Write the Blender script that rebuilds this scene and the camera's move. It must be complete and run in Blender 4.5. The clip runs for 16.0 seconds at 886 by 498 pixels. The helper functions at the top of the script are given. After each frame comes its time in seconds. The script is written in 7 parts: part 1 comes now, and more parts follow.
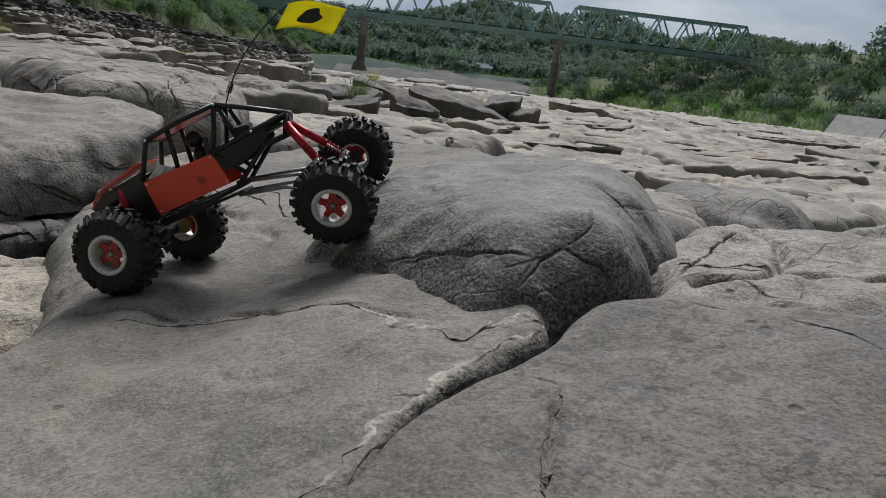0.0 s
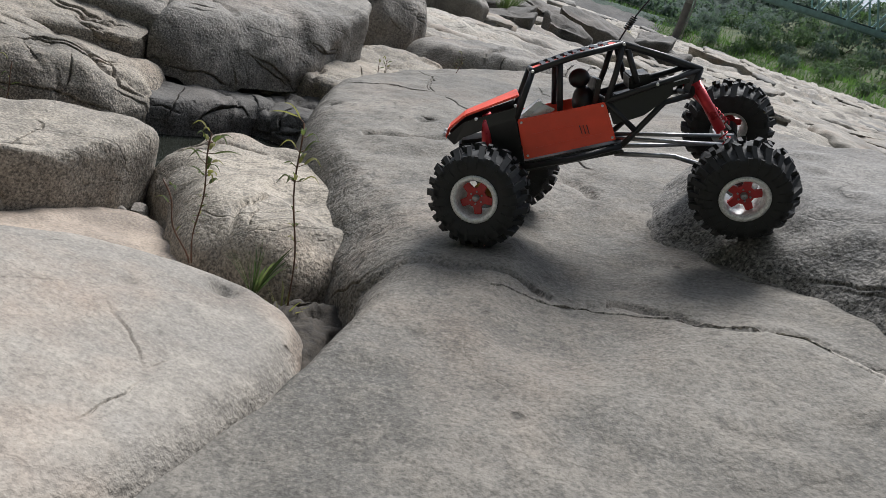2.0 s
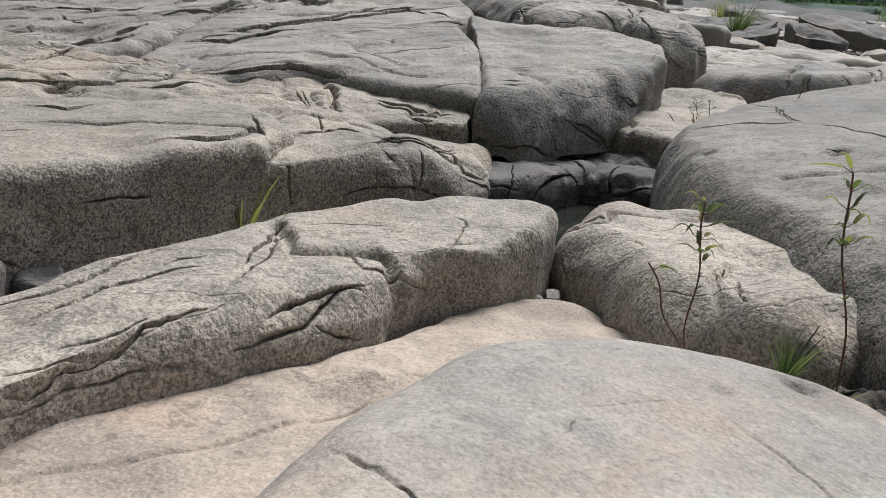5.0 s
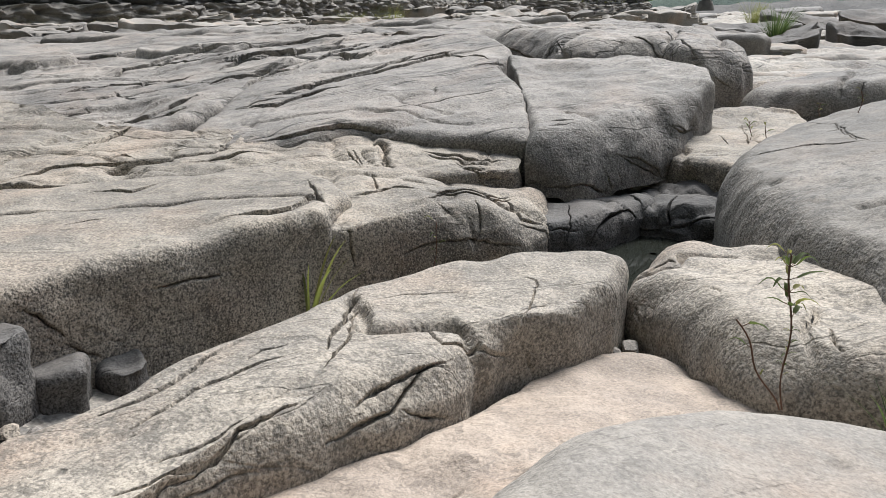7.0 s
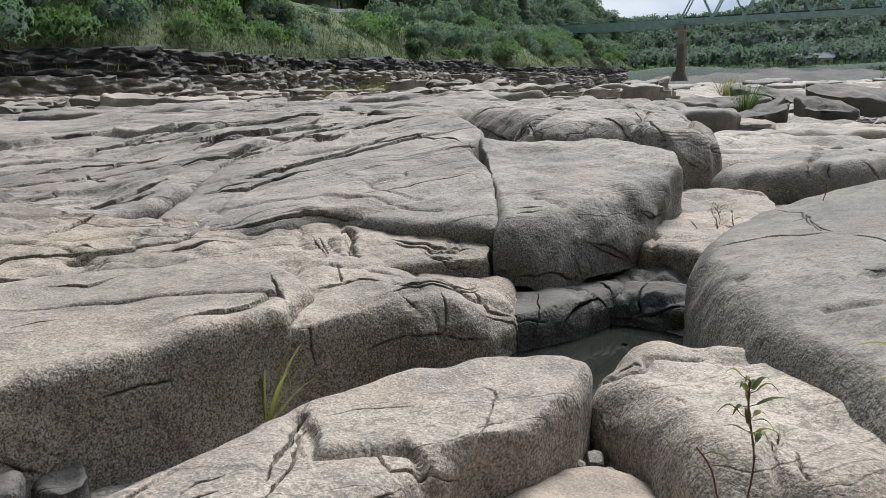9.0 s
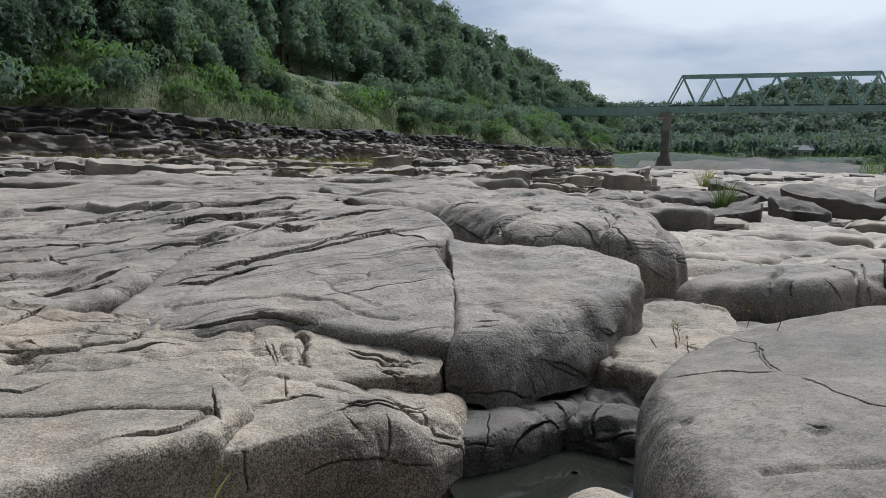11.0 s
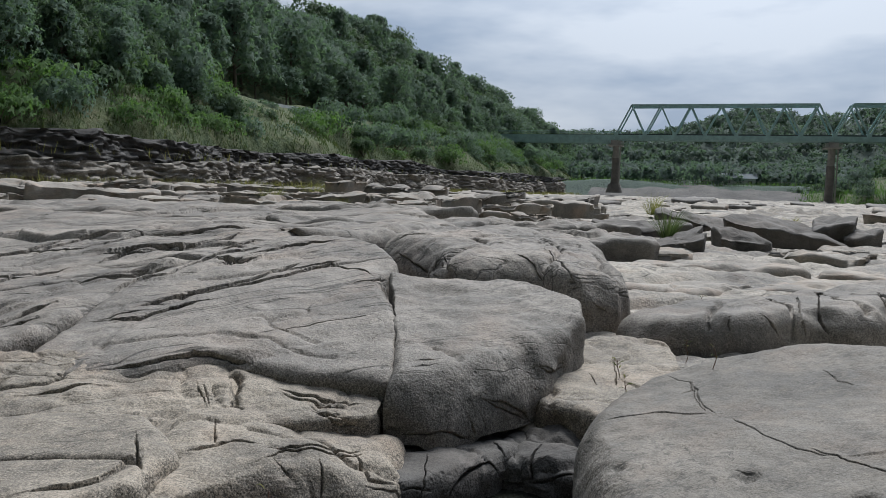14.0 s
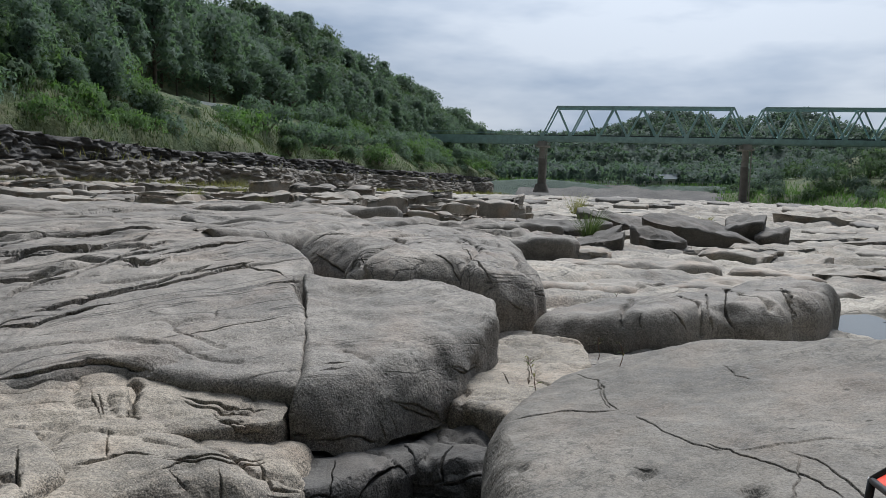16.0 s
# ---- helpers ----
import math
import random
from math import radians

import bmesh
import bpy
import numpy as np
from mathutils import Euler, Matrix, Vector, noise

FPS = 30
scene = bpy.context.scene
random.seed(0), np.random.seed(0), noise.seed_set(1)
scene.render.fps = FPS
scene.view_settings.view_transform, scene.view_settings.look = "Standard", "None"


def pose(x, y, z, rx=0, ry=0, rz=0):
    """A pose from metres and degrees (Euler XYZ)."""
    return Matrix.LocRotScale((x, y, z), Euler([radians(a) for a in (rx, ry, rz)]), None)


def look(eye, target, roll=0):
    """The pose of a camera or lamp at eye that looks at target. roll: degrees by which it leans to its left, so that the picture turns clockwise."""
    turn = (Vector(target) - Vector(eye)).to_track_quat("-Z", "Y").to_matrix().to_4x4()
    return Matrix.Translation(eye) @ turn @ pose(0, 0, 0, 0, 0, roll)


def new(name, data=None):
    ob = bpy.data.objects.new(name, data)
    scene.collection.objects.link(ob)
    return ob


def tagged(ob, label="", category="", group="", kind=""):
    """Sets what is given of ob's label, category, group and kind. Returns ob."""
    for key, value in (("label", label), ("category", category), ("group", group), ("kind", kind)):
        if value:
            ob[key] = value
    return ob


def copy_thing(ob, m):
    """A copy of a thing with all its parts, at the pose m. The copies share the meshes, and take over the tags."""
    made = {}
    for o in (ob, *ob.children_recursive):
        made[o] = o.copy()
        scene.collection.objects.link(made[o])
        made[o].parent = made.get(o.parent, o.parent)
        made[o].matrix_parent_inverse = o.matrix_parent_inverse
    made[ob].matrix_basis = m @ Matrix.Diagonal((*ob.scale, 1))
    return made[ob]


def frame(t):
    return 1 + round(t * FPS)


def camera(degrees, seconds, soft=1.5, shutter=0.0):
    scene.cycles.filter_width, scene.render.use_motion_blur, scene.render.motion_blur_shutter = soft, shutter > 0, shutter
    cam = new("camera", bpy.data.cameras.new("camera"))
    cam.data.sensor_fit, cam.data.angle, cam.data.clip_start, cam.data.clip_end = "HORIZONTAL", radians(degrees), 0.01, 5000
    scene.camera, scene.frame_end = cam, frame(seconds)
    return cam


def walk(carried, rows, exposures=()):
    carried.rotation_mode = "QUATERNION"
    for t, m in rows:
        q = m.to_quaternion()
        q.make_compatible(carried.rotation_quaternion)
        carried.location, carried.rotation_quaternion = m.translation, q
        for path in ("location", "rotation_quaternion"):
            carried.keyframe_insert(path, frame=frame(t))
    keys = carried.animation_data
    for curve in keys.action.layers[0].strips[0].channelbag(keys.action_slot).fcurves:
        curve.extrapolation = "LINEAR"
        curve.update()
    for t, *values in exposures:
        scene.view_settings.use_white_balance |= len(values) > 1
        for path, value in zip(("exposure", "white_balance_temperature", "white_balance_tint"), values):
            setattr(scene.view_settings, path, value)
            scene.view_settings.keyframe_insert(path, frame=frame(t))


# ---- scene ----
cam = camera(61.5, 16.0, soft=0.5)
METRES, EYE, TILT, LEAN, TURN = 1.5, 0.4, -13.0, -6.75, 0.0
ROWS = [
    (0.0, 0.0, 0.0, 0.0, 0.0, 0.0, 0.0),
    (0.5, -0.0275, -0.0131, -0.0157, 3.16, -0.56, -3.33),
    (1.0, -0.0841, -0.014, -0.0042, 4.74, -2.13, -7.08),
    (1.5, -0.1971, 0.0268, 0.0366, 5.15, -5.09, -9.75),
    (2.0, -0.3059, 0.1087, 0.0267, 6.55, -7.25, -11.89),
    (2.5, -0.4264, 0.143, 0.0228, 9.26, -6.52, -11.92),
    (3.0, -0.5137, 0.1629, -0.0349, 12.76, -5.18, -11.2),
    (3.5, -0.5508, 0.1582, -0.0336, 16.0, -5.07, -9.29),
    (4.0, -0.5661, 0.156, -0.0163, 18.53, -5.37, -6.88),
    (4.5, -0.5752, 0.152, -0.0027, 20.51, -5.31, -4.67),
    (5.0, -0.5823, 0.1441, 0.0051, 22.41, -5.04, -2.95),
    (7.5, -0.6121, 0.1412, 0.0549, 25.77, -2.04, 2.72),
    (8.0, -0.6129, 0.1471, 0.0626, 25.53, -0.94, 3.19),
    (8.5, -0.6086, 0.1562, 0.074, 25.0, 0.44, 3.12),
    (9.0, -0.5894, 0.1788, 0.0934, 24.49, 2.11, 2.42),
    (9.5, -0.5673, 0.1981, 0.1156, 24.08, 3.94, 1.59),
    (10.0, -0.5529, 0.2023, 0.1425, 23.87, 5.64, 0.93),
    (12.5, -0.5274, 0.2241, 0.1946, 21.82, 8.64, -0.97),
    (13.0, -0.5238, 0.2234, 0.1986, 21.24, 9.09, -0.71),
    (13.5, -0.5196, 0.2267, 0.2023, 20.48, 9.34, -0.22),
    (14.0, -0.5134, 0.2346, 0.2064, 19.55, 9.45, 0.34),
    (14.5, -0.5052, 0.245, 0.2081, 18.34, 9.51, 0.82),
    (15.0, -0.4958, 0.2552, 0.2117, 17.02, 9.49, 1.18),
    (15.5, -0.4874, 0.2623, 0.2101, 15.66, 9.46, 1.41),
    (16.0, -0.4809, 0.2684, 0.2104, 14.28, 9.34, 1.6),
]
walk(cam, [(t, pose(0, 0, EYE, TILT, LEAN, TURN) @ pose(METRES * x, METRES * y, METRES * z, 90 + pitch, roll, yaw)) for t, x, y, z, yaw, pitch, roll in ROWS],
     [(0.0, 0.05, 6300, 10), (1.0, -0.05, 6300, 10), (1.5, 0.22, 6250, 10), (2.0, 0.48, 6250, 10), (3.0, 0.22, 6250, 10), (4.0, 0.35, 6250, 10), (5.0, 0.55, 6250, 10), (7.5, 0.82, 6250, 10), (9.0, 0.65, 6250, 10), (10.0, 0.5, 6200, 9), (12.5, 0.17, 6100, 9), (16.0, 0.23, 6100, 9)])

# ---- world, sun, exposure ----
scene.view_settings.exposure = 0.0
world = bpy.data.worlds.new("overcast")
scene.world = world
world.use_nodes = True
wn, wl = world.node_tree.nodes, world.node_tree.links
wn.clear()
SUN_EL, SUN_ROT = radians(52), radians(4)
sky = wn.new("ShaderNodeTexSky")
sky.sky_type, sky.sun_disc = "NISHITA", False
sky.sun_elevation, sky.sun_rotation = SUN_EL, SUN_ROT
sky.air_density, sky.dust_density, sky.ozone_density = 1.0, 4.0, 1.0
coord = wn.new("ShaderNodeTexCoord")
wmap = wn.new("ShaderNodeMapping")
wmap.inputs["Scale"].default_value = (1.0, 1.0, 3.6)
clouds = wn.new("ShaderNodeTexNoise")
clouds.inputs["Scale"].default_value, clouds.inputs["Detail"].default_value = 2.4, 5.0
clouds.inputs["Roughness"].default_value = 0.52
ramp = wn.new("ShaderNodeValToRGB")
ramp.color_ramp.elements[0].position, ramp.color_ramp.elements[0].color = 0.41, (2.9, 3.5, 4.4, 1)
ramp.color_ramp.elements[1].position, ramp.color_ramp.elements[1].color = 0.59, (5.3, 5.65, 6.15, 1)
veil = wn.new("ShaderNodeMix")
veil.data_type = "RGBA"
veil.inputs["Factor"].default_value = 0.93
back = wn.new("ShaderNodeBackground")
back.inputs["Strength"].default_value = 0.08
wout = wn.new("ShaderNodeOutputWorld")
wl.new(coord.outputs["Generated"], wmap.inputs["Vector"])
wl.new(wmap.outputs["Vector"], clouds.inputs["Vector"])
wl.new(clouds.outputs["Fac"], ramp.inputs["Fac"])
wl.new(sky.outputs["Color"], veil.inputs["A"])
SUN_WAY = Vector((math.sin(SUN_ROT) * math.cos(SUN_EL), math.cos(SUN_ROT) * math.cos(SUN_EL), math.sin(SUN_EL)))
facing = wn.new("ShaderNodeVectorMath")
facing.operation = "DOT_PRODUCT"
facing.inputs[1].default_value = SUN_WAY
wl.new(coord.outputs["Generated"], facing.inputs[0])
lift = wn.new("ShaderNodeMapRange")
lift.inputs["From Min"].default_value, lift.inputs["From Max"].default_value = 0.3, 1.0
lift.inputs["To Min"].default_value, lift.inputs["To Max"].default_value = 0.12, 2.25
wl.new(facing.outputs["Value"], lift.inputs["Value"])
scale_up = wn.new("ShaderNodeVectorMath")
scale_up.operation = "SCALE"
wl.new(ramp.outputs["Color"], scale_up.inputs["Vector"])
wl.new(lift.outputs["Result"], scale_up.inputs["Scale"])
wl.new(scale_up.outputs["Vector"], veil.inputs["B"])
wl.new(veil.outputs["Result"], back.inputs["Color"])
wl.new(back.outputs["Background"], wout.inputs["Surface"])

sun = new("sun", bpy.data.lights.new("sun", "SUN"))
sun.data.energy, sun.data.angle, sun.data.color = 3.5, radians(24), (1.0, 0.965, 0.92)
sun.matrix_world = look(SUN_WAY * 60, (0, 0, 0))


# ---- materials ----
class Mat:
    """A node material with short calls."""

    def __init__(self, name, rough=0.8, metal=0.0):
        self.m = bpy.data.materials.new(name)
        self.m.use_nodes = True
        self.n, self.l = self.m.node_tree.nodes, self.m.node_tree.links
        self.b = self.n["Principled BSDF"]
        self.b.inputs["Roughness"].default_value = rough
        self.b.inputs["Metallic"].default_value = metal
        self.pos = self.n.new("ShaderNodeNewGeometry").outputs["Position"]
        self.isl = self.n["Geometry"].outputs["Random Per Island"]

    def local(self):
        """Take the pattern from the object's own space."""
        self.pos = self.n.new("ShaderNodeTexCoord").outputs["Object"]
        return self

    def stretch(self, sx, sy, sz, rz=0.0):
        q = self.n.new("ShaderNodeMapping")
        q.vector_type = "TEXTURE"
        q.inputs["Scale"].default_value = (1 / sx, 1 / sy, 1 / sz)
        q.inputs["Rotation"].default_value = (0, 0, radians(rz))
        self.l.new(self.pos, q.inputs["Vector"])
        return q.outputs["Vector"]

    def noise(self, scale, detail=4.0, rough=0.55, vec=None, warp=0.0):
        q = self.n.new("ShaderNodeTexNoise")
        q.inputs["Scale"].default_value, q.inputs["Detail"].default_value = scale, detail
        q.inputs["Roughness"].default_value, q.inputs["Distortion"].default_value = rough, warp
        self.l.new(vec or self.pos, q.inputs["Vector"])
        return q.outputs["Fac"]

    def cells(self, scale, feature="F1", vec=None):
        q = self.n.new("ShaderNodeTexVoronoi")
        q.feature = feature
        q.inputs["Scale"].default_value = scale
        self.l.new(vec or self.pos, q.inputs["Vector"])
        return q.outputs["Distance"]

    def ramp(self, fac, *stops):
        q = self.n.new("ShaderNodeValToRGB")
        e = q.color_ramp.elements
        while len(e) < len(stops):
            e.new(0.5)
        for k, (at, c) in zip(e, stops):
            k.position, k.color = at, ((c, c, c, 1) if isinstance(c, (int, float)) else (*c, 1))
        self.l.new(fac, q.inputs["Fac"])
        return q.outputs["Color"]

    def math(self, op, a, b):
        q = self.n.new("ShaderNodeMath")
        q.operation = op
        for i, v in enumerate((a, b)):
            if isinstance(v, (int, float)):
                q.inputs[i].default_value = v
            else:
                self.l.new(v, q.inputs[i])
        return q.outputs[0]

    def mix(self, fac, a, b, kind="MIX"):
        q = self.n.new("ShaderNodeMix")
        q.data_type, q.blend_type = "RGBA", kind
        for key, v in (("Factor", fac), ("A", a), ("B", b)):
            if isinstance(v, (int, float)):
                q.inputs[key].default_value = v if key == "Factor" else (v, v, v, 1)
            elif isinstance(v, tuple):
                q.inputs[key].default_value = (*v, 1)
            else:
                self.l.new(v, q.inputs[key])
        return q.outputs["Result"]

    def color(self, c):
        if isinstance(c, tuple):
            self.b.inputs["Base Color"].default_value = (*c, 1)
        else:
            self.l.new(c, self.b.inputs["Base Color"])
        return self

    def rough(self, v):
        self.l.new(v, self.b.inputs["Roughness"])
        return self

    def bump(self, *layers):
        last = None
        for h, strength, dist in layers:
            q = self.n.new("ShaderNodeBump")
            q.inputs["Strength"].default_value, q.inputs["Distance"].default_value = strength, dist
            self.l.new(h, q.inputs["Height"])
            if last:
                self.l.new(last, q.inputs["Normal"])
            last = q.outputs["Normal"]
        self.l.new(last, self.b.inputs["Normal"])
        return self


def stone(name, light, mid, dark, patch=1.6, rust=0.25, grain=1.0, cracks=0.85, partings=0.6, salt=1.0, gape=1.0, top_fade=0.6):
    """Weathered river granite: broad stains, mineral grains, hairline cracks and pits. Grain colour and bumps fade on
    upward faces (last argument); at full strength they also paint shade onto steep ones."""
    m = Mat(name, 0.85)
    g = 1.0 / grain
    broad = m.noise(patch, 5, 0.58)
    stain = m.noise(7.5 * g, 6, 0.62, None, 0.4)
    mottle = m.noise(24 * g, 5, 0.66)
    coarse = m.noise(88 * g, 3, 0.62)
    speck = m.noise(230 * g, 2, 0.6)
    # slope mask: steep faces take full grain colour, darkening them as shade would
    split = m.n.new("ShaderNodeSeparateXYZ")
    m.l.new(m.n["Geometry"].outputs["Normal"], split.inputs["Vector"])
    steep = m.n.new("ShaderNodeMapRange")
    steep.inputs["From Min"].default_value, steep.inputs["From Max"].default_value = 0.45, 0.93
    steep.inputs["To Min"].default_value, steep.inputs["To Max"].default_value = 1.0, 1.0 - top_fade
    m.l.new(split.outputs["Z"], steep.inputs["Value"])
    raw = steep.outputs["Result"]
    c = m.ramp(broad, (0.36, dark), (0.5, mid), (0.62, light))
    c = m.mix(m.ramp(stain, (0.36, 0.6), (0.52, 0.0)), c, tuple(v * 0.86 for v in dark))
    c = m.mix(m.ramp(mottle, (0.5, 0.0), (0.7, 0.5)), c, tuple(v * 1.16 for v in light))
    warm = m.noise(2.9, 5, 0.6)
    c = m.mix(m.math("MULTIPLY", m.ramp(warm, (0.50, 0.0), (0.72, 1.0)), rust), c, (0.44, 0.28, 0.18))
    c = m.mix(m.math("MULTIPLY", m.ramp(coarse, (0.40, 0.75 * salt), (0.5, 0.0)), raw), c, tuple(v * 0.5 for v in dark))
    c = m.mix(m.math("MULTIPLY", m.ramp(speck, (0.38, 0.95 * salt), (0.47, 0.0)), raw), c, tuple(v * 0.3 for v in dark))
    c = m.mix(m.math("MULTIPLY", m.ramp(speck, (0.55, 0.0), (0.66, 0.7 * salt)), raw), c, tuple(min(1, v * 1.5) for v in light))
    fleck = m.math("MULTIPLY", m.ramp(m.noise(42 * g, 3, 0.6, None, 0.8), (0.56, 0.0), (0.61, 1.0)), m.ramp(m.noise(1.9 * g, 3), (0.46, 0.0), (0.58, 0.6)))
    c = m.mix(fleck, c, tuple(v * 0.55 for v in dark))
    bend = m.n.new("ShaderNodeVectorMath")
    bend.operation = "MULTIPLY_ADD"
    wob = m.n.new("ShaderNodeTexNoise")
    wob.inputs["Scale"].default_value, wob.inputs["Detail"].default_value = 5.0 * g, 6.0
    m.l.new(m.pos, wob.inputs["Vector"])
    m.l.new(wob.outputs["Color"], bend.inputs[0])
    bend.inputs[1].default_value = (0.3 * grain,) * 3
    m.l.new(m.stretch(1, 1.6, 1.6, 38), bend.inputs[2])
    edge = m.cells(2.1 * g, "DISTANCE_TO_EDGE", bend.outputs["Vector"])
    where = m.ramp(m.noise(1.3 * g, 3), (0.45, 0.0), (0.53, 1.0))
    line = m.math("MULTIPLY", m.ramp(edge, (0.0015, 1.0), (0.006, 0.0)), where)
    c = m.mix(m.math("MULTIPLY", line, cracks * 0.7), c, tuple(v * 0.28 for v in dark))
    bedding = m.noise(2.6 * g, 2.6, 0.5, m.stretch(0.4, 2.6, 2.2, 42), 0.5)
    ridge = m.math("ABSOLUTE", m.math("SUBTRACT", bedding, 0.5), 0.0)
    parting = m.math("MULTIPLY", m.ramp(m.math("ADD", ridge, m.math("MULTIPLY", m.math("SUBTRACT", mottle, 0.5), 0.02)), (0.003 * gape, 1.0), (0.012 * gape, 0.0)), m.ramp(m.noise(1.9 * g, 4), (0.42, 0.0), (0.5, 1.0)))
    c = m.mix(m.math("MULTIPLY", parting, partings), c, tuple(v * 0.14 for v in dark))
    pock = m.math("MULTIPLY", m.ramp(m.cells(19 * g), (0.06, 1.0), (0.15, 0.0)), m.ramp(m.noise(3.1 * g, 2), (0.52, 0.0), (0.6, 1.0)))
    c = m.mix(m.math("MULTIPLY", pock, 0.6), c, tuple(v * 0.4 for v in dark))
    m.color(c).rough(m.ramp(mottle, (0.3, 0.74), (0.7, 0.95)))
    deep = m.math("SUBTRACT", m.math("SUBTRACT", 1.0, m.math("MULTIPLY", line, cracks)), m.math("MULTIPLY", parting, partings * 1.4))
    deep = m.math("SUBTRACT", deep, m.math("MULTIPLY", pock, 0.8))
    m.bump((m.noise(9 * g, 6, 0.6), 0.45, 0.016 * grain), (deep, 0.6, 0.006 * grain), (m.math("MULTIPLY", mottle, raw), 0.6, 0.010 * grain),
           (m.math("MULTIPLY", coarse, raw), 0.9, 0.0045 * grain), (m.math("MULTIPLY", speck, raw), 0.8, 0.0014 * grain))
    return m.m


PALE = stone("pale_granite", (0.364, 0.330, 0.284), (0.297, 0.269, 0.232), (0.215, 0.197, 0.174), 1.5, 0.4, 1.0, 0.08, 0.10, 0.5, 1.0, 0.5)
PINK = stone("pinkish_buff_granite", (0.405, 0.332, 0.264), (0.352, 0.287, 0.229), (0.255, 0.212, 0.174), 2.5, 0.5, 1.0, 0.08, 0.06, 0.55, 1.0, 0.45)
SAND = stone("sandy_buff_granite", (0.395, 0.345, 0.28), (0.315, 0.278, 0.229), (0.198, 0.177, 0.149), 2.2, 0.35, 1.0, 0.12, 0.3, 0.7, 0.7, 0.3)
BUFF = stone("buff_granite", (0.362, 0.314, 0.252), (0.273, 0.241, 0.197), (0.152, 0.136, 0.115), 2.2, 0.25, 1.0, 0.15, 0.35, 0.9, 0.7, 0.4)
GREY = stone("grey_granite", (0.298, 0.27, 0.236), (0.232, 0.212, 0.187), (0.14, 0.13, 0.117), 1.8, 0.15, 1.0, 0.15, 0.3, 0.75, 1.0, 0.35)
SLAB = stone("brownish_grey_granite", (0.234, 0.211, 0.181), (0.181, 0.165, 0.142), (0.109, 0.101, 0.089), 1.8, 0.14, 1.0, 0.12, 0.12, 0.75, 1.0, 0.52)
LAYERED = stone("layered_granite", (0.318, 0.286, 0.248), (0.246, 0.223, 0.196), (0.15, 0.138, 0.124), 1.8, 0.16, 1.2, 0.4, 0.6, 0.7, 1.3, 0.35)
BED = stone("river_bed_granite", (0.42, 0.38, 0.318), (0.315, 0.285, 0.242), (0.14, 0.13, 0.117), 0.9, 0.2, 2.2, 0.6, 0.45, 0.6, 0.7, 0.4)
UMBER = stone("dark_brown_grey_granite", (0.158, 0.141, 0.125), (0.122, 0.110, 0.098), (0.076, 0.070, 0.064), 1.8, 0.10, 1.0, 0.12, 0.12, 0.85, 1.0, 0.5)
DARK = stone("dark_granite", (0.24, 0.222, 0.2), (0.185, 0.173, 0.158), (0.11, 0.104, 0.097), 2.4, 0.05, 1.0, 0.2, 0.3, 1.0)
# darker copy of DARK: wet rock, plus recess shade put into its colour
WET_SHADED = stone("wet_shaded_granite", (0.13, 0.12, 0.11), (0.098, 0.092, 0.085), (0.058, 0.055, 0.052), 2.4, 0.05, 1.0, 0.2, 0.3, 0.9)
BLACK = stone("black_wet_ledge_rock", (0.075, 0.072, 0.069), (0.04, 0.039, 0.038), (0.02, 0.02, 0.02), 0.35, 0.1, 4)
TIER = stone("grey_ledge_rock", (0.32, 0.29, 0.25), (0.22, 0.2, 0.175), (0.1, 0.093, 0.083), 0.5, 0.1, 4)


def plain(name, c, rough=0.5, metal=0.0, vary=0.25, scale=40, bump=0.0):
    m = Mat(name, rough, metal).local()
    n = m.noise(scale, 5, 0.6)
    m.color(m.mix(m.ramp(n, (0.3, 0.0), (0.75, 1.0)), tuple(v * (1 - vary) for v in c), tuple(min(1, v * (1 + vary)) for v in c)))
    m.rough(m.ramp(n, (0.3, max(0.05, rough - 0.12)), (0.7, min(1, rough + 0.12))))
    if bump:
        m.bump((n, 0.6, bump))
    return m.m


def leafy(name, dark, mid, light):
    """Leaves: every leaf has its own shade of green."""
    m = Mat(name, 0.85)
    c = m.ramp(m.isl, (0.0, dark), (0.55, mid), (1.0, light))
    c = m.mix(m.ramp(m.noise(0.35, 4), (0.35, 0.0), (0.7, 0.6)), c, dark)
    m.color(c)
    m.b.inputs["Roughness"].default_value = 0.7
    m.b.inputs["Specular IOR Level"].default_value = 0.12
    thin = m.n.new("ShaderNodeBsdfTranslucent")
    m.l.new(m.mix(1.0, c, (1.25, 1.35, 0.8), "MULTIPLY"), thin.inputs["Color"])
    both = m.n.new("ShaderNodeMixShader")
    both.inputs["Fac"].default_value = 0.5
    m.l.new(m.b.outputs["BSDF"], both.inputs[1])
    m.l.new(thin.outputs["BSDF"], both.inputs[2])
    m.l.new(both.outputs["Shader"], m.n["Material Output"].inputs["Surface"])
    return m.m


# hillside greens keep some haze blue in their colour
LEAF_DARK = leafy("dark_foliage", (0.096, 0.15, 0.118), (0.12, 0.182, 0.142), (0.148, 0.215, 0.165))
# far leaves blued and evened out: distance haze is mixed into their colour
LEAF_HAZED = leafy("far_hazed_foliage", (0.085, 0.128, 0.118), (0.1, 0.147, 0.132), (0.118, 0.167, 0.148))
LEAF = leafy("foliage", (0.06, 0.1, 0.06), (0.085, 0.14, 0.08), (0.115, 0.175, 0.095))
LEAF_WEED = leafy("drab_weed_leaves", (0.05, 0.065, 0.03), (0.08, 0.1, 0.045), (0.12, 0.13, 0.06))
LEAF_VINE = leafy("vine_foliage", (0.07, 0.135, 0.05), (0.105, 0.185, 0.07), (0.145, 0.235, 0.09))
GRASS = leafy("grass_blades", (0.042, 0.068, 0.032), (0.07, 0.096, 0.046), (0.115, 0.13, 0.066))
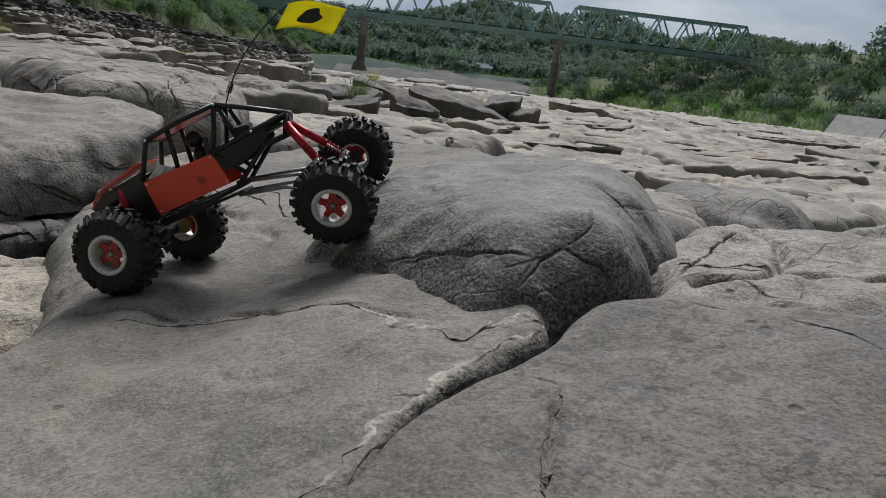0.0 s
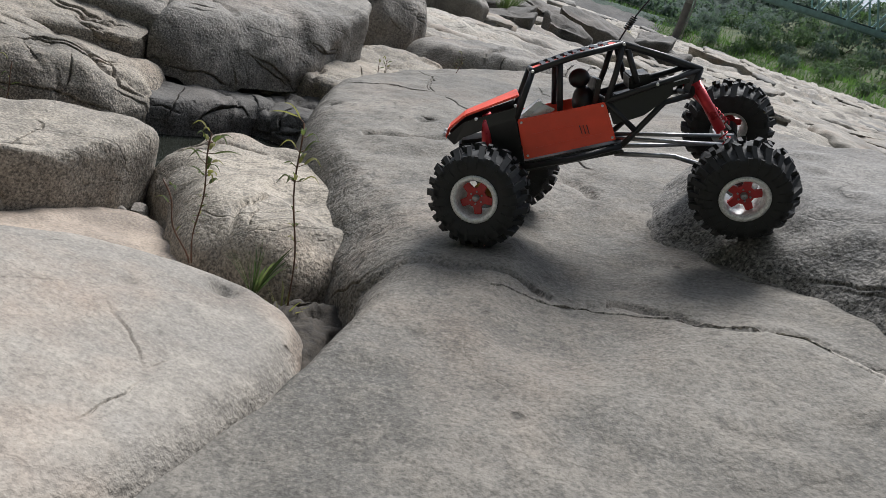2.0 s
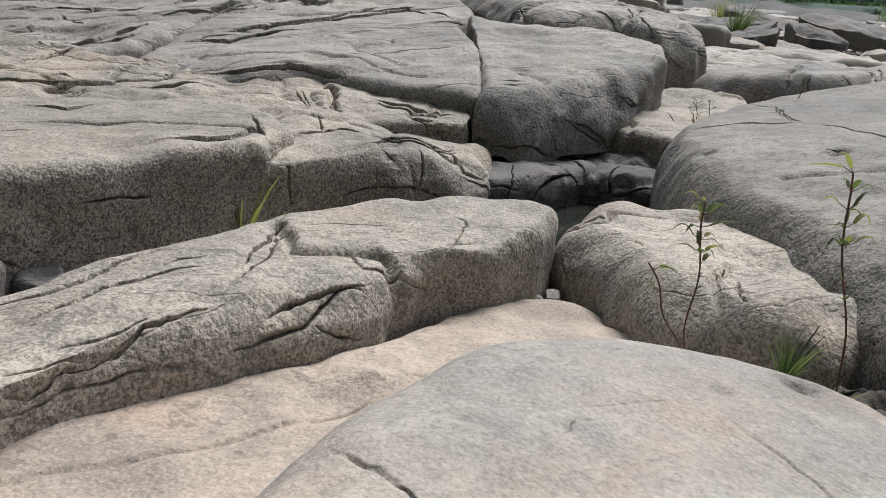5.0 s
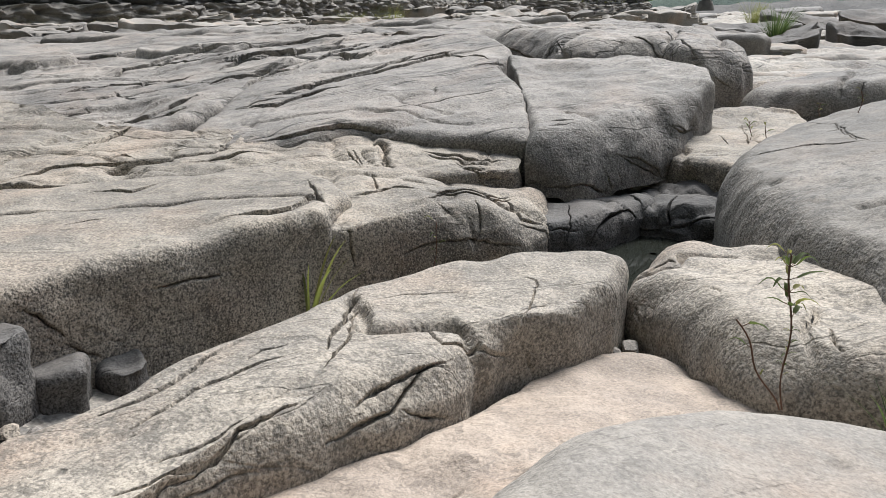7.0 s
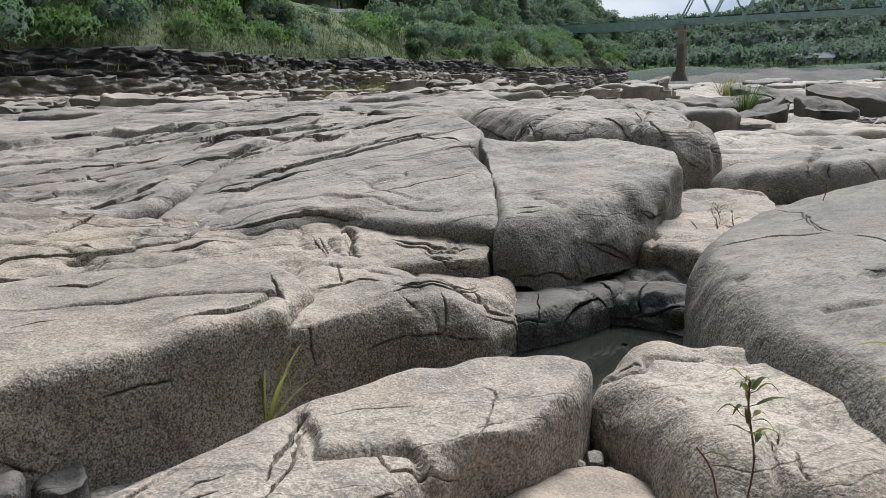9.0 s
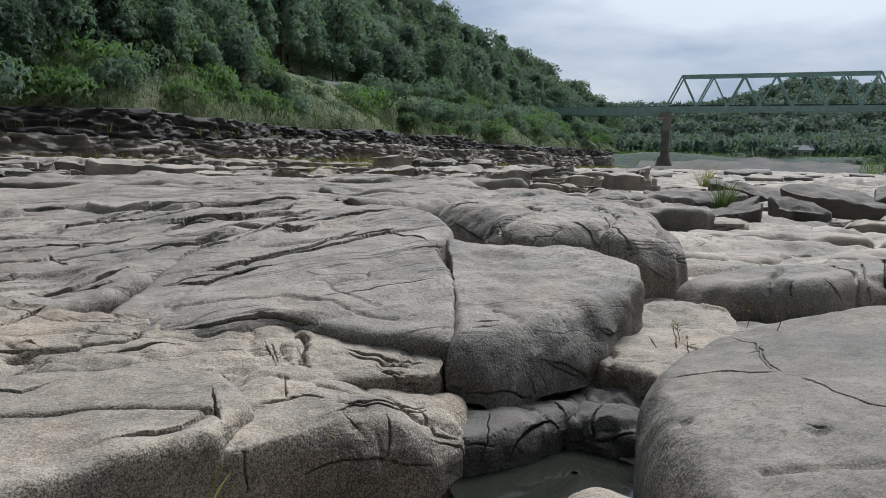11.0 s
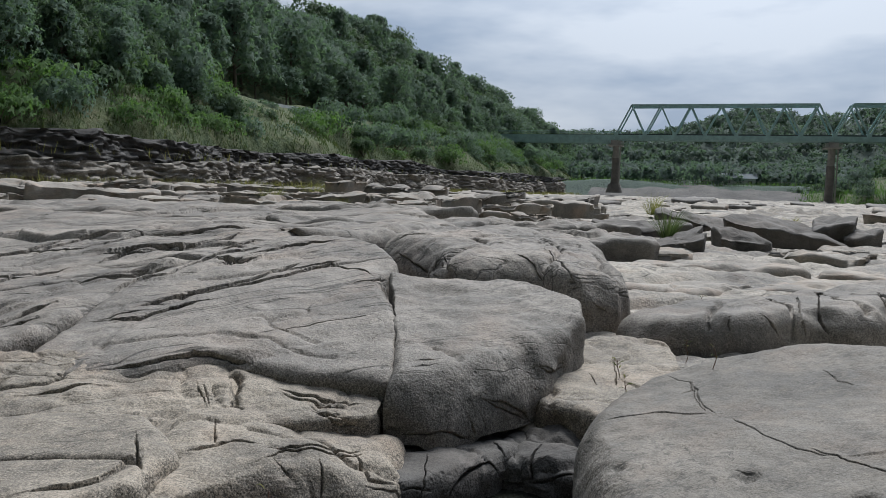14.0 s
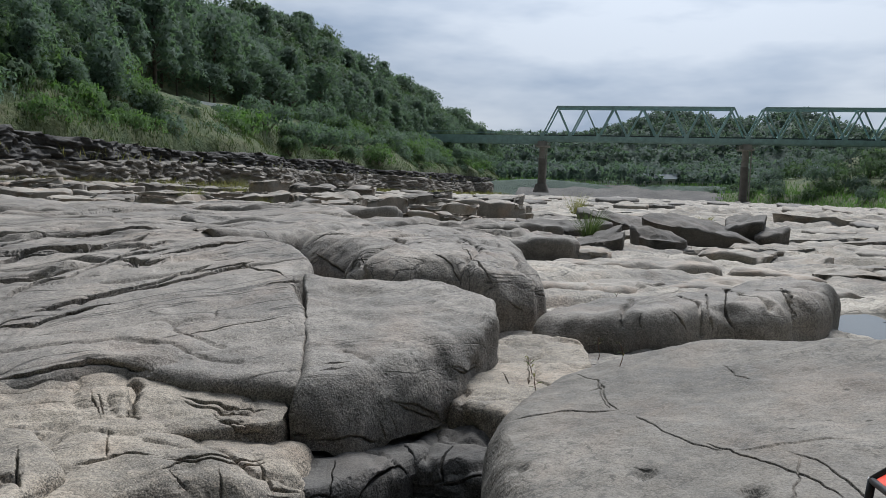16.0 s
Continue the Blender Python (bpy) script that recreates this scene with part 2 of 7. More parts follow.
DRYGRASS = leafy("dry_grass", (0.12, 0.13, 0.05), (0.2, 0.19, 0.085), (0.3, 0.26, 0.13))
BARK = plain("bark", (0.085, 0.07, 0.055), 0.9, 0, 0.4, 3, 0.02)
STEM = plain("reddish_stem", (0.13, 0.07, 0.045), 0.7, 0, 0.4, 80)
SOIL = plain("gravelly_soil", (0.05, 0.042, 0.034), 0.95, 0, 0.6, 90, 0.006)


def slope_mat(name, dry, low=(0.045, 0.075, 0.03), mid=(0.085, 0.11, 0.042), dark=(0.03, 0.055, 0.02)):
    m = Mat(name, 0.95)
    a, b = m.noise(0.35, 6, 0.65), m.noise(1.9, 5, 0.65)
    c = m.ramp(a, (0.32, low), (0.5, mid), (0.68, dry))
    c = m.mix(m.ramp(b, (0.35, 0.55), (0.6, 0.0)), c, dark)
    m.color(c).bump((b, 0.9, 0.35), (m.noise(9, 4), 0.6, 0.08))
    return m.m


HILL = slope_mat("grassy_hill_soil", (0.12, 0.12, 0.06))
# far slope tinted to match, with the haze in its colour as well
HAZED_HILL = slope_mat("hazed_far_slope", (0.075, 0.11, 0.08), (0.05, 0.078, 0.066), (0.06, 0.09, 0.07), (0.045, 0.07, 0.06))


# ---- arithmetic for shapes ----
def hash3(ix, iy, iz, seed):
    h = (ix * 374761393 + iy * 668265263 + iz * 2147483647 + seed * 144665) & 0xFFFFFFFF
    h = ((h ^ (h >> 13)) * 1274126177) & 0xFFFFFFFF
    return ((h ^ (h >> 16)) & 0xFFFF) / 32767.5 - 1.0


def vnoise(x, y, z, seed=0):
    """Smooth value noise, -1 to 1, on arrays."""
    fx, fy, fz = np.floor(x), np.floor(y), np.floor(z)
    ix, iy, iz = fx.astype(np.int64), fy.astype(np.int64), fz.astype(np.int64)
    u, v, w = x - fx, y - fy, z - fz
    u, v, w = u * u * (3 - 2 * u), v * v * (3 - 2 * v), w * w * (3 - 2 * w)
    out = 0
    for dx in (0, 1):
        for dy in (0, 1):
            for dz in (0, 1):
                wt = (u if dx else 1 - u) * (v if dy else 1 - v) * (w if dz else 1 - w)
                out = out + wt * hash3(ix + dx, iy + dy, iz + dz, seed)
    return out


def fbm(x, y, z, octaves=4, seed=0, gain=0.5):
    total, amp = 0, 1.0
    for k in range(octaves):
        total = total + amp * vnoise(x, y, z, seed + k * 17)
        x, y, z, amp = x * 2.03, y * 2.03, z * 2.03, amp * gain
    return total


def smooth(a, b, x):
    t = np.clip((x - a) / (b - a), 0, 1)
    return t * t * (3 - 2 * t)


def line_dist(x, y, pts):
    """The distance in plan from points to a broken line."""
    best = np.full(x.shape, 1e9)
    for (ax, ay), (bx, by) in zip(pts, pts[1:]):
        dx, dy = bx - ax, by - ay
        t = np.clip(((x - ax) * dx + (y - ay) * dy) / (dx * dx + dy * dy), 0, 1)
        best = np.minimum(best, np.hypot(x - ax - t * dx, y - ay - t * dy))
    return best


def mesh_from(name, verts, faces, material, shade=True):
    """A mesh from arrays; quads come as rows of four, triangles as rows of three."""
    me = bpy.data.meshes.new(name)
    verts, faces = np.asarray(verts, float).reshape(-1, 3), np.asarray(faces, int)
    k = faces.shape[1]
    me.vertices.add(len(verts))
    me.vertices.foreach_set("co", verts.ravel())
    me.loops.add(faces.size)
    me.loops.foreach_set("vertex_index", faces.ravel())
    me.polygons.add(len(faces))
    me.polygons.foreach_set("loop_start", np.arange(len(faces)) * k)
    me.polygons.foreach_set("loop_total", np.full(len(faces), k))
    me.update(calc_edges=True)
    me.validate()
    if shade:
        me.polygons.foreach_set("use_smooth", np.ones(len(me.polygons), bool))
    me.materials.append(material)
    return me


def grid_faces(rows, cols, closed=False):
    i, j = np.meshgrid(np.arange(rows - 1), np.arange(cols if closed else cols - 1), indexing="ij")
    jn = (j + 1) % cols
    return np.stack([i * cols + j, i * cols + jn, (i + 1) * cols + jn, (i + 1) * cols + j], -1).reshape(-1, 4)


def part(name, bm, material, parent, label=""):
    """Links a bmesh as one mesh object under a thing or a part."""
    me = bpy.data.meshes.new(name)
    bm.to_mesh(me)
    bm.free()
    me.materials.append(material)
    ob = new(name, me)
    ob.parent = parent
    if label:
        ob["label"] = label
    return ob


def mesh_part(name, me, parent, label=""):
    ob = new(name, me)
    ob.parent = parent
    if label:
        ob["label"] = label
    return ob


def round_line(pts, n, tight=0.0):
    """A closed smooth line through points, n samples; tight: how far its sides are straight."""
    p = np.array(pts, float)
    k = len(p)
    seg = np.hypot(*(np.roll(p, -1, 0) - p).T)
    t = np.concatenate([[0], np.cumsum(seg)])
    u = np.linspace(0, t[-1], n, endpoint=False)
    i = np.clip(np.searchsorted(t, u, side="right") - 1, 0, k - 1)
    f = ((u - t[i]) / seg[i])[:, None]
    a, b, c, d = p[(i - 1) % k], p[i], p[(i + 1) % k], p[(i + 2) % k]
    curve = 0.5 * (2 * b + (c - a) * f + (2 * a - 5 * b + 4 * c - d) * f**2 + (3 * b - a - 3 * c + d) * f**3)
    return curve * (1 - tight) + (b + (c - b) * f) * tight


def joints(x, y, size, seed):
    """Cells of broken rock: the distance to the nearest joint, and each cell's own number."""
    px, py = x / size, y / size
    ix, iy = np.floor(px).astype(np.int64), np.floor(py).astype(np.int64)
    f1, f2, own = np.full(x.shape, 9.0), np.full(x.shape, 9.0), np.zeros(x.shape)
    for dx in (-1, 0, 1):
        for dy in (-1, 0, 1):
            cx, cy = ix + dx, iy + dy
            d = np.hypot(cx + 0.5 + 0.42 * hash3(cx, cy, 0, seed) - px, cy + 0.5 + 0.42 * hash3(cx, cy, 7, seed) - py)
            near = d < f1
            f2 = np.where(near, f1, np.minimum(f2, d))
            own = np.where(near, hash3(cx, cy, 13, seed), own)
            f1 = np.where(near, d, f1)
    return (f2 - f1) * size * 0.5, own


CRACKS = {}


def crack(key, width, depth, step, *pts):
    """Notes an open crack on a rock: half its width, its depth, how far one lip stands proud, and its course."""
    CRACKS.setdefault(key, []).append((width, depth, step, np.array(pts, float)))


def refined(verts, faces, near, k):
    """Splits the chosen quads into k by k smaller ones; returns all verts and faces."""
    q = verts[faces[near]]
    g = np.linspace(0, 1, k + 1)
    u, v = np.meshgrid(g, g, indexing="ij")
    w = np.stack([(1 - u) * (1 - v), u * (1 - v), u * v, (1 - u) * v], -1).reshape(-1, 4)
    fine = np.einsum("pk,nkc->npc", w, q).reshape(-1, 3)
    _, first, back_to = np.unique(np.round(fine * 50000).astype(np.int64), axis=0, return_index=True, return_inverse=True)
    small = grid_faces(k + 1, k + 1)[:, ::-1]
    f = (small[None] + (np.arange(near.sum()) * (k + 1) ** 2)[:, None, None]).reshape(-1, 4)
    f = np.asarray(back_to).ravel()[f] + len(verts)
    return np.concatenate([verts, fine[first]]), np.concatenate([faces[~near], f])


def course(p, pts, ways, deep):
    """From points to a crack's course: the distance across it, and the side on which they lie."""
    best, side = np.full(len(p), 9.0), np.zeros(len(p))
    for a, b, d in zip(pts, pts[1:], ways):
        ab = b - a
        ab = ab - d * (ab @ d)
        rel = p - a
        off = rel @ d
        rel = rel - off[:, None] * d
        t = np.clip(rel @ ab / max(ab @ ab, 1e-9), 0, 1)
        rest = rel - t[:, None] * ab
        m = np.linalg.norm(rest, axis=1) + np.where(np.abs(off) > deep, 9.0, 0.0)
        nearer = m < best
        best = np.where(nearer, m, best)
        side = np.where(nearer, np.sign(rest @ np.cross(d, ab)), side)
    return best, side


def cracked(verts, faces, normals, cuts, res, seed):
    """Opens cracks in a rock's skin, on quads split finely along their courses."""
    k = int(np.clip(round(res / 0.0019), 3, 6))
    laid = []
    for width, depth, step, pts in cuts:
        mid = (pts[1:] + pts[:-1]) / 2
        ways = []
        for m in mid:
            d2 = ((verts - m) ** 2).sum(1)
            close = np.argsort(d2)[:40]
            n = normals[close].mean(0)
            ways.append(n / np.linalg.norm(n))
        laid.append((width, depth, step, pts, ways))
    centre_of = verts[faces].mean(1)
    near = np.zeros(len(faces), bool)
    for width, depth, step, pts, ways in laid:
        box_ = ((centre_of > pts.min(0) - 0.06) & (centre_of < pts.max(0) + 0.06)).all(1)
        d, _ = course(centre_of[box_], pts, ways, 0.06)
        near[np.flatnonzero(box_)[d < width * 1.6 + res * 1.3 + 0.006]] = True
    verts, faces = refined(verts, faces, near, k)
    jig = 0.005 * np.stack([fbm(verts[:, 0] * 26, verts[:, 1] * 26, verts[:, 2] * 26 + 9 * i, 3, seed + i) for i in range(3)], -1)
    moved = verts.copy()
    for width, depth, step, pts, ways in laid:
        reach = 0.06 + 2.2 * abs(step) ** 0.5
        box_ = np.flatnonzero(((verts > pts.min(0) - reach) & (verts < pts.max(0) + reach)).all(1))
        p = verts[box_] + jig[box_]
        d, side = course(p, pts, ways, 0.07)
        ends = np.minimum(np.linalg.norm(p - pts[0], axis=1), np.linalg.norm(p - pts[-1], axis=1))
        fade = smooth(0, 0.05, ends) * 0.75 + 0.25
        own = width * (0.7 + 0.7 * vnoise(p[:, 0] * 14, p[:, 1] * 14, p[:, 2] * 14, seed + 5)) * fade
        own = np.maximum(own, 0.0012)
        dig = depth * fade * np.clip(1.25 - d / own, 0, 1) ** 0.8 + 0.08 * depth * np.exp(-(d / (own * 2.5)) ** 2)
        lift = 0.5 * step * side * np.exp(-d / (0.02 + 1.2 * abs(step))) * (d < 5) * fade
        way_ = np.mean(ways, 0)
        moved[box_] += (lift - dig * (d < 5))[:, None] * way_
    return moved, faces


def rock(name, label, outline, top, base, material, bevel=0.06, bulge=0.0, rough=0.006, lump=0.02, size=0.35, res=0.012, seams=(), strata=None, flare=0.0,
         seed=1, centre=None, edge=0.02, category="rock", group="", pits=(), soft=(), broken=None, tight=0.0, key=""):
    """One rock from its outline in plan. top: (z at the origin, slope in x, slope in y); seams: (line, depth, width);
    strata: (strike in degrees, spacing, height); pits: (x, y, radius, depth); soft: (x, y, reach, bevel there);
    broken: (cell size, joint depth, step between cells)."""
    pts = np.array(outline, float)
    nxt = np.roll(pts, -1, 0)
    if (pts[:, 0] * nxt[:, 1] - pts[:, 1] * nxt[:, 0]).sum() < 0:
        outline, pts = outline[::-1], pts[::-1]
    c = np.array(centre if centre else pts.mean(0))
    around = np.hypot(*(np.roll(pts, -1, 0) - pts).T).sum()
    n = int(np.clip(around / res * 0.8, 40, 800))
    ring = round_line(outline, n, tight)
    away = ring - c
    radius = np.hypot(*away.T)
    way = away / radius[:, None]
    radius = radius * (1 + edge / radius.mean() * fbm(ring[:, 0] * 5, ring[:, 1] * 5, ring[:, 0] * 0 + seed, 4, seed))
    k_cap = int(np.clip(radius.mean() / res * 0.9, 8, 170))
    widest = max([bevel] + [q[3] for q in soft])
    k_bev, k_wall = int(np.clip(widest * 1.1 / res, 7, 34)), int(np.clip(abs(top[0] + top[1] * c[0] + top[2] * c[1] - base) / (res * 2.0), 5, 30))
    bev = np.full(n, float(bevel))
    for sx, sy, reach, b in soft:
        bev = bev + (b - bev) * np.exp(-((ring[:, 0] - sx) ** 2 + (ring[:, 1] - sy) ** 2) / reach**2)
    bev = np.minimum(bev, radius * 0.6)
    rows = []
    for s in np.linspace(0, 1, k_cap, endpoint=False):
        rows.append(((radius - bev) * s, 0 * radius, 0.0, 0.0))
    for a in np.linspace(0, math.pi / 2, k_bev):
        rows.append((radius - bev + bev * math.sin(a), bev * (1 - math.cos(a)), a, 0.0))
    for w in np.linspace(0, 1, k_wall + 1)[1:]:
        rows.append((radius + flare * w, bev, math.pi / 2, w))
    r = np.array([q[0] for q in rows])
    drop = np.array([q[1] for q in rows])
    ang = np.array([q[2] for q in rows])[:, None] + 0 * r
    wall = np.array([q[3] for q in rows])[:, None] + 0 * r
    x, y = c[0] + r * way[:, 0], c[1] + r * way[:, 1]
    z = top[0] + top[1] * x + top[2] * y - bulge * (r / radius) ** 2 - drop
    z = z * (1 - wall) + np.minimum(base, z - 0.01) * wall
    big = fbm(x / size, y / size, z / size + seed * 3.1, 2, seed)
    small = fbm(x / size * 4, y / size * 4, z / size * 4, int(np.clip(math.log2(size / 4 / (3 * res)) + 1, 1, 5)), seed + 50, 0.62)
    scoop = np.clip(fbm(x / size * 1.4, y / size * 1.4, z / size * 1.4, 2, seed + 90) - 0.45, 0, 1)
    up, out = np.cos(ang), np.sin(ang)
    chips = vnoise(x * 24, y * 24, z * 24, seed + 70)
    push = lump * big + rough * small - rough * 5 * scoop + 0.7 * rough * out * chips
    calm = 1 - 0.8 * wall**4
    x, y, z = x + push * out * way[:, 0], y + push * out * way[:, 1], z + push * up * calm
    open_ = 1 - smooth(0.3, 0.9, wall)
    wob = 0.035 * fbm(x * 6, y * 6, 0 * x, 3, seed + 33) + 0.006 * vnoise(x * 40, y * 40, 0 * x, seed + 35)
    if strata:
        t = radians(strata[0])
        for f, h in ((1.0, 1.0), (2.7, 0.4)):
            v = (-x * math.sin(t) + y * math.cos(t)) / strata[1] * f + 1.15 * fbm(x * 0.9, y * 0.9, 0 * x + seed, 4, seed + 9 + int(f))
            saw, lay = v - np.floor(v), np.floor(v).astype(np.int64)
            face = smooth(0, 0.14, saw) * (1 - smooth(0.14, 1.0, saw))
            along = (x * math.cos(t) + y * math.sin(t)) / strata[1] * 0.35
            own = np.clip(1.5 * vnoise(along, lay * 3.7, 0 * x, seed + 2), 0, 1.3)
            z = z + strata[2] * h * (face * own - 0.3) * open_ * up
            z = z - strata[2] * h * 0.85 * own * np.exp(-(np.minimum(saw, 1 - saw) / 0.022) ** 2) * open_ * up
    if broken:
        e, own = joints(x + wob * 1.5 + 0.5 * z, y + wob * 1.5 - 0.5 * z, broken[0], seed)
        cut = np.exp(-(e / (res * 0.9)) ** 2)
        push = broken[2] * own - broken[1] * cut
        x, y, z = x + push * out * way[:, 0] * open_, y + push * out * way[:, 1] * open_, z + push * up * open_
    for line, depth, width in seams:
        d = np.abs(line_dist(x + wob, y + wob * 0.7, line))
        dig = 1.15 * depth * np.exp(-(d / (0.8 * width)) ** 2) * open_
        x, y, z = x - way[:, 0] * out * dig * 0.5, y - way[:, 1] * out * dig * 0.5, z - dig * (0.35 + 0.65 * up)
    for px, py, pr, pd in pits:
        z = z - pd * np.exp(-((x - px) ** 2 + (y - py) ** 2) / pr**2)
    o = np.array([c[0], c[1], base])
    grid = np.stack([x, y, z], -1)
    verts, faces = grid.reshape(-1, 3), grid_faces(len(rows), n, True)[:, ::-1]
    if key in CRACKS:
        along = np.roll(grid, -1, 1) - np.roll(grid, 1, 1)
        down = np.gradient(grid, axis=0)
        nrm = np.cross(down, along).reshape(-1, 3)
        nrm /= np.linalg.norm(nrm, axis=1)[:, None] + 1e-12
        verts, faces = cracked(verts, faces, nrm, CRACKS[key], res, seed)
    ob = new(name, mesh_from(name, verts - o, faces, material))
    ob.location = o
    return tagged(ob, label, category, group)


# ---- the ground ----
def swell(x, y, cx, cy, rx, ry, h):
    return h * np.exp(-((x - cx) / rx) ** 2 - ((y - cy) / ry) ** 2)


def bed(x, y):
    """The height of the rocky river bed."""
    r = np.hypot(x + 0.8, y - 0.3)
    z = -0.16 - 1.2 * smooth(12, 190, r)
    z = z + swell(x, y, -5.0, 7.5, 3.2, 3.8, 0.16) + swell(x, y, 1.6, 1.6, 1.2, 1.2, 0.1)
    z = z + swell(x, y, -1.6, 1.5, 0.95, 0.85, -0.34) + swell(x, y, -1.2, 2.35, 0.35, 0.4, -0.16) + swell(x, y, 0.9, 5.45, 0.7, 0.8, -0.12)
    a = radians(40)
    u, v = (x * math.cos(a) + y * math.sin(a)), (-x * math.sin(a) + y * math.cos(a))
    far = smooth(2.8, 5.0, r)
    grow = 1 + 0.8 * smooth(8, 40, r) + 1.5 * smooth(40, 120, r)
    for f, h in ((0.5, 0.13), (1.25, 0.06)):
        w = v * f + 1.1 * fbm(u * 0.22 * f, v * 0.5 * f, 0 * x, 4, int(3 + 10 * f))
        lay = np.floor(w)
        saw = w - lay
        own = np.clip(0.5 + 0.8 * vnoise(u * 0.3 * f, lay * 3.7, 0 * x, 19), 0, 1.3)
        z = z + far * grow * h * own * (smooth(0, 0.1, saw) * (1 - smooth(0.1, 1.0, saw)) - 0.4)
    z = z + far * 0.05 * fbm(u * 0.8, v * 2.2, 0 * x, 5, 8) * grow
    return z + 0.02 * fbm(x * 6, y * 6, 0 * x, 4, 12) * (1 - smooth(20, 60, r))


def build_ground():
    inner = list(np.geomspace(0.3, 2.6, 40)) + list(np.geomspace(2.62, 45, 330))
    outer = list(np.geomspace(46, 2600, 70))
    rr = np.array(inner + outer)
    fine = np.radians(np.linspace(-62, 40, 350))
    rest = np.radians(np.linspace(40, 298, 60))[1:-1]
    th = np.concatenate([fine, rest])
    R, T = np.meshgrid(rr, th, indexing="ij")
    x, y = -0.8 + R * np.sin(T), 0.3 + R * np.cos(T)
    z = bed(x, y)
    verts = np.stack([x, y, z], -1).reshape(-1, 3)
    ob = new("ground", mesh_from("ground", verts, grid_faces(len(rr), len(th), True), BED))
    tagged(ob, "pale worn granite river bed with low bedding ledges", "river bed", kind="structure")


build_ground()

# ---- near rocks ----
# open cracks, by rock: half width, depth, lip, course
crack("whale", 0.0056, 0.05, 0.014, (-2.491, 2.250, -0.078), (-2.410, 2.291, -0.061), (-2.359, 2.346, -0.048), (-2.314, 2.414, -0.042), (-2.276, 2.443, -0.049), (-2.211, 2.449, -0.063), (-2.143, 2.446, -0.065))
crack("whale", 0.005, 0.03, 0.014, (-2.842, 2.942, 0.027), (-2.757, 3.100, 0.045), (-2.662, 3.269, 0.065), (-2.565, 3.373, 0.091), (-2.522, 3.588, 0.106), (-2.456, 3.680, 0.136))
crack("whale", 0.0062, 0.04, 0.007, (-2.179, 3.308, 0.095), (-2.128, 3.361, 0.101), (-2.115, 3.507, 0.082))
crack("whale", 0.0043, 0.03, 0.014, (-2.889, 2.661, -0.028), (-2.800, 2.721, -0.021), (-2.752, 2.836, 0.005), (-2.680, 2.933, 0.028))
crack("whale", 0.0062, 0.03, 0.014, (-3.142, 3.100, 0.056), (-3.079, 3.224, 0.082), (-3.152, 3.497, 0.101), (-3.114, 3.696, 0.140), (-3.025, 3.896, 0.158))
crack("whale", 0.0037, 0.02, 0.007, (-2.626, 3.517, 0.102), (-2.478, 3.665, 0.130), (-2.176, 3.461, 0.116))
crack("whale", 0.0074, 0.04, 0.014, (-3.063, 3.605, 0.128), (-2.926, 3.523, 0.116), (-2.875, 3.625, 0.137))
crack("whale", 0.0031, 0.015, 0, (-2.214, 2.614, -0.006), (-2.161, 2.730, -0.005), (-2.037, 2.856, 0.018), (-1.924, 2.940, 0.037))
crack("whale", 0.0087, 0.06, 0.014, (-3.082, 3.604, 0.126), (-2.949, 3.511, 0.123), (-2.925, 3.574, 0.134))
crack("whale", 0.0056, 0.04, 0.014, (-2.878, 2.821, 0.007), (-2.820, 2.998, 0.026), (-2.754, 3.146, 0.052), (-2.662, 3.366, 0.089), (-2.619, 3.603, 0.120))
crack("whale", 0.0062, 0.04, 0.014, (-2.995, 3.784, 0.137), (-2.891, 3.956, 0.170), (-2.655, 4.033, 0.206))
crack("whale", 0.0031, 0.02, 0.0042, (-2.925, 2.642, -0.029), (-2.834, 2.785, -0.001))
crack("shelf", 0.0033, 0.021, 0.009, (-1.948, 2.361, -0.111), (-1.887, 2.351, -0.114), (-1.814, 2.350, -0.123), (-1.721, 2.375, -0.127))
crack("shelf", 0.0033, 0.021, 0.009, (-1.785, 2.285, -0.138), (-1.732, 2.267, -0.151), (-1.674, 2.318, -0.173))
crack("shelf", 0.0028, 0.014, 0.006, (-2.222, 2.298, -0.104), (-2.124, 2.210, -0.127))
crack("shelf", 0.0033, 0.0175, 0.0072, (-1.940, 2.343, -0.113), (-1.841, 2.320, -0.117), (-1.756, 2.340, -0.132))
crack("shelf", 0.0033, 0.0175, 0.0072, (-1.788, 2.282, -0.139), (-1.701, 2.292, -0.162))
crack("shelf", 0.0044, 0.035, 0.012, (-2.565, 2.027, -0.113), (-2.472, 2.133, -0.094))
crack("shelf", 0.0044, 0.028, 0.012, (-3.048, 1.981, -0.079), (-3.067, 2.195, -0.049))
crack("shelf", 0.0044, 0.028, 0.009, (-3.035, 1.717, -0.131), (-3.012, 1.818, -0.117), (-2.909, 1.877, -0.116), (-2.818, 1.927, -0.113))
crack("shelf", 0.0055, 0.021, 0.006, (-2.882, 1.943, -0.101), (-2.863, 1.972, -0.097), (-2.816, 1.961, -0.102))
crack("shelf", 0.0022, 0.014, 0.0036, (-2.189, 2.291, -0.104), (-2.111, 2.209, -0.130))
crack("shelf", 0.0022, 0.0105, 0, (-2.835, 1.897, -0.139), (-2.774, 1.883, -0.144), (-2.725, 1.881, -0.133))
crack("block", 0.0045, 0.03, 0.0105, (-1.622, 2.390, -0.198), (-1.590, 2.397, -0.190))
crack("block", 0.003, 0.008, 0.0042, (-1.599, 2.513, -0.032), (-1.577, 2.548, -0.031), (-1.534, 2.564, -0.029))
crack("block", 0.003, 0.015, 0.0042, (-1.383, 2.595, -0.132), (-1.326, 2.654, -0.175), (-1.287, 2.721, -0.218))
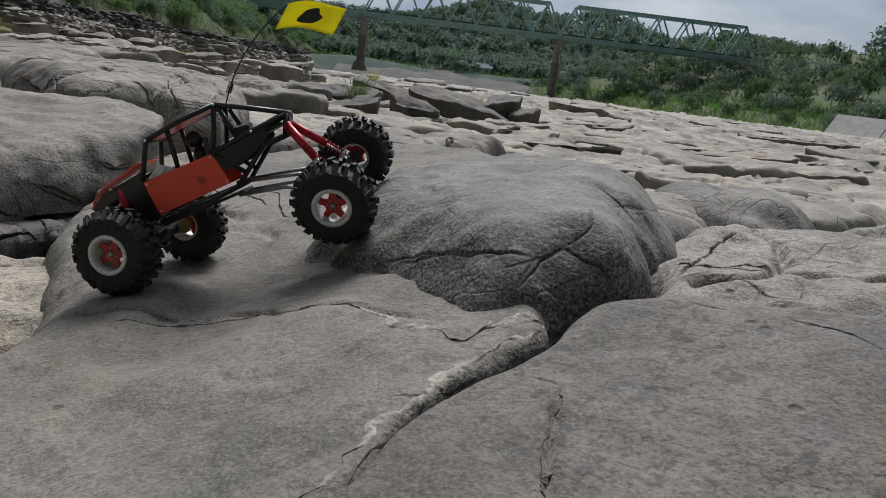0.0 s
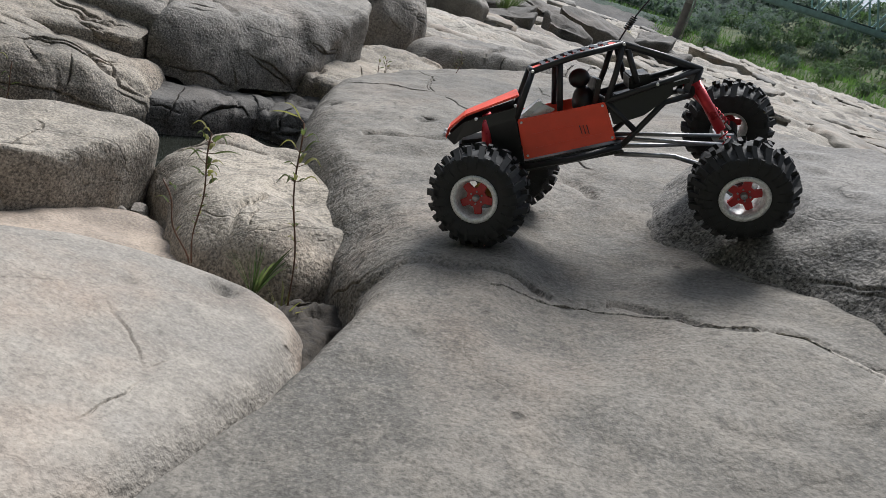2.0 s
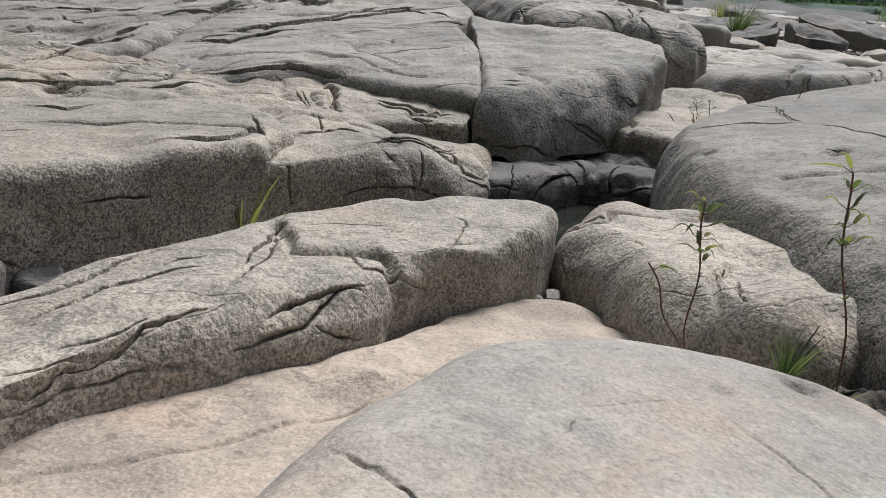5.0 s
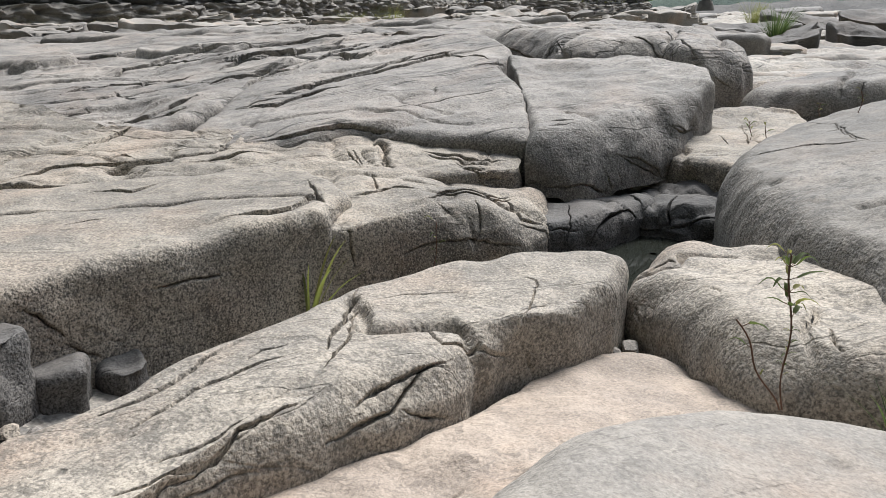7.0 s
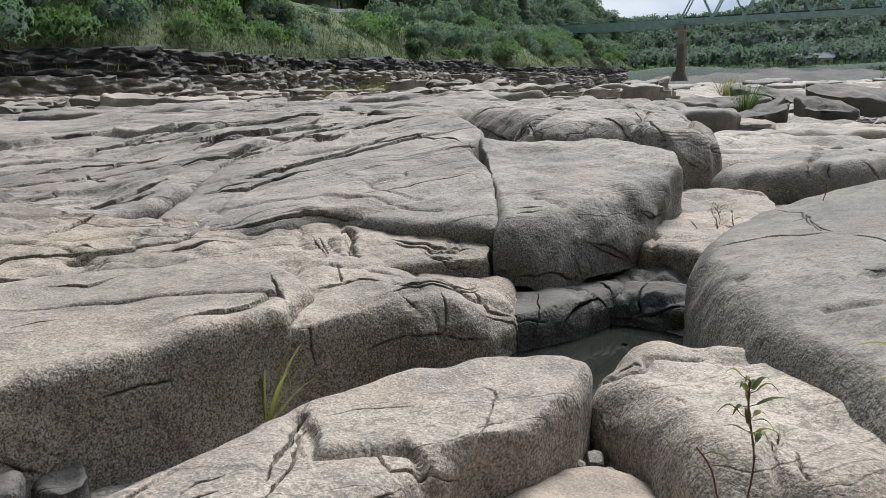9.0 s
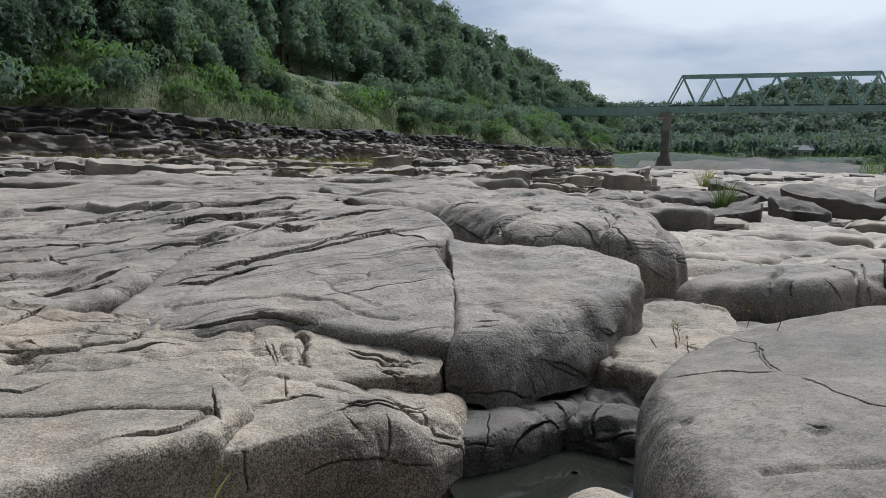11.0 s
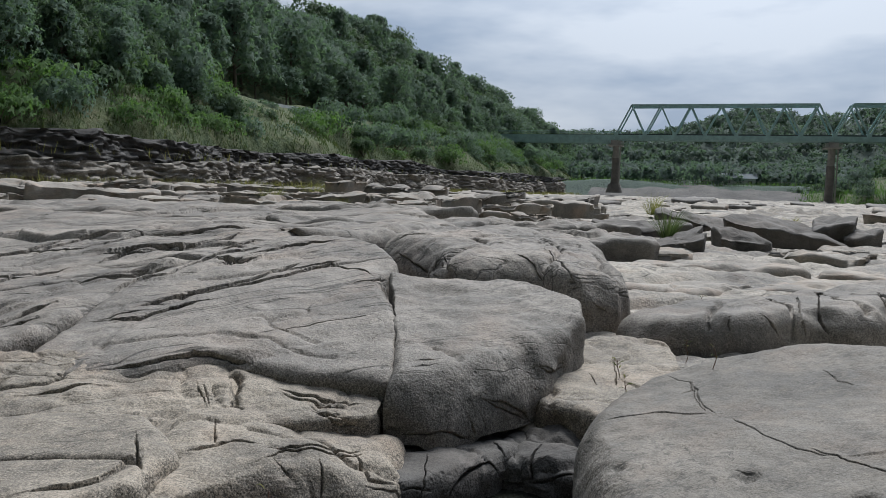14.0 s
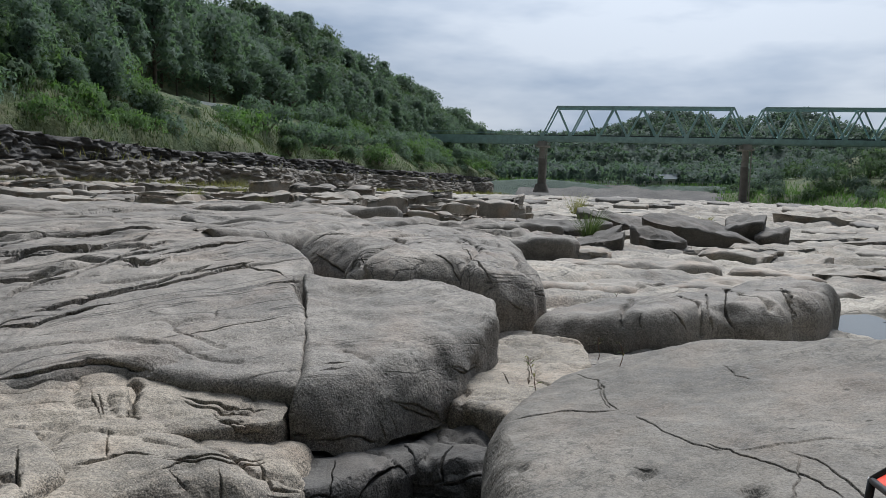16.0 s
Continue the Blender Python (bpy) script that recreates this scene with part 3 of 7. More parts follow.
crack("block", 0.0023, 0.012, 0, (-1.391, 2.568, -0.165), (-1.372, 2.581, -0.220))
crack("block", 0.003, 0.015, 0.0056, (-1.252, 2.832, -0.067), (-1.223, 2.877, -0.088), (-1.211, 2.984, -0.085))
crack("block", 0.003, 0.02, 0.007, (-1.374, 2.605, -0.132), (-1.329, 2.653, -0.149), (-1.285, 2.718, -0.198), (-1.271, 2.754, -0.235))
crack("block", 0.003, 0.02, 0.007, (-1.413, 2.537, -0.184), (-1.397, 2.546, -0.231))
crack("block", 0.0037, 0.015, 0.007, (-1.258, 2.826, -0.070), (-1.233, 2.849, -0.092), (-1.206, 2.993, -0.103))
crack("block", 0.003, 0.01, 0.0042, (-1.607, 2.560, -0.025), (-1.541, 2.608, -0.024))
crack("block", 0.003, 0.015, 0.0042, (-1.568, 2.405, -0.211), (-1.466, 2.458, -0.200), (-1.412, 2.531, -0.241))
crack("nose", 0.0025, 0.014, 0.005, (-2.020, 2.110, -0.140), (-1.927, 1.985, -0.150))
crack("nose", 0.003, 0.021, 0.005, (-1.792, 2.020, -0.152), (-1.753, 2.055, -0.160), (-1.674, 2.105, -0.165), (-1.623, 2.187, -0.196))
crack("nose", 0.0025, 0.021, 0, (-1.761, 1.996, -0.164), (-1.727, 1.980, -0.182), (-1.697, 1.968, -0.201))
crack("nose", 0.0025, 0.014, 0.005, (-1.968, 1.923, -0.156), (-1.913, 1.991, -0.150), (-1.834, 2.012, -0.144))
crack("nose", 0.003, 0.035, 0, (-1.865, 1.723, -0.189), (-1.858, 1.721, -0.231), (-1.855, 1.725, -0.291))
crack("nose", 0.0025, 0.0175, 0.006, (-1.624, 2.176, -0.198), (-1.550, 2.107, -0.231), (-1.507, 2.172, -0.262))
crack("nose", 0.0025, 0.014, 0.005, (-1.770, 1.984, -0.158), (-1.758, 2.048, -0.162), (-1.658, 2.089, -0.169), (-1.609, 2.183, -0.198))
crack("nose", 0.002, 0.014, 0.004, (-1.779, 1.838, -0.277), (-1.716, 1.911, -0.257), (-1.615, 1.974, -0.260), (-1.527, 2.035, -0.286))
crack("nose", 0.002, 0.014, 0.003, (-1.656, 2.043, -0.173), (-1.623, 1.998, -0.221), (-1.624, 1.964, -0.273))
crack("nose", 0.002, 0.014, 0.004, (-1.541, 2.079, -0.238), (-1.497, 2.166, -0.276), (-1.490, 2.170, -0.326))
crack("layers", 0.0075, 0.03, 0.014, (-3.979, 3.785, 0.072), (-3.768, 3.870, 0.092), (-3.664, 4.050, 0.114), (-3.619, 4.385, 0.143))
crack("layers", 0.0075, 0.03, 0.014, (-3.392, 4.075, 0.110), (-3.371, 4.416, 0.153))
crack("layers", 0.009, 0.05, 0.021, (-4.514, 3.409, 0.016), (-4.606, 3.633, 0.042), (-4.548, 3.781, 0.054), (-4.563, 4.010, 0.092))
crack("layers", 0.009, 0.05, 0.021, (-4.496, 3.816, 0.055), (-4.514, 4.196, 0.123), (-4.336, 4.413, 0.162))
crack("layers", 0.009, 0.06, 0.028, (-3.871, 3.661, 0.053), (-3.891, 3.860, 0.093), (-3.752, 3.987, 0.111), (-3.608, 4.117, 0.130), (-3.578, 4.483, 0.167))
crack("layers", 0.009, 0.05, 0.021, (-4.010, 4.588, 0.136), (-3.799, 4.879, 0.175))
crack("layers", 0.0075, 0.04, 0.014, (-3.990, 3.043, -0.014), (-4.041, 3.251, 0.004), (-3.965, 3.472, 0.011))
crack("layers", 0.0075, 0.05, 0.021, (-3.198, 3.012, 0.016), (-3.286, 3.258, 0.036), (-3.214, 3.416, 0.082))
crack("layers", 0.0067, 0.04, 0.021, (-3.430, 2.473, -0.092), (-3.302, 2.518, -0.059), (-3.299, 2.648, -0.032), (-3.263, 2.729, -0.005))
crack("layers", 0.006, 0.03, 0.014, (-3.531, 3.152, 0.012), (-3.407, 3.240, 0.041), (-3.294, 3.347, 0.063))
crack("layers", 0.006, 0.04, 0.014, (-3.242, 2.532, -0.054), (-3.180, 2.565, -0.035))
crack("layers", 0.006, 0.03, 0.007, (-3.937, 2.774, -0.039), (-3.966, 2.970, -0.024), (-3.733, 2.871, -0.036))
crack("layers", 0.006, 0.03, 0.0105, (-4.219, 2.886, -0.016), (-4.215, 3.163, -0.006), (-3.975, 3.243, 0.001))
crack("layers", 0.006, 0.03, 0.0105, (-4.540, 3.817, 0.058), (-4.221, 3.871, 0.086), (-4.295, 4.458, 0.135), (-3.955, 4.641, 0.156))
crack("ridge", 0.0037, 0.03, 0, (-0.643, 3.794, 0.002), (-0.634, 3.763, -0.055))
crack("ridge", 0.0045, 0.03, 0.007, (-0.486, 3.915, -0.007), (-0.432, 3.926, -0.081))
crack("ridge", 0.0053, 0.04, 0.007, (-0.294, 4.508, 0.015), (-0.328, 4.031, -0.027), (-0.306, 4.036, -0.105))
crack("ridge", 0.0053, 0.04, 0.007, (-0.176, 4.673, 0.016), (-0.242, 4.129, -0.037), (-0.204, 4.103, -0.096))
crack("ridge", 0.0037, 0.03, 0, (0.108, 4.769, 0.037), (0.070, 4.355, 0.004), (0.106, 4.330, -0.045))
crack("slab", 0.0012, 0.0067, 0.002, (-0.991, 2.333, -0.068), (-0.927, 2.343, -0.050), (-0.856, 2.344, -0.032), (-0.772, 2.323, -0.017), (-0.731, 2.310, -0.008))
crack("slab", 0.0014, 0.009, 0.002, (-0.807, 2.494, -0.019), (-0.772, 2.572, -0.012), (-0.753, 2.387, -0.007), (-0.738, 2.339, -0.010), (-0.724, 2.313, -0.007))
crack("slab", 0.001, 0.0054, 0.0016, (-0.691, 2.271, -0.003), (-0.645, 2.150, 0.012), (-0.602, 2.069, 0.018), (-0.534, 1.989, 0.028), (-0.507, 1.959, 0.036))
crack("slab", 0.0014, 0.0054, 0.0016, (-0.445, 2.635, 0.059), (-0.432, 2.513, 0.058), (-0.393, 2.453, 0.066))
crack("slab", 0.0012, 0.009, 0.0016, (-0.550, 2.029, 0.025), (-0.507, 1.959, 0.036), (-0.468, 1.893, 0.048), (-0.430, 1.842, 0.052), (-0.405, 1.793, 0.057), (-0.380, 1.724, 0.061))
crack("slab", 0.001, 0.0045, 0.0024, (-0.507, 1.959, 0.036), (-0.447, 1.958, 0.055), (-0.383, 1.979, 0.066), (-0.309, 1.966, 0.084))
crack("slab", 0.0022, 0.0067, 0, (-0.693, 1.935, -0.009), (-0.676, 1.922, -0.009), (-0.662, 1.914, -0.009))
crack("slab", 0.0022, 0.0067, 0, (-0.518, 1.789, 0.023), (-0.502, 1.787, 0.022))
crack("slab", 0.0019, 0.0067, 0, (-0.591, 2.228, 0.020), (-0.573, 2.229, 0.025))
crack("slab", 0.0012, 0.009, 0, (-0.850, 2.700, -0.022), (-0.788, 2.618, -0.013), (-0.752, 2.337, -0.012))
crack("slab", 0.0011, 0.0067, 0.0012, (-0.646, 1.181, -0.167), (-0.625, 1.143, -0.130), (-0.601, 1.103, -0.092), (-0.585, 1.103, -0.064))
crack("slab", 0.0014, 0.0067, 0.0016, (-0.416, 1.927, 0.060), (-0.382, 1.872, 0.066), (-0.354, 1.745, 0.067), (-0.325, 1.650, 0.061), (-0.298, 1.592, 0.066))
crack("slab", 0.001, 0.0054, 0.0012, (-0.501, 1.506, 0.008), (-0.464, 1.663, 0.035), (-0.403, 1.900, 0.061))
crack("slab", 0.0019, 0.009, 0, (-0.684, 1.923, -0.010), (-0.661, 1.917, -0.006))
crack("slab", 0.0019, 0.009, 0, (-0.509, 1.791, 0.024), (-0.494, 1.788, 0.025))
crack("slab", 0.0007, 0.0045, 0.0008, (-0.126, 1.140, 0.080), (-0.077, 1.110, 0.095))
crack("slab", 0.0006, 0.0027, 0, (-0.356, 1.076, 0.004), (-0.343, 1.074, 0.005), (-0.332, 1.070, 0.008))
crack("slab", 0.001, 0.0045, 0.0008, (-0.010, 0.678, 0.093), (0.012, 0.671, 0.096), (0.026, 0.674, 0.093))
crack("step", 0.003, 0.02, 0, (-1.067, 3.324, -0.125), (-1.041, 3.128, -0.127), (-1.026, 2.983, -0.141))
crack("step", 0.003, 0.02, 0, (-1.124, 3.049, -0.126), (-1.084, 2.953, -0.139))
crack("fluted", 0.0045, 0.03, 0.007, (-2.396, 4.351, 0.124), (-2.240, 4.216, 0.082), (-2.072, 3.949, 0.060))
crack("fluted", 0.0045, 0.03, 0.007, (-1.993, 3.955, 0.164), (-1.927, 3.831, 0.110))
crack("fluted", 0.0045, 0.02, 0.007, (-2.456, 4.486, 0.192), (-2.363, 4.603, 0.223))
crack("fluted", 0.0037, 0.02, 0.007, (-1.643, 4.081, 0.186), (-1.535, 4.000, 0.142), (-1.472, 3.914, 0.073))
crack("fluted", 0.0037, 0.02, 0.007, (-1.544, 4.296, 0.203), (-1.380, 3.920, 0.159), (-1.307, 3.824, 0.094))
crack("fluted", 0.0045, 0.02, 0.007, (-1.221, 3.799, 0.012), (-1.161, 3.848, -0.031))
crack("slope", 0.0075, 0.05, 0.021, (-5.321, 3.983, 0.083), (-5.188, 4.130, 0.092), (-5.363, 4.571, 0.117))
crack("ledge", 0.0037, 0.03, 0.007, (-2.078, 1.878, -0.115), (-1.995, 1.782, -0.117), (-1.931, 1.725, -0.123))
crack("ledge", 0.0031, 0.02, 0.0084, (-2.607, 1.652, -0.129), (-2.535, 1.681, -0.132), (-2.528, 1.765, -0.128))
crack("ledge", 0.0037, 0.02, 0.014, (-2.039, 1.537, -0.117), (-2.001, 1.580, -0.119), (-1.966, 1.640, -0.120), (-1.993, 1.767, -0.127))
crack("ledge", 0.0031, 0.02, 0, (-2.369, 1.338, -0.119), (-2.344, 1.384, -0.117), (-2.321, 1.417, -0.120))
crack("ledge", 0.0037, 0.03, 0.007, (-2.132, 1.043, -0.181), (-2.122, 1.072, -0.217), (-2.117, 1.102, -0.256))
crack("ledge", 0.0031, 0.02, 0.007, (-2.116, 1.103, -0.274), (-2.099, 1.155, -0.320))
crack("ledge", 0.0024, 0.015, 0, (-2.057, 1.269, -0.209), (-2.027, 1.338, -0.214), (-1.984, 1.443, -0.217))
crack("footing", 0.0037, 0.03, 0.0084, (-1.395, 2.276, -0.334), (-1.383, 2.292, -0.296), (-1.356, 2.355, -0.268), (-1.323, 2.441, -0.268), (-1.299, 2.450, -0.291))
crack("footing", 0.003, 0.02, 0.007, (-1.336, 2.555, -0.248), (-1.291, 2.496, -0.266))
crack("footing", 0.003, 0.02, 0, (-1.487, 2.188, -0.279), (-1.459, 2.206, -0.276), (-1.427, 2.239, -0.295))
crack("footing", 0.003, 0.02, 0, (-1.458, 2.201, -0.325), (-1.441, 2.229, -0.273), (-1.490, 2.379, -0.250))
crack("poolside", 0.0037, 0.03, 0.0084, (-1.288, 2.487, -0.336), (-1.229, 2.495, -0.343))
crack("poolside", 0.0037, 0.03, 0.007, (-1.230, 2.497, -0.334), (-1.204, 2.489, -0.312), (-1.215, 2.504, -0.281), (-1.205, 2.609, -0.253))
crack("poolside", 0.0037, 0.03, 0.007, (-1.211, 2.485, -0.329), (-1.147, 2.488, -0.307), (-1.090, 2.476, -0.282))
crack("wedge", 0.003, 0.021, 0.0045, (-1.554, 1.249, -0.135), (-1.542, 1.215, -0.150), (-1.503, 1.124, -0.134), (-1.479, 1.050, -0.127), (-1.460, 1.011, -0.126))
crack("wedge", 0.0025, 0.014, 0.0018, (-1.303, 1.410, -0.135), (-1.284, 1.398, -0.134), (-1.262, 1.345, -0.136), (-1.251, 1.239, -0.147))
crack("wedge", 0.003, 0.014, 0.003, (-1.537, 0.933, -0.124), (-1.536, 0.966, -0.125), (-1.517, 0.997, -0.124))
crack("wedge", 0.003, 0.014, 0.0036, (-1.367, 0.929, -0.155), (-1.349, 0.983, -0.147), (-1.333, 1.015, -0.142), (-1.305, 1.066, -0.151))
crack("wedge", 0.002, 0.0084, 0, (-1.502, 1.224, -0.138), (-1.463, 1.270, -0.140), (-1.388, 1.308, -0.139))
crack("wedge", 0.0025, 0.014, 0.0036, (-1.377, 0.874, -0.183), (-1.360, 0.913, -0.177), (-1.334, 0.964, -0.172), (-1.331, 0.999, -0.156), (-1.322, 1.028, -0.142), (-1.307, 1.072, -0.148))
crack("wedge", 0.0025, 0.014, 0.0036, (-1.464, 0.634, -0.143), (-1.456, 0.691, -0.147), (-1.445, 0.746, -0.150), (-1.437, 0.797, -0.132), (-1.416, 0.868, -0.130))
crack("wedge", 0.002, 0.0105, 0.0018, (-1.453, 0.700, -0.167), (-1.438, 0.745, -0.173), (-1.417, 0.790, -0.178))
crack("wedge", 0.003, 0.014, 0.0036, (-1.388, 1.160, -0.146), (-1.327, 1.100, -0.136), (-1.297, 1.153, -0.161), (-1.260, 1.224, -0.201))
crack("wedge", 0.0025, 0.014, 0.003, (-1.247, 1.242, -0.205), (-1.239, 1.253, -0.242))
crack("wedge", 0.003, 0.014, 0.0045, (-1.525, 1.195, -0.155), (-1.449, 1.041, -0.130), (-1.425, 0.956, -0.122))
crack("wedge", 0.002, 0.0105, 0.0018, (-1.486, 0.653, -0.137), (-1.463, 0.685, -0.137), (-1.445, 0.746, -0.150))
crack("wedge", 0.0018, 0.0084, 0.0012, (-1.463, 0.630, -0.168), (-1.458, 0.669, -0.172), (-1.453, 0.700, -0.168))
crack("wedge", 0.0025, 0.014, 0.0036, (-1.621, 0.761, -0.134), (-1.599, 0.812, -0.130), (-1.592, 0.884, -0.127), (-1.602, 1.019, -0.134))
crack("wedge", 0.0025, 0.014, 0.0036, (-1.559, 0.754, -0.131), (-1.549, 0.816, -0.127), (-1.529, 0.897, -0.125), (-1.499, 0.958, -0.123))
crack("wedge", 0.0025, 0.014, 0.003, (-1.482, 0.715, -0.136), (-1.458, 0.753, -0.133), (-1.446, 0.807, -0.128))
crack("wedge", 0.0025, 0.014, 0.003, (-1.325, 0.976, -0.174), (-1.310, 0.988, -0.188), (-1.288, 1.034, -0.208))
crack("boulder", 0.0036, 0.025, 0.0035, (-1.129, 1.649, -0.187), (-1.096, 1.679, -0.165), (-1.080, 1.665, -0.161))
crack("boulder", 0.003, 0.02, 0.0035, (-1.134, 1.561, -0.228), (-1.118, 1.531, -0.247))
crack("boulder", 0.0042, 0.02, 0.0021, (-0.825, 1.303, -0.115), (-0.819, 1.253, -0.115), (-0.815, 1.239, -0.120))
crack("boulder", 0.0024, 0.012, 0, (-1.011, 1.498, -0.146), (-0.980, 1.464, -0.139))
crack("pitted", 0.0014, 0.0036, 0.0006, (-1.276, 0.714, -0.202), (-1.241, 0.745, -0.203))
crack("hump", 0.0004, 0.0028, 0.0006, (-1.095, 0.615, -0.072), (-1.049, 0.598, -0.058), (-1.027, 0.587, -0.056))
crack("hump", 0.0003, 0.0021, 0.0006, (-0.943, 0.900, -0.082), (-0.941, 0.927, -0.086), (-0.934, 0.935, -0.087))
crack("hump", 0.0003, 0.0021, 0.0006, (-0.941, 0.708, -0.065), (-0.944, 0.740, -0.067), (-0.933, 0.755, -0.070))
crack("hump", 0.0005, 0.0042, 0.0008, (-1.081, 0.613, -0.066), (-1.046, 0.593, -0.058), (-1.017, 0.583, -0.056), (-0.992, 0.572, -0.057), (-0.965, 0.554, -0.061), (-0.943, 0.558, -0.063), (-0.921, 0.566, -0.066), (-0.904, 0.555, -0.068), (-0.884, 0.546, -0.070))
crack("hump", 0.0003, 0.0028, 0, (-0.923, 0.566, -0.066), (-0.911, 0.587, -0.068))
crack("hump", 0.0003, 0.0021, 0, (-0.972, 0.600, -0.061), (-0.951, 0.587, -0.064), (-0.940, 0.586, -0.065), (-0.924, 0.568, -0.066))
crack("hump", 0.0005, 0.0042, 0.0008, (-0.722, 0.760, -0.099), (-0.725, 0.706, -0.095), (-0.728, 0.660, -0.091))
crack("hump", 0.0004, 0.0028, 0, (-0.727, 0.776, -0.100), (-0.717, 0.814, -0.102))
crack("hump", 0.0003, 0.0028, 0.0008, (-0.829, 0.850, -0.089), (-0.808, 0.835, -0.092), (-0.777, 0.820, -0.096), (-0.753, 0.799, -0.098), (-0.728, 0.769, -0.099))
crack("hump", 0.0003, 0.0021, 0.0008, (-0.944, 0.711, -0.065), (-0.942, 0.747, -0.068), (-0.933, 0.754, -0.070))
crack("hump", 0.0003, 0.0021, 0, (-0.945, 0.893, -0.080), (-0.943, 0.922, -0.085), (-0.934, 0.935, -0.087))
crack("dome", 0.0009, 0.004, 0.0008, (-0.026, 1.071, 0.126), (0.009, 1.017, 0.152), (0.049, 0.974, 0.177), (0.095, 0.931, 0.189), (0.140, 0.920, 0.185))
crack("dome", 0.0009, 0.004, 0, (0.140, 0.920, 0.185), (0.127, 0.898, 0.172), (0.118, 0.886, 0.160))
crack("dome", 0.0009, 0.004, 0, (0.149, 0.901, 0.163), (0.175, 0.900, 0.149), (0.201, 0.901, 0.138))
crack("dome", 0.0009, 0.0048, 0.0008, (-0.056, 1.100, 0.112), (-0.023, 1.076, 0.135), (0.040, 0.980, 0.168), (0.095, 0.930, 0.188), (0.146, 0.924, 0.187))
crack("dome", 0.0012, 0.006, 0.0012, (0.183, 0.942, 0.202), (0.154, 0.925, 0.185), (0.131, 0.894, 0.165), (0.117, 0.884, 0.157))
crack("dome", 0.0012, 0.008, 0.002, (0.183, 0.941, 0.200), (0.204, 0.932, 0.197), (0.225, 0.919, 0.191), (0.241, 0.907, 0.167))
crack("dome", 0.0009, 0.004, 0.0008, (0.158, 0.906, 0.165), (0.185, 0.901, 0.147))
crack("dome", 0.0018, 0.006, 0.0012, (0.305, 1.160, 0.227), (0.286, 1.005, 0.217), (0.293, 0.973, 0.193))
crack("dome", 0.0018, 0.006, 0.0012, (0.221, 1.013, 0.248), (0.217, 0.964, 0.233), (0.185, 0.945, 0.205))
crack("dome", 0.0015, 0.008, 0.0016, (0.283, 1.205, 0.250), (0.309, 1.185, 0.237), (0.323, 1.156, 0.217))
crack("nearslab", 0.0014, 0.0056, 0.0006, (0.125, 0.685, 0.127), (0.144, 0.662, 0.130))
crack("nearslab", 0.0011, 0.0042, 0.0004, (0.321, 0.829, 0.182), (0.351, 0.805, 0.183))
crack("nearslab", 0.0011, 0.0042, 0.0004, (0.408, 0.775, 0.189), (0.448, 0.734, 0.192), (0.465, 0.692, 0.188))
crack("lowslab", 0.002, 0.0105, 0.0012, (0.363, 1.019, 0.166), (0.412, 1.096, 0.173), (0.504, 1.275, 0.164), (0.571, 1.356, 0.186))
crack("lowslab", 0.0015, 0.007, 0.0008, (0.423, 1.010, 0.175), (0.447, 0.934, 0.175), (0.471, 0.906, 0.179))
crack("lowslab", 0.002, 0.0084, 0.0008, (0.428, 1.091, 0.171), (0.494, 1.085, 0.174), (0.670, 1.174, 0.179))
# end of cracks
PLANK = dict(group="bedrock slabs")
rock("rock_slab", "wide smooth grey granite slab with thin cracks",
     [(-0.585, 1.06), (-0.582, 0.9), (-0.60, 0.72), (-0.66, 0.5), (-0.7, 0.1), (-0.2, -0.2), (-0.1, 0.40), (-0.045, 0.53), (0.015, 0.675),
      (0.085, 0.745), (0.15, 0.84), (0.2, 1.1), (0.25, 1.7), (0.2, 2.3), (-0.05, 2.65), (-0.4, 2.9), (-0.75, 2.86), (-0.95, 2.68), (-1.05, 2.42),
      (-1.03, 2.15), (-0.95, 1.85), (-0.82, 1.5), (-0.69, 1.24)],
     (0.06, 0.235, 0.045), -0.48, SLAB, bevel=0.07, rough=0.006, lump=0.018, size=0.45, res=0.0088, key="slab", seed=3, centre=(-0.3, 1.2), edge=0.015,
     seams=[([(-0.62, 1.1), (-0.34, 1.02), (-0.2, 1.0), (-0.09, 0.93), (0.02, 0.85)], 0.008, 0.006), ([(-0.3, 0.5), (-0.16, 0.55), (-0.02, 0.63)], 0.004, 0.008),
            ([(-0.75, 1.75), (-0.5, 1.72), (-0.42, 1.55), (-0.3, 1.45)], 0.012, 0.012)],
     soft=[(-0.62, 0.62, 0.25, 0.035), (-0.72, 1.3, 0.14, 0.16), (-0.82, 1.55, 0.3, 0.2), (-1.0, 2.1, 0.4, 0.2), (0.05, 0.7, 0.2, 0.012)], pits=[(-0.67, 1.9, 0.02, 0.02), (-0.5, 1.77, 0.018, 0.02), (-0.92, 2.0, 0.015, 0.02), (-0.12, 0.52, 0.008, 0.006)], **PLANK)
rock("rock_slab", "broad grey granite slab beside a dark crack",
     [(-0.08, 0.40), (-0.03, 0.53), (0.038, 0.66), (0.112, 0.728), (0.155, 0.778), (0.205, 0.862), (0.29, 0.875), (0.39, 0.85), (0.47, 0.83),
      (0.56, 0.79), (0.85, 0.72), (1.1, 0.3), (0.7, -0.3), (0.0, -0.3)],
     (0.038, 0.157, 0.099), -0.3, UMBER, bevel=0.04, soft=[(0.05, 0.68, 0.2, 0.018), (-0.05, 0.4, 0.25, 0.008)], rough=0.005, lump=0.015, size=0.4, res=0.0088, key="nearslab", seed=8, edge=0.012, bulge=0.0,
     seams=[([(0.12, 0.4), (0.12, 0.52), (0.13, 0.62)], 0.008, 0.006)], **PLANK)
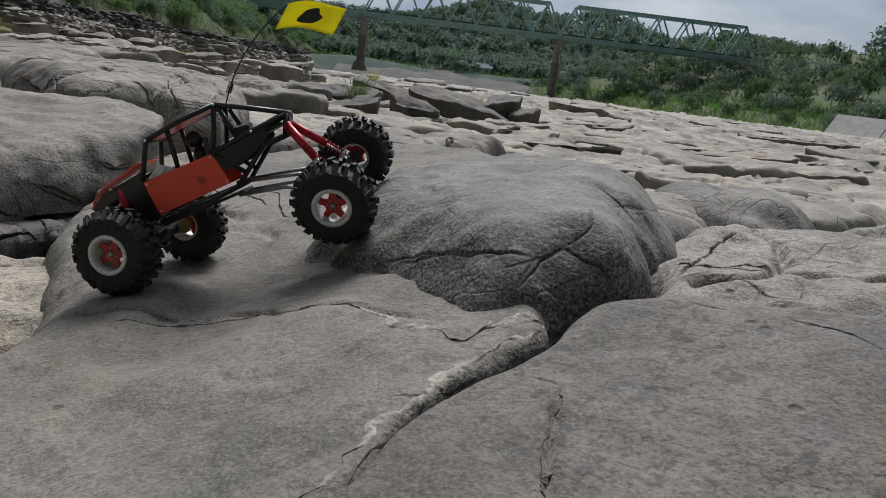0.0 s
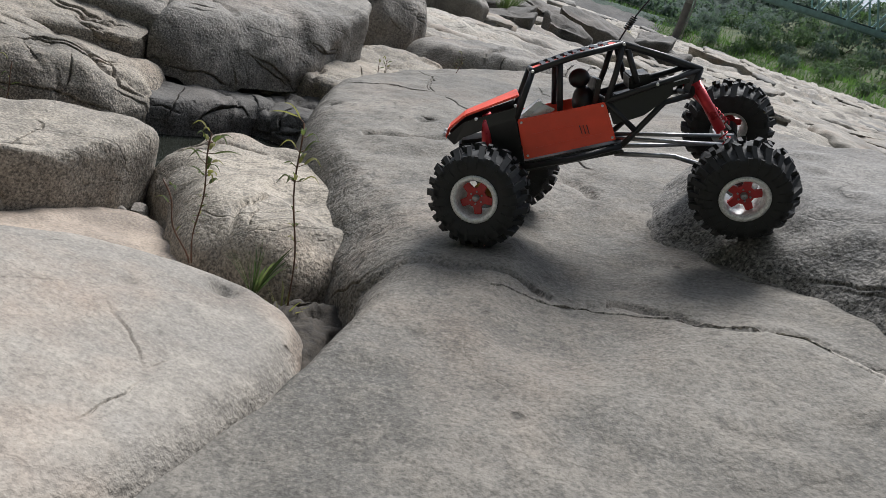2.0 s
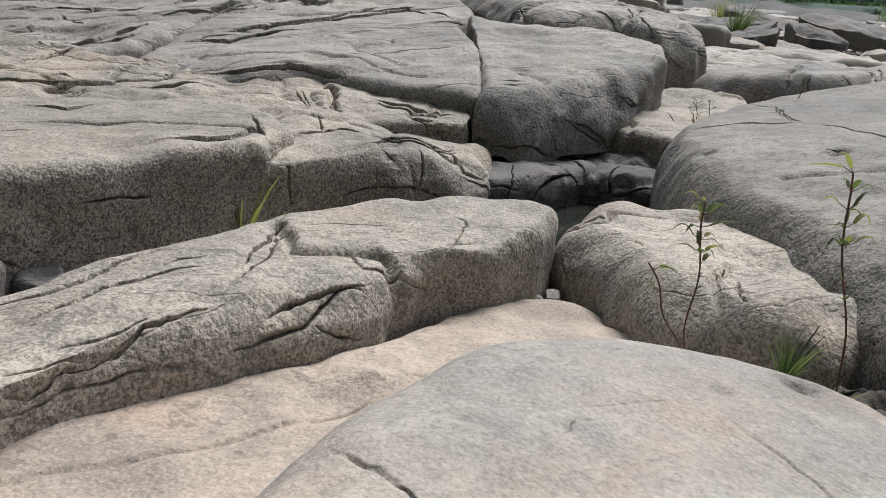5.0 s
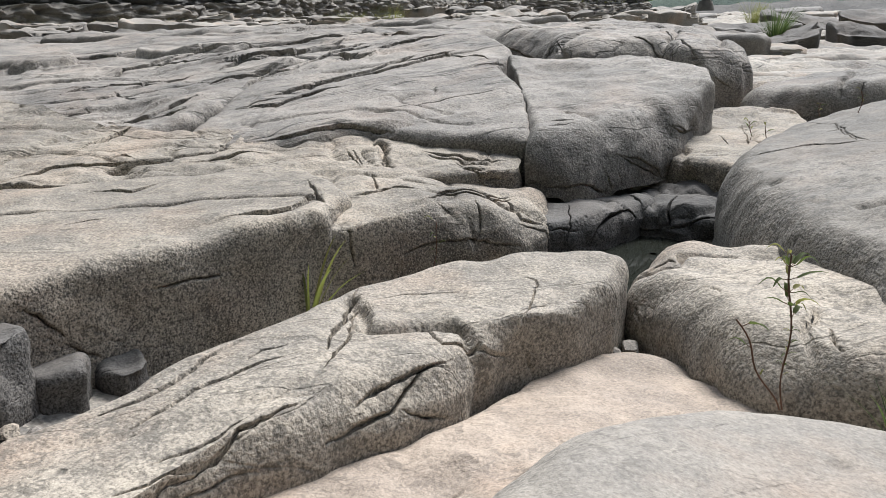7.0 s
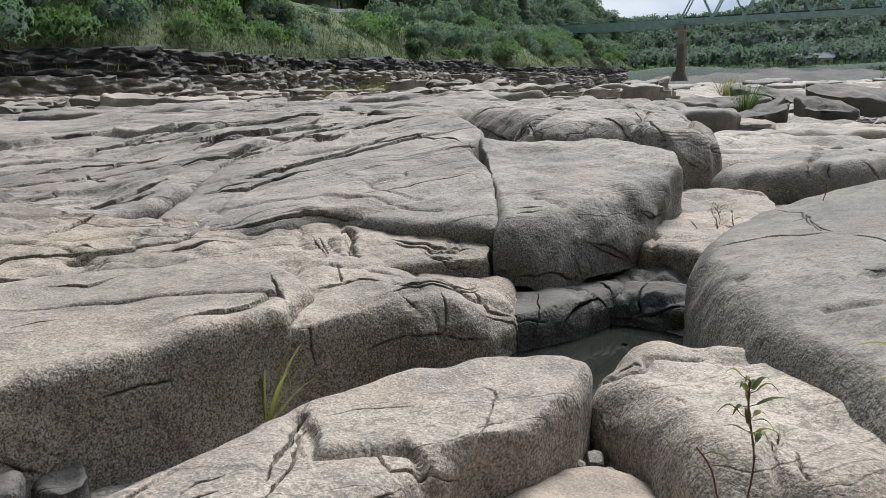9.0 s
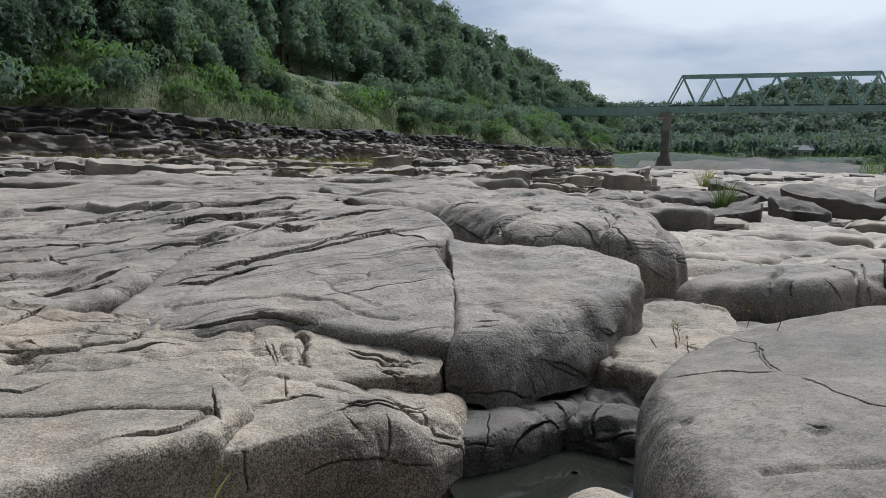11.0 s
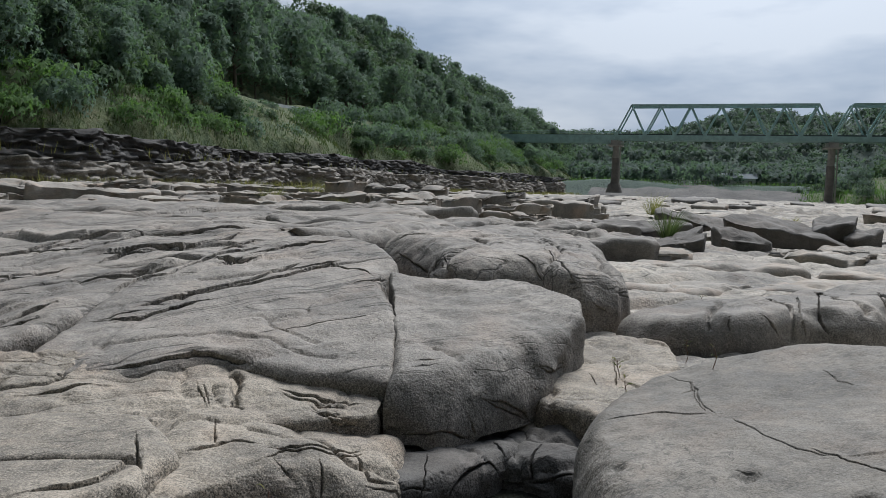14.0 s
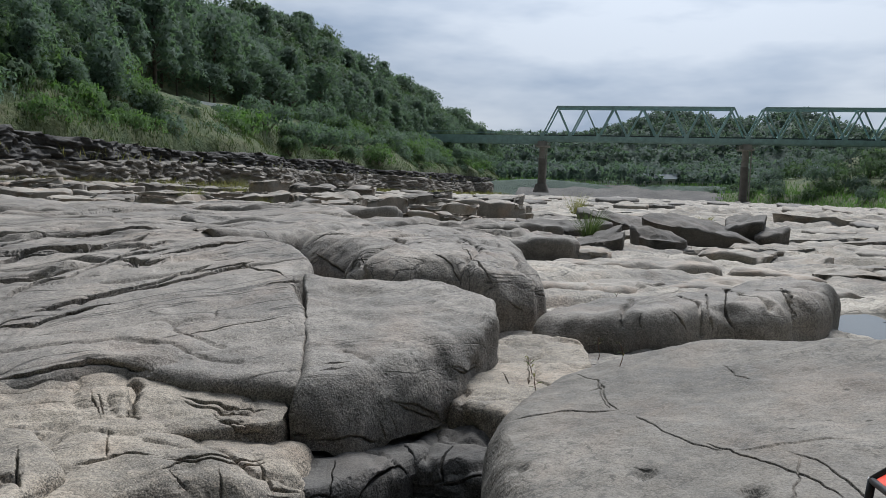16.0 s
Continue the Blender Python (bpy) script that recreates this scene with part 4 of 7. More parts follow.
rock("rock_dome", "dark grey granite dome with fine cracks",
     [(0.09, 0.835), (0.0, 0.91), (-0.055, 1.04), (-0.15, 1.155), (-0.22, 1.26), (-0.26, 1.40), (-0.18, 1.65), (0.0, 1.85), (0.2, 1.85), (0.45, 1.6),
      (0.46, 1.25), (0.36, 1.08), (0.265, 0.92), (0.19, 0.88)],
     (0.192, 0.205, 0.02), -0.05, DARK, bevel=0.2, bulge=0.03, rough=0.006, lump=0.012, size=0.25, res=0.0088, soft=[(-0.2, 1.27, 0.2, 0.26), (0.27, 0.93, 0.12, 0.1)], key="dome", seed=5, centre=(0.1, 1.3), edge=0.02,
     **PLANK)
rock("rock_slab", "low grey granite slab crossed by pale cracks",
     [(0.33, 1.02), (0.29, 0.91), (0.39, 0.885), (0.55, 0.84), (0.9, 0.78), (1.4, 0.9), (1.5, 1.4), (0.95, 1.52), (0.72, 1.5), (0.58, 1.5), (0.42, 1.32)],
     (0.135, 0.06, 0.01), -0.3, GREY, bevel=0.06, rough=0.008, lump=0.02, size=0.25, res=0.01, key="lowslab", seed=11, edge=0.02,
     seams=[([(0.33, 0.95), (0.45, 1.0), (0.6, 1.2), (0.66, 1.45)], 0.02, 0.014), ([(0.5, 1.05), (0.8, 1.05), (1.2, 1.0)], 0.012, 0.01)], **PLANK)
rock("rock_slab", "greenish grey worn granite slab",
     [(0.36, 1.4), (0.6, 1.55), (0.74, 1.85), (0.72, 2.15), (0.45, 2.3), (0.2, 2.1), (0.15, 1.7)], (0.13, 0.03, 0.0), -0.3, GREY,
     bevel=0.07, rough=0.01, lump=0.03, size=0.25, res=0.014, key="greenslab", seed=14, seams=[([(0.3, 1.9), (0.5, 1.75), (0.7, 1.75)], 0.02, 0.014)], **PLANK)
rock("boulder", "rounded dark grey granite boulder",
     [(0.86, 2.57), (1.05, 2.45), (1.15, 2.25), (1.08, 2.0), (0.9, 1.82), (0.74, 1.84), (0.62, 2.1), (0.68, 2.4)], (0.19, 0.0, 0.0), -0.25, DARK,
     bevel=0.18, bulge=0.03, rough=0.008, lump=0.025, size=0.3, res=0.014, seed=17)
rock("rock_dome", "smooth pale cream granite hump with a branching crack",
     [(-1.19, 0.5), (-1.19, 0.6), (-1.175, 0.7), (-1.13, 0.83), (-1.06, 0.935), (-0.94, 1.03), (-0.79, 1.09), (-0.66, 1.08), (-0.612, 0.98),
      (-0.605, 0.85), (-0.63, 0.68), (-0.69, 0.42), (-0.75, -0.1), (-1.15, -0.1), (-1.18, 0.3)],
     (-0.135, -0.12, -0.069), -0.45, PALE, bevel=0.07, soft=[(-1.2, 0.5, 0.4, 0.22)], rough=0.003, lump=0.012, size=0.4, res=0.0075, key="hump", seed=21, edge=0.012,
     pits=[(-0.752, 1.008, 0.016, 0.022), (-0.83, 0.91, 0.01, 0.008)], **PLANK)
rock("rock_slab", "low pale buff granite slab with pitted surface",
     [(-1.13, 0.45), (-1.1, 0.7), (-1.05, 0.84), (-0.97, 0.91), (-0.86, 0.98), (-0.8, 1.1), (-0.84, 1.25), (-0.93, 1.34), (-1.05, 1.46), (-1.15, 1.46), (-1.23, 1.3), (-1.27, 1.15), (-1.32, 1.0), (-1.45, 0.78),
      (-1.6, 0.55), (-1.6, 0.1), (-1.15, 0.1)],
     (-0.057, 0.06, -0.09), -0.45, PINK, bevel=0.04, centre=(-1.17, 1.0), soft=[(-1.1, 1.46, 0.16, 0.06), (-0.8, 1.1, 0.12, 0.015)], rough=0.006, lump=0.012, size=0.25, res=0.0085, key="pitted", seed=24, edge=0.015,
     seams=[([(-1.4, 0.6), (-1.28, 0.75), (-1.2, 0.9)], 0.006, 0.006)], **PLANK)
rock("rock_wedge", "long buff granite wedge with a fluted cracked flank",
     [(-1.78, 0.3), (-1.70, 0.7), (-1.69, 0.86), (-1.67, 1.02), (-1.63, 1.16), (-1.57, 1.33), (-1.45, 1.5), (-1.28, 1.61), (-1.165, 1.6), (-1.155, 1.45), (-1.19, 1.32),
      (-1.27, 1.2), (-1.29, 1.03), (-1.36, 0.9), (-1.45, 0.7), (-1.5, 0.4), (-1.7, 0.1)],
     (-0.145, -0.01, 0.0), -0.48, SAND, bevel=0.05, rough=0.006, lump=0.010, size=0.3, res=0.0088, key="wedge", seed=27, centre=(-1.42, 1.1), edge=0.012, tight=0.6,
     strata=(62, 0.2, 0.006), soft=[(-1.7, 0.8, 0.4, 0.12)],
     seams=[([(-1.55, 1.2), (-1.45, 1.1), (-1.38, 1.15), (-1.3, 1.13)], 0.02, 0.016)], **PLANK)
rock("boulder", "rounded buff granite boulder with a cracked corner",
     [(-1.16, 1.6), (-1.165, 1.72), (-1.12, 1.86), (-1.0, 1.87), (-0.82, 1.8), (-0.6, 1.68), (-0.56, 1.42), (-0.69, 1.19), (-0.86, 1.22), (-0.96, 1.28), (-1.05, 1.42), (-1.1, 1.5)],
     (0.0065, 0.12, -0.015), -0.48, SAND, bevel=0.12, soft=[(-0.6, 1.6, 0.25, 0.05)], rough=0.006, lump=0.014, size=0.2, res=0.0085, key="boulder", seed=31, edge=0.015,
     seams=[([(-1.17, 1.66), (-1.08, 1.62), (-1.06, 1.7), (-0.98, 1.72)], 0.02, 0.008), ([(-0.86, 1.2), (-0.83, 1.3), (-0.8, 1.4)], 0.015, 0.008)], **PLANK)
rock("rock_ledge", "long buff granite ledge with a dark vertical face",
     [(-3.2, 0.2), (-2.3, 0.65), (-2.16, 0.95), (-2.08, 1.2), (-1.98, 1.45), (-1.9, 1.66), (-1.94, 1.85), (-2.1, 1.98), (-2.35, 2.05), (-2.6, 1.85), (-3.0, 1.5), (-3.6, 1.0)],
     (-0.125, 0.0, 0.0), -0.5, BUFF, bevel=0.04, tight=0.6, rough=0.006, lump=0.010, size=0.4, res=0.0095, key="ledge", seed=34, edge=0.02, centre=(-2.4, 1.35),
     seams=[([(-2.9, 1.2), (-2.5, 1.45), (-2.2, 1.7), (-1.95, 1.78)], 0.03, 0.012)], **PLANK)
rock("rock_ledge", "buff granite nose with fractured grey face",
     [(-1.925, 1.655), (-1.74, 1.88), (-1.62, 1.965), (-1.53, 2.04), (-1.5, 2.16), (-1.53, 2.33), (-1.62, 2.42), (-1.95, 2.4), (-2.12, 2.1), (-2.0, 1.84)],
     (-0.36, -0.115, 0.0), -0.5, BUFF, bevel=0.1, bulge=0.03, rough=0.007, lump=0.01, size=0.3, res=0.0095, broken=(0.3, 0.006, 0.004), key="nose", seed=37, edge=0.015, soft=[(-1.96, 1.74, 0.12, 0.012), (-2.05, 2.0, 0.25, 0.012)],
     seams=[([(-1.9, 2.1), (-1.75, 2.15), (-1.6, 2.12), (-1.5, 2.2)], 0.016, 0.012)], **PLANK)
rock("rock_shelf", "pale stepped granite shelf with open joints",
     [(-4.3, 1.35), (-2.75, 1.75), (-2.4, 1.98), (-2.1, 2.0), (-1.9, 2.15), (-1.68, 2.31), (-1.655, 2.42), (-1.85, 2.6), (-2.2, 2.6), (-2.6, 2.4), (-3.1, 2.2), (-4.3, 2.15)],
     (-0.62, -0.075, 0.158), -0.45, BUFF, bevel=0.02, rough=0.008, lump=0.015, size=0.3, res=0.0095, key="shelf", seed=41, edge=0.02, strata=(35, 0.3, 0.012), broken=(0.45, 0.008, 0.006),
     seams=[([(-2.1, 2.0), (-2.02, 2.2), (-2.15, 2.4)], 0.04, 0.014), ([(-2.8, 1.9), (-2.6, 2.1), (-2.62, 2.3)], 0.04, 0.014)], **PLANK)
rock("rock_whaleback", "broad grey granite whaleback with bedding steps",
     [(-2.75, 2.14), (-2.42, 2.24), (-2.25, 2.42), (-1.98, 2.40), (-1.66, 2.46), (-1.69, 2.6), (-1.86, 3.0), (-2.08, 3.40), (-2.15, 3.75), (-2.45, 4.1), (-3.0, 4.2), (-3.2, 3.4), (-3.05, 2.6)],
     (-0.42, 0.0, 0.155), -0.45, LAYERED, bevel=0.07, rough=0.007, lump=0.014, size=0.5, res=0.0115, key="whale", seed=44, centre=(-2.4, 3.0), edge=0.012, soft=[(-1.8, 2.85, 0.4, 0.018)], strata=(42, 0.5, 0.016), broken=(0.9, 0.006, 0.004),
     seams=[([(-2.7, 2.4), (-2.3, 2.6), (-1.9, 2.55)], 0.012, 0.012), ([(-2.9, 3.2), (-2.5, 3.6), (-2.2, 3.8)], 0.03, 0.015)], **PLANK)
rock("rock_whaleback", "long layered grey granite rock with undercut edges",
     [(-5.6, 1.9), (-3.9, 1.8), (-3.1, 2.2), (-3.05, 2.6), (-3.2, 3.4), (-3.05, 4.2), (-3.4, 4.9), (-4.4, 5.0), (-5.8, 3.6)],
     (-0.19, 0.02, 0.095), -0.45, LAYERED, bevel=0.08, rough=0.01, lump=0.03, size=0.5, res=0.014, key="layers", seed=47, edge=0.03, strata=(40, 0.5, 0.045), broken=(1.1, 0.01, 0.008),
     seams=[([(-4.6, 2.4), (-3.8, 3.0), (-3.2, 3.6)], 0.05, 0.02)], **PLANK)
rock("rock_whaleback", "vast layered grey granite slope with thin bedding steps",
     [(-4.4, 5.0), (-3.6, 5.0), (-3.05, 4.55), (-2.72, 5.2), (-2.75, 6.4), (-3.4, 7.6), (-5.0, 8.6), (-7.5, 8.2), (-8.6, 6.0), (-7.4, 3.6), (-5.8, 3.5)],
     (0.09, 0.01, 0.026), -0.4, LAYERED, bevel=0.14, rough=0.012, lump=0.04, size=0.9, res=0.02, key="slope", seed=49, edge=0.06, strata=(38, 0.7, 0.05), broken=(1.6, 0.012, 0.012), **PLANK)
rock("boulder", "big angular grey granite block with a sloping top",
     [(-1.63, 2.40), (-1.45, 2.45), (-1.23, 2.82), (-1.17, 3.18), (-1.22, 3.38), (-1.5, 3.55), (-2.07, 3.46), (-1.885, 3.05), (-1.70, 2.62)],
     (-0.475, -0.02, 0.162), -0.24, GREY, bevel=0.03, rough=0.007, lump=0.014, size=0.35, res=0.0085, tight=0.85, soft=[(-1.82, 2.9, 0.4, 0.01), (-1.43, 2.48, 0.2, 0.24), (-1.27, 2.76, 0.2, 0.19)], key="block", seed=51, centre=(-1.5, 2.98), edge=0.012, flare=0.0,
     seams=[([(-1.5, 2.62), (-1.56, 2.66), (-1.6, 2.7)], 0.012, 0.01)])
# footing and poolside rock: wet, with the shade under the block coloured in
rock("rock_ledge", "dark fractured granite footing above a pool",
     [(-1.76, 2.3), (-1.62, 2.11), (-1.48, 2.17), (-1.37, 2.30), (-1.28, 2.46), (-1.17, 2.72), (-1.13, 3.0), (-1.2, 3.3), (-1.6, 3.2), (-1.8, 2.7)], (-0.252, 0.0, 0.0), -0.6, WET_SHADED,
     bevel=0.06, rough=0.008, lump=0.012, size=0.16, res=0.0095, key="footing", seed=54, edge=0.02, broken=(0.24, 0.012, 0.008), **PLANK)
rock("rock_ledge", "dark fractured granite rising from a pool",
     [(-1.32, 2.52), (-1.18, 2.5), (-1.06, 2.47), (-0.99, 2.58), (-1.0, 2.70), (-1.2, 2.76), (-1.3, 2.72)], (-0.62, 0.0, 0.14), -0.6, WET_SHADED,
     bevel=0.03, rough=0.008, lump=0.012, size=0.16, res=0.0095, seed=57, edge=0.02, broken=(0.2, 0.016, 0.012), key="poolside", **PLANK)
rock("rock_ledge", "pale granite step with open joints between grey rocks",
     [(-1.26, 2.76), (-1.1, 2.70), (-0.97, 2.66), (-0.9, 2.9), (-0.82, 3.15), (-0.88, 3.55), (-1.2, 3.5), (-1.24, 3.0)], (-0.40, 0.0, 0.088), -0.6, BUFF,
     bevel=0.03, rough=0.007, lump=0.012, size=0.25, res=0.0105, seed=58, edge=0.02, broken=(0.27, 0.014, 0.012), key="step", **PLANK)
# chunks use the shade-darkened copy too, to keep their tops dark
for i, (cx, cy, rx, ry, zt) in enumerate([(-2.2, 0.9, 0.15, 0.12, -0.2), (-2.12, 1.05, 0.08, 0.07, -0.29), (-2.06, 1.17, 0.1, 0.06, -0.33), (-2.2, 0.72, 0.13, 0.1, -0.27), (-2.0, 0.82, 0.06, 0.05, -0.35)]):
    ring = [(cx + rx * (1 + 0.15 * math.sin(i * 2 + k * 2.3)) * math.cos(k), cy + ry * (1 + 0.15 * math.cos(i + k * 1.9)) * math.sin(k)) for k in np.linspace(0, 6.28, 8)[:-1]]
    rock("boulder", "angular dark granite chunk at the ledge foot", ring, (zt - 0.1 * cx - 0.05 * cy, 0.1, 0.05), -0.55, WET_SHADED, bevel=0.014, rough=0.007, lump=0.015, size=0.15, res=0.01, tight=0.7, seed=80 + i,
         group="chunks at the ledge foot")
rock("rock_dome", "grey granite hump with fluted cracked sides",
     [(-2.57, 4.5), (-2.7, 5.2), (-2.4, 5.9), (-1.8, 6.0), (-1.4, 5.5), (-1.16, 4.5), (-1.06, 4.05), (-1.25, 3.78), (-1.55, 3.9), (-1.8, 3.75), (-2.05, 3.85), (-2.15, 4.15)],
     (0.13, -0.03, 0.01), -0.25, LAYERED, bevel=0.2, bulge=0.05, rough=0.009, lump=0.025, size=0.35, res=0.0125, key="fluted", seed=71, edge=0.03, strata=(48, 0.4, 0.02), broken=(0.8, 0.012, 0.008),
     seams=[([(-1.95, 3.9), (-1.85, 4.2), (-2.0, 4.5)], 0.025, 0.016), ([(-1.5, 3.9), (-1.45, 4.3), (-1.6, 4.7)], 0.018, 0.018), ([(-1.2, 4.0), (-1.25, 4.4), (-1.5, 4.9)], 0.018, 0.018)], **PLANK)
rock("rock_ridge", "long rounded grey granite ridge split by joints",
     [(-1.1, 3.84), (-0.93, 4.0), (-0.65, 4.3), (-0.2, 4.85), (0.25, 5.25), (0.45, 5.05), (0.3, 4.6), (0.02, 4.22), (-0.3, 4.0), (-0.75, 3.68), (-0.98, 3.68)],
     (0.04, 0.05, 0.0), -0.3, GREY, bevel=0.14, rough=0.008, lump=0.03, size=0.3, res=0.0125, key="ridge", seed=74, edge=0.03, centre=(-0.32, 4.45),
     seams=[([(-0.35, 4.0), (-0.45, 4.35)], 0.032, 0.011), ([(-0.05, 4.2), (-0.2, 4.7)], 0.032, 0.011), ([(0.1, 4.3), (0.0, 4.8)], 0.032, 0.011), ([(-0.75, 3.7), (-0.7, 4.1)], 0.032, 0.011)], **PLANK)

packed = rock("packed_debris", "dark grit and dry debris packed in the crack", [(-0.64, 0.3), (-0.66, 0.5), (-0.635, 0.7), (-0.615, 0.9), (-0.64, 1.06), (-0.72, 1.14), (-0.66, 1.19), (-0.57, 1.08), (-0.56, 0.88), (-0.575, 0.65), (-0.6, 0.3)],
              (-0.225, -0.05, 0.02), -0.4, SOIL, bevel=0.01, rough=0.012, lump=0.01, size=0.06, res=0.006, seed=91, category="debris")

# flat rocks further out: (x, y, length, width, turn, top, material)
FLATS = [(-0.5, 3.2, 0.7, 0.4, 20, -0.15, PALE), (-0.2, 3.4, 1.0, 0.4, 40, -0.11, PALE), (0.5, 3.3, 1.2, 0.6, 30, -0.06, PALE), (-0.9, 5.6, 1.1, 0.6, 30, -0.10, PALE),
         (0.3, 6.3, 1.5, 0.7, 25, -0.12, PALE), (-0.6, 7.2, 1.4, 0.7, 30, -0.08, PALE), (1.2, 7.6, 1.8, 0.8, 15, -0.13, PALE), (-1.9, 7.4, 1.6, 0.8, 35, 0.1, GREY),
         (-3.4, 6.6, 2.0, 0.8, 40, 0.2, GREY), (-4.4, 8.2, 2.2, 0.9, 38, 0.26, GREY), (1.6, 3.8, 1.4, 0.7, 25, -0.04, PALE), (2.3, 5.2, 1.8, 0.8, 20, -0.06, PALE),
         (3.2, 7.6, 2.4, 1.0, 18, -0.08, PALE), (2.0, 10.5, 2.4, 1.0, 14, -0.1, PALE), (-2.6, 9.6, 2.2, 0.9, 35, 0.1, GREY), (-6.2, 6.2, 2.4, 1.0, 40, 0.22, GREY),
         (-1.0, 8.9, 0.7, 0.45, 20, -0.02, UMBER), (-0.35, 9.4, 0.6, 0.4, 10, 0.0, UMBER), (0.25, 11.2, 1.3, 0.7, 12, 0.06, UMBER), (0.95, 11.8, 0.8, 0.55, 80, 0.12, UMBER),
         (1.25, 11.6, 0.5, 0.5, 20, -0.02, UMBER), (-0.6, 12.6, 1.4, 0.7, 15, 0.02, UMBER), (-1.5, 10.9, 1.2, 0.6, 25, 0.0, UMBER), (4.0, 11.0, 3.0, 1.1, 10, -0.1, PALE),
         (-0.1, 2.95, 0.5, 0.25, 30, -0.02, GREY), (0.9, 2.9, 0.8, 0.35, 20, -0.05, PALE)]
for i, (cx, cy, ln, wd, turn, zt, mt) in enumerate(FLATS):
    t = radians(turn)
    ring = []
    for k in np.linspace(0, 2 * math.pi, 10)[:-1]:
        q = 1 + (0.3 if mt is UMBER else 0.2) * math.sin(i * 2.3 + k * 3) + 0.12 * math.sin(i + k * 5)
        a, b = ln / 2 * q * math.copysign(abs(math.cos(k)) ** 0.7, math.cos(k)), wd / 2 * q * math.copysign(abs(math.sin(k)) ** 0.7, math.sin(k))
        ring.append((cx + a * math.cos(t) - b * math.sin(t), cy + a * math.sin(t) + b * math.cos(t)))
    what = {"dark_brown_grey_granite": "angular dark grey granite rock on the river bed", "grey_granite": "low layered grey granite slab", "pale_granite": "low worn pale granite slab"}[mt.name]
    sx, sy = (0.28 * math.sin(i * 1.7), 0.2) if mt is UMBER else (0.0, 0.0)
    rock("rock_slab", what, ring, (zt + (0.06 if mt is UMBER else 0) - sx * cx - sy * cy, sx, sy), -0.5, mt, bevel=0.04 if mt is UMBER else 0.09, flare=-0.06, broken=(0.5, 0.02, 0.02), rough=0.012, lump=0.03, size=0.4, res=0.02 if cy < 6 else 0.045, seed=100 + i,
         edge=0.05, strata=(40, 0.3, 0.04) if mt is GREY else None, group="flat river rocks")


slab_rng = np.random.default_rng(77)
for i in range(120):
    r = 4.6 * (24 / 4.6) ** slab_rng.random()
    bear = radians(slab_rng.uniform(-54, 34))
    cx, cy = -0.8 + r * math.sin(bear), 0.3 + r * math.cos(bear)
    if (-3.6 < cx < 0.7 and cy < 6.4) or (-9.0 < cx < -2.4 and cy < 9.0):
        continue
    if bear > radians(3) and i % 5 < 3:
        continue
    ln, wd = r * slab_rng.uniform(0.1, 0.3), r * slab_rng.uniform(0.04, 0.1)
    t = radians(42 + slab_rng.normal() * 10 - 0.6 * math.degrees(bear) * (bear > 0))
    ring = []
    for k in np.linspace(0, 2 * math.pi, 12)[:-1]:
        q = 1 + 0.2 * slab_rng.normal() * 0.7
        a, w = ln * 0.5 * q * math.cos(k), wd * 0.5 * q * math.sin(k)
        ring.append((cx + a * math.cos(t) - w * math.sin(t), cy + a * math.sin(t) + w * math.cos(t)))
    zt = float(bed(np.array([cx]), np.array([cy]))[0]) + slab_rng.uniform(0.025, 0.085) * (0.7 + 0.05 * r) * (0.55 if bear > 0.05 else 1.0)
    sx, sy = slab_rng.uniform(-0.08, 0.04), slab_rng.uniform(-0.05, 0.1)
    dark_side = bear < radians(-14) or slab_rng.random() < 0.2
    rock("rock_slab", "thin layered grey granite slab on the river bed" if dark_side else "thin worn pale granite slab on the river bed", ring, (zt - sy * cy - sx * cx, sx, sy), zt - 0.6,
         GREY if dark_side else PALE, bevel=0.008 * (1 + 0.12 * r), rough=0.012, lump=0.03, size=0.6, res=0.0075 * r, seed=300 + i, edge=0.08, flare=-0.1, tight=0.8,
         strata=(42, 0.35, 0.05), broken=(0.6, 0.04, 0.03), group="low ribs of the river bed")


block_rng = np.random.default_rng(91)
for i in range(80):
    r, bear = 10.2 * (24 / 10.2) ** block_rng.random(), radians(block_rng.uniform(-58, -9))
    cx, cy = -0.8 + r * math.sin(bear), 0.3 + r * math.cos(bear)
    ln, wd, t = block_rng.uniform(0.06, 0.16) * r, block_rng.uniform(0.03, 0.06) * r, radians(40 + 16 * block_rng.normal())
    ring = []
    for k in np.linspace(0, 2 * math.pi, 8)[:-1]:
        q = 1 + 0.22 * block_rng.normal()
        a, w = ln * 0.5 * q * math.cos(k), wd * 0.5 * q * math.sin(k)
        ring.append((cx + a * math.cos(t) - w * math.sin(t), cy + a * math.sin(t) + w * math.cos(t)))
    zt = float(bed(np.array([cx]), np.array([cy]))[0]) + block_rng.uniform(0.12, 0.36) * (0.5 + 0.05 * r)
    sx, sy = block_rng.uniform(-0.12, 0.08), block_rng.uniform(-0.04, 0.12)
    pale = block_rng.random() < 0.6
    rock("rock_block", "pale angular granite block on the river bed" if pale else "grey angular granite block on the river bed", ring, (zt - sx * cx - sy * cy, sx, sy), zt - 0.8, PALE if pale else GREY, bevel=0.02,
         rough=0.012, lump=0.03, size=0.5, res=0.006 * r, seed=500 + i, edge=0.06, tight=0.9, broken=(0.45, 0.05, 0.05), group="blocks before the ledge")


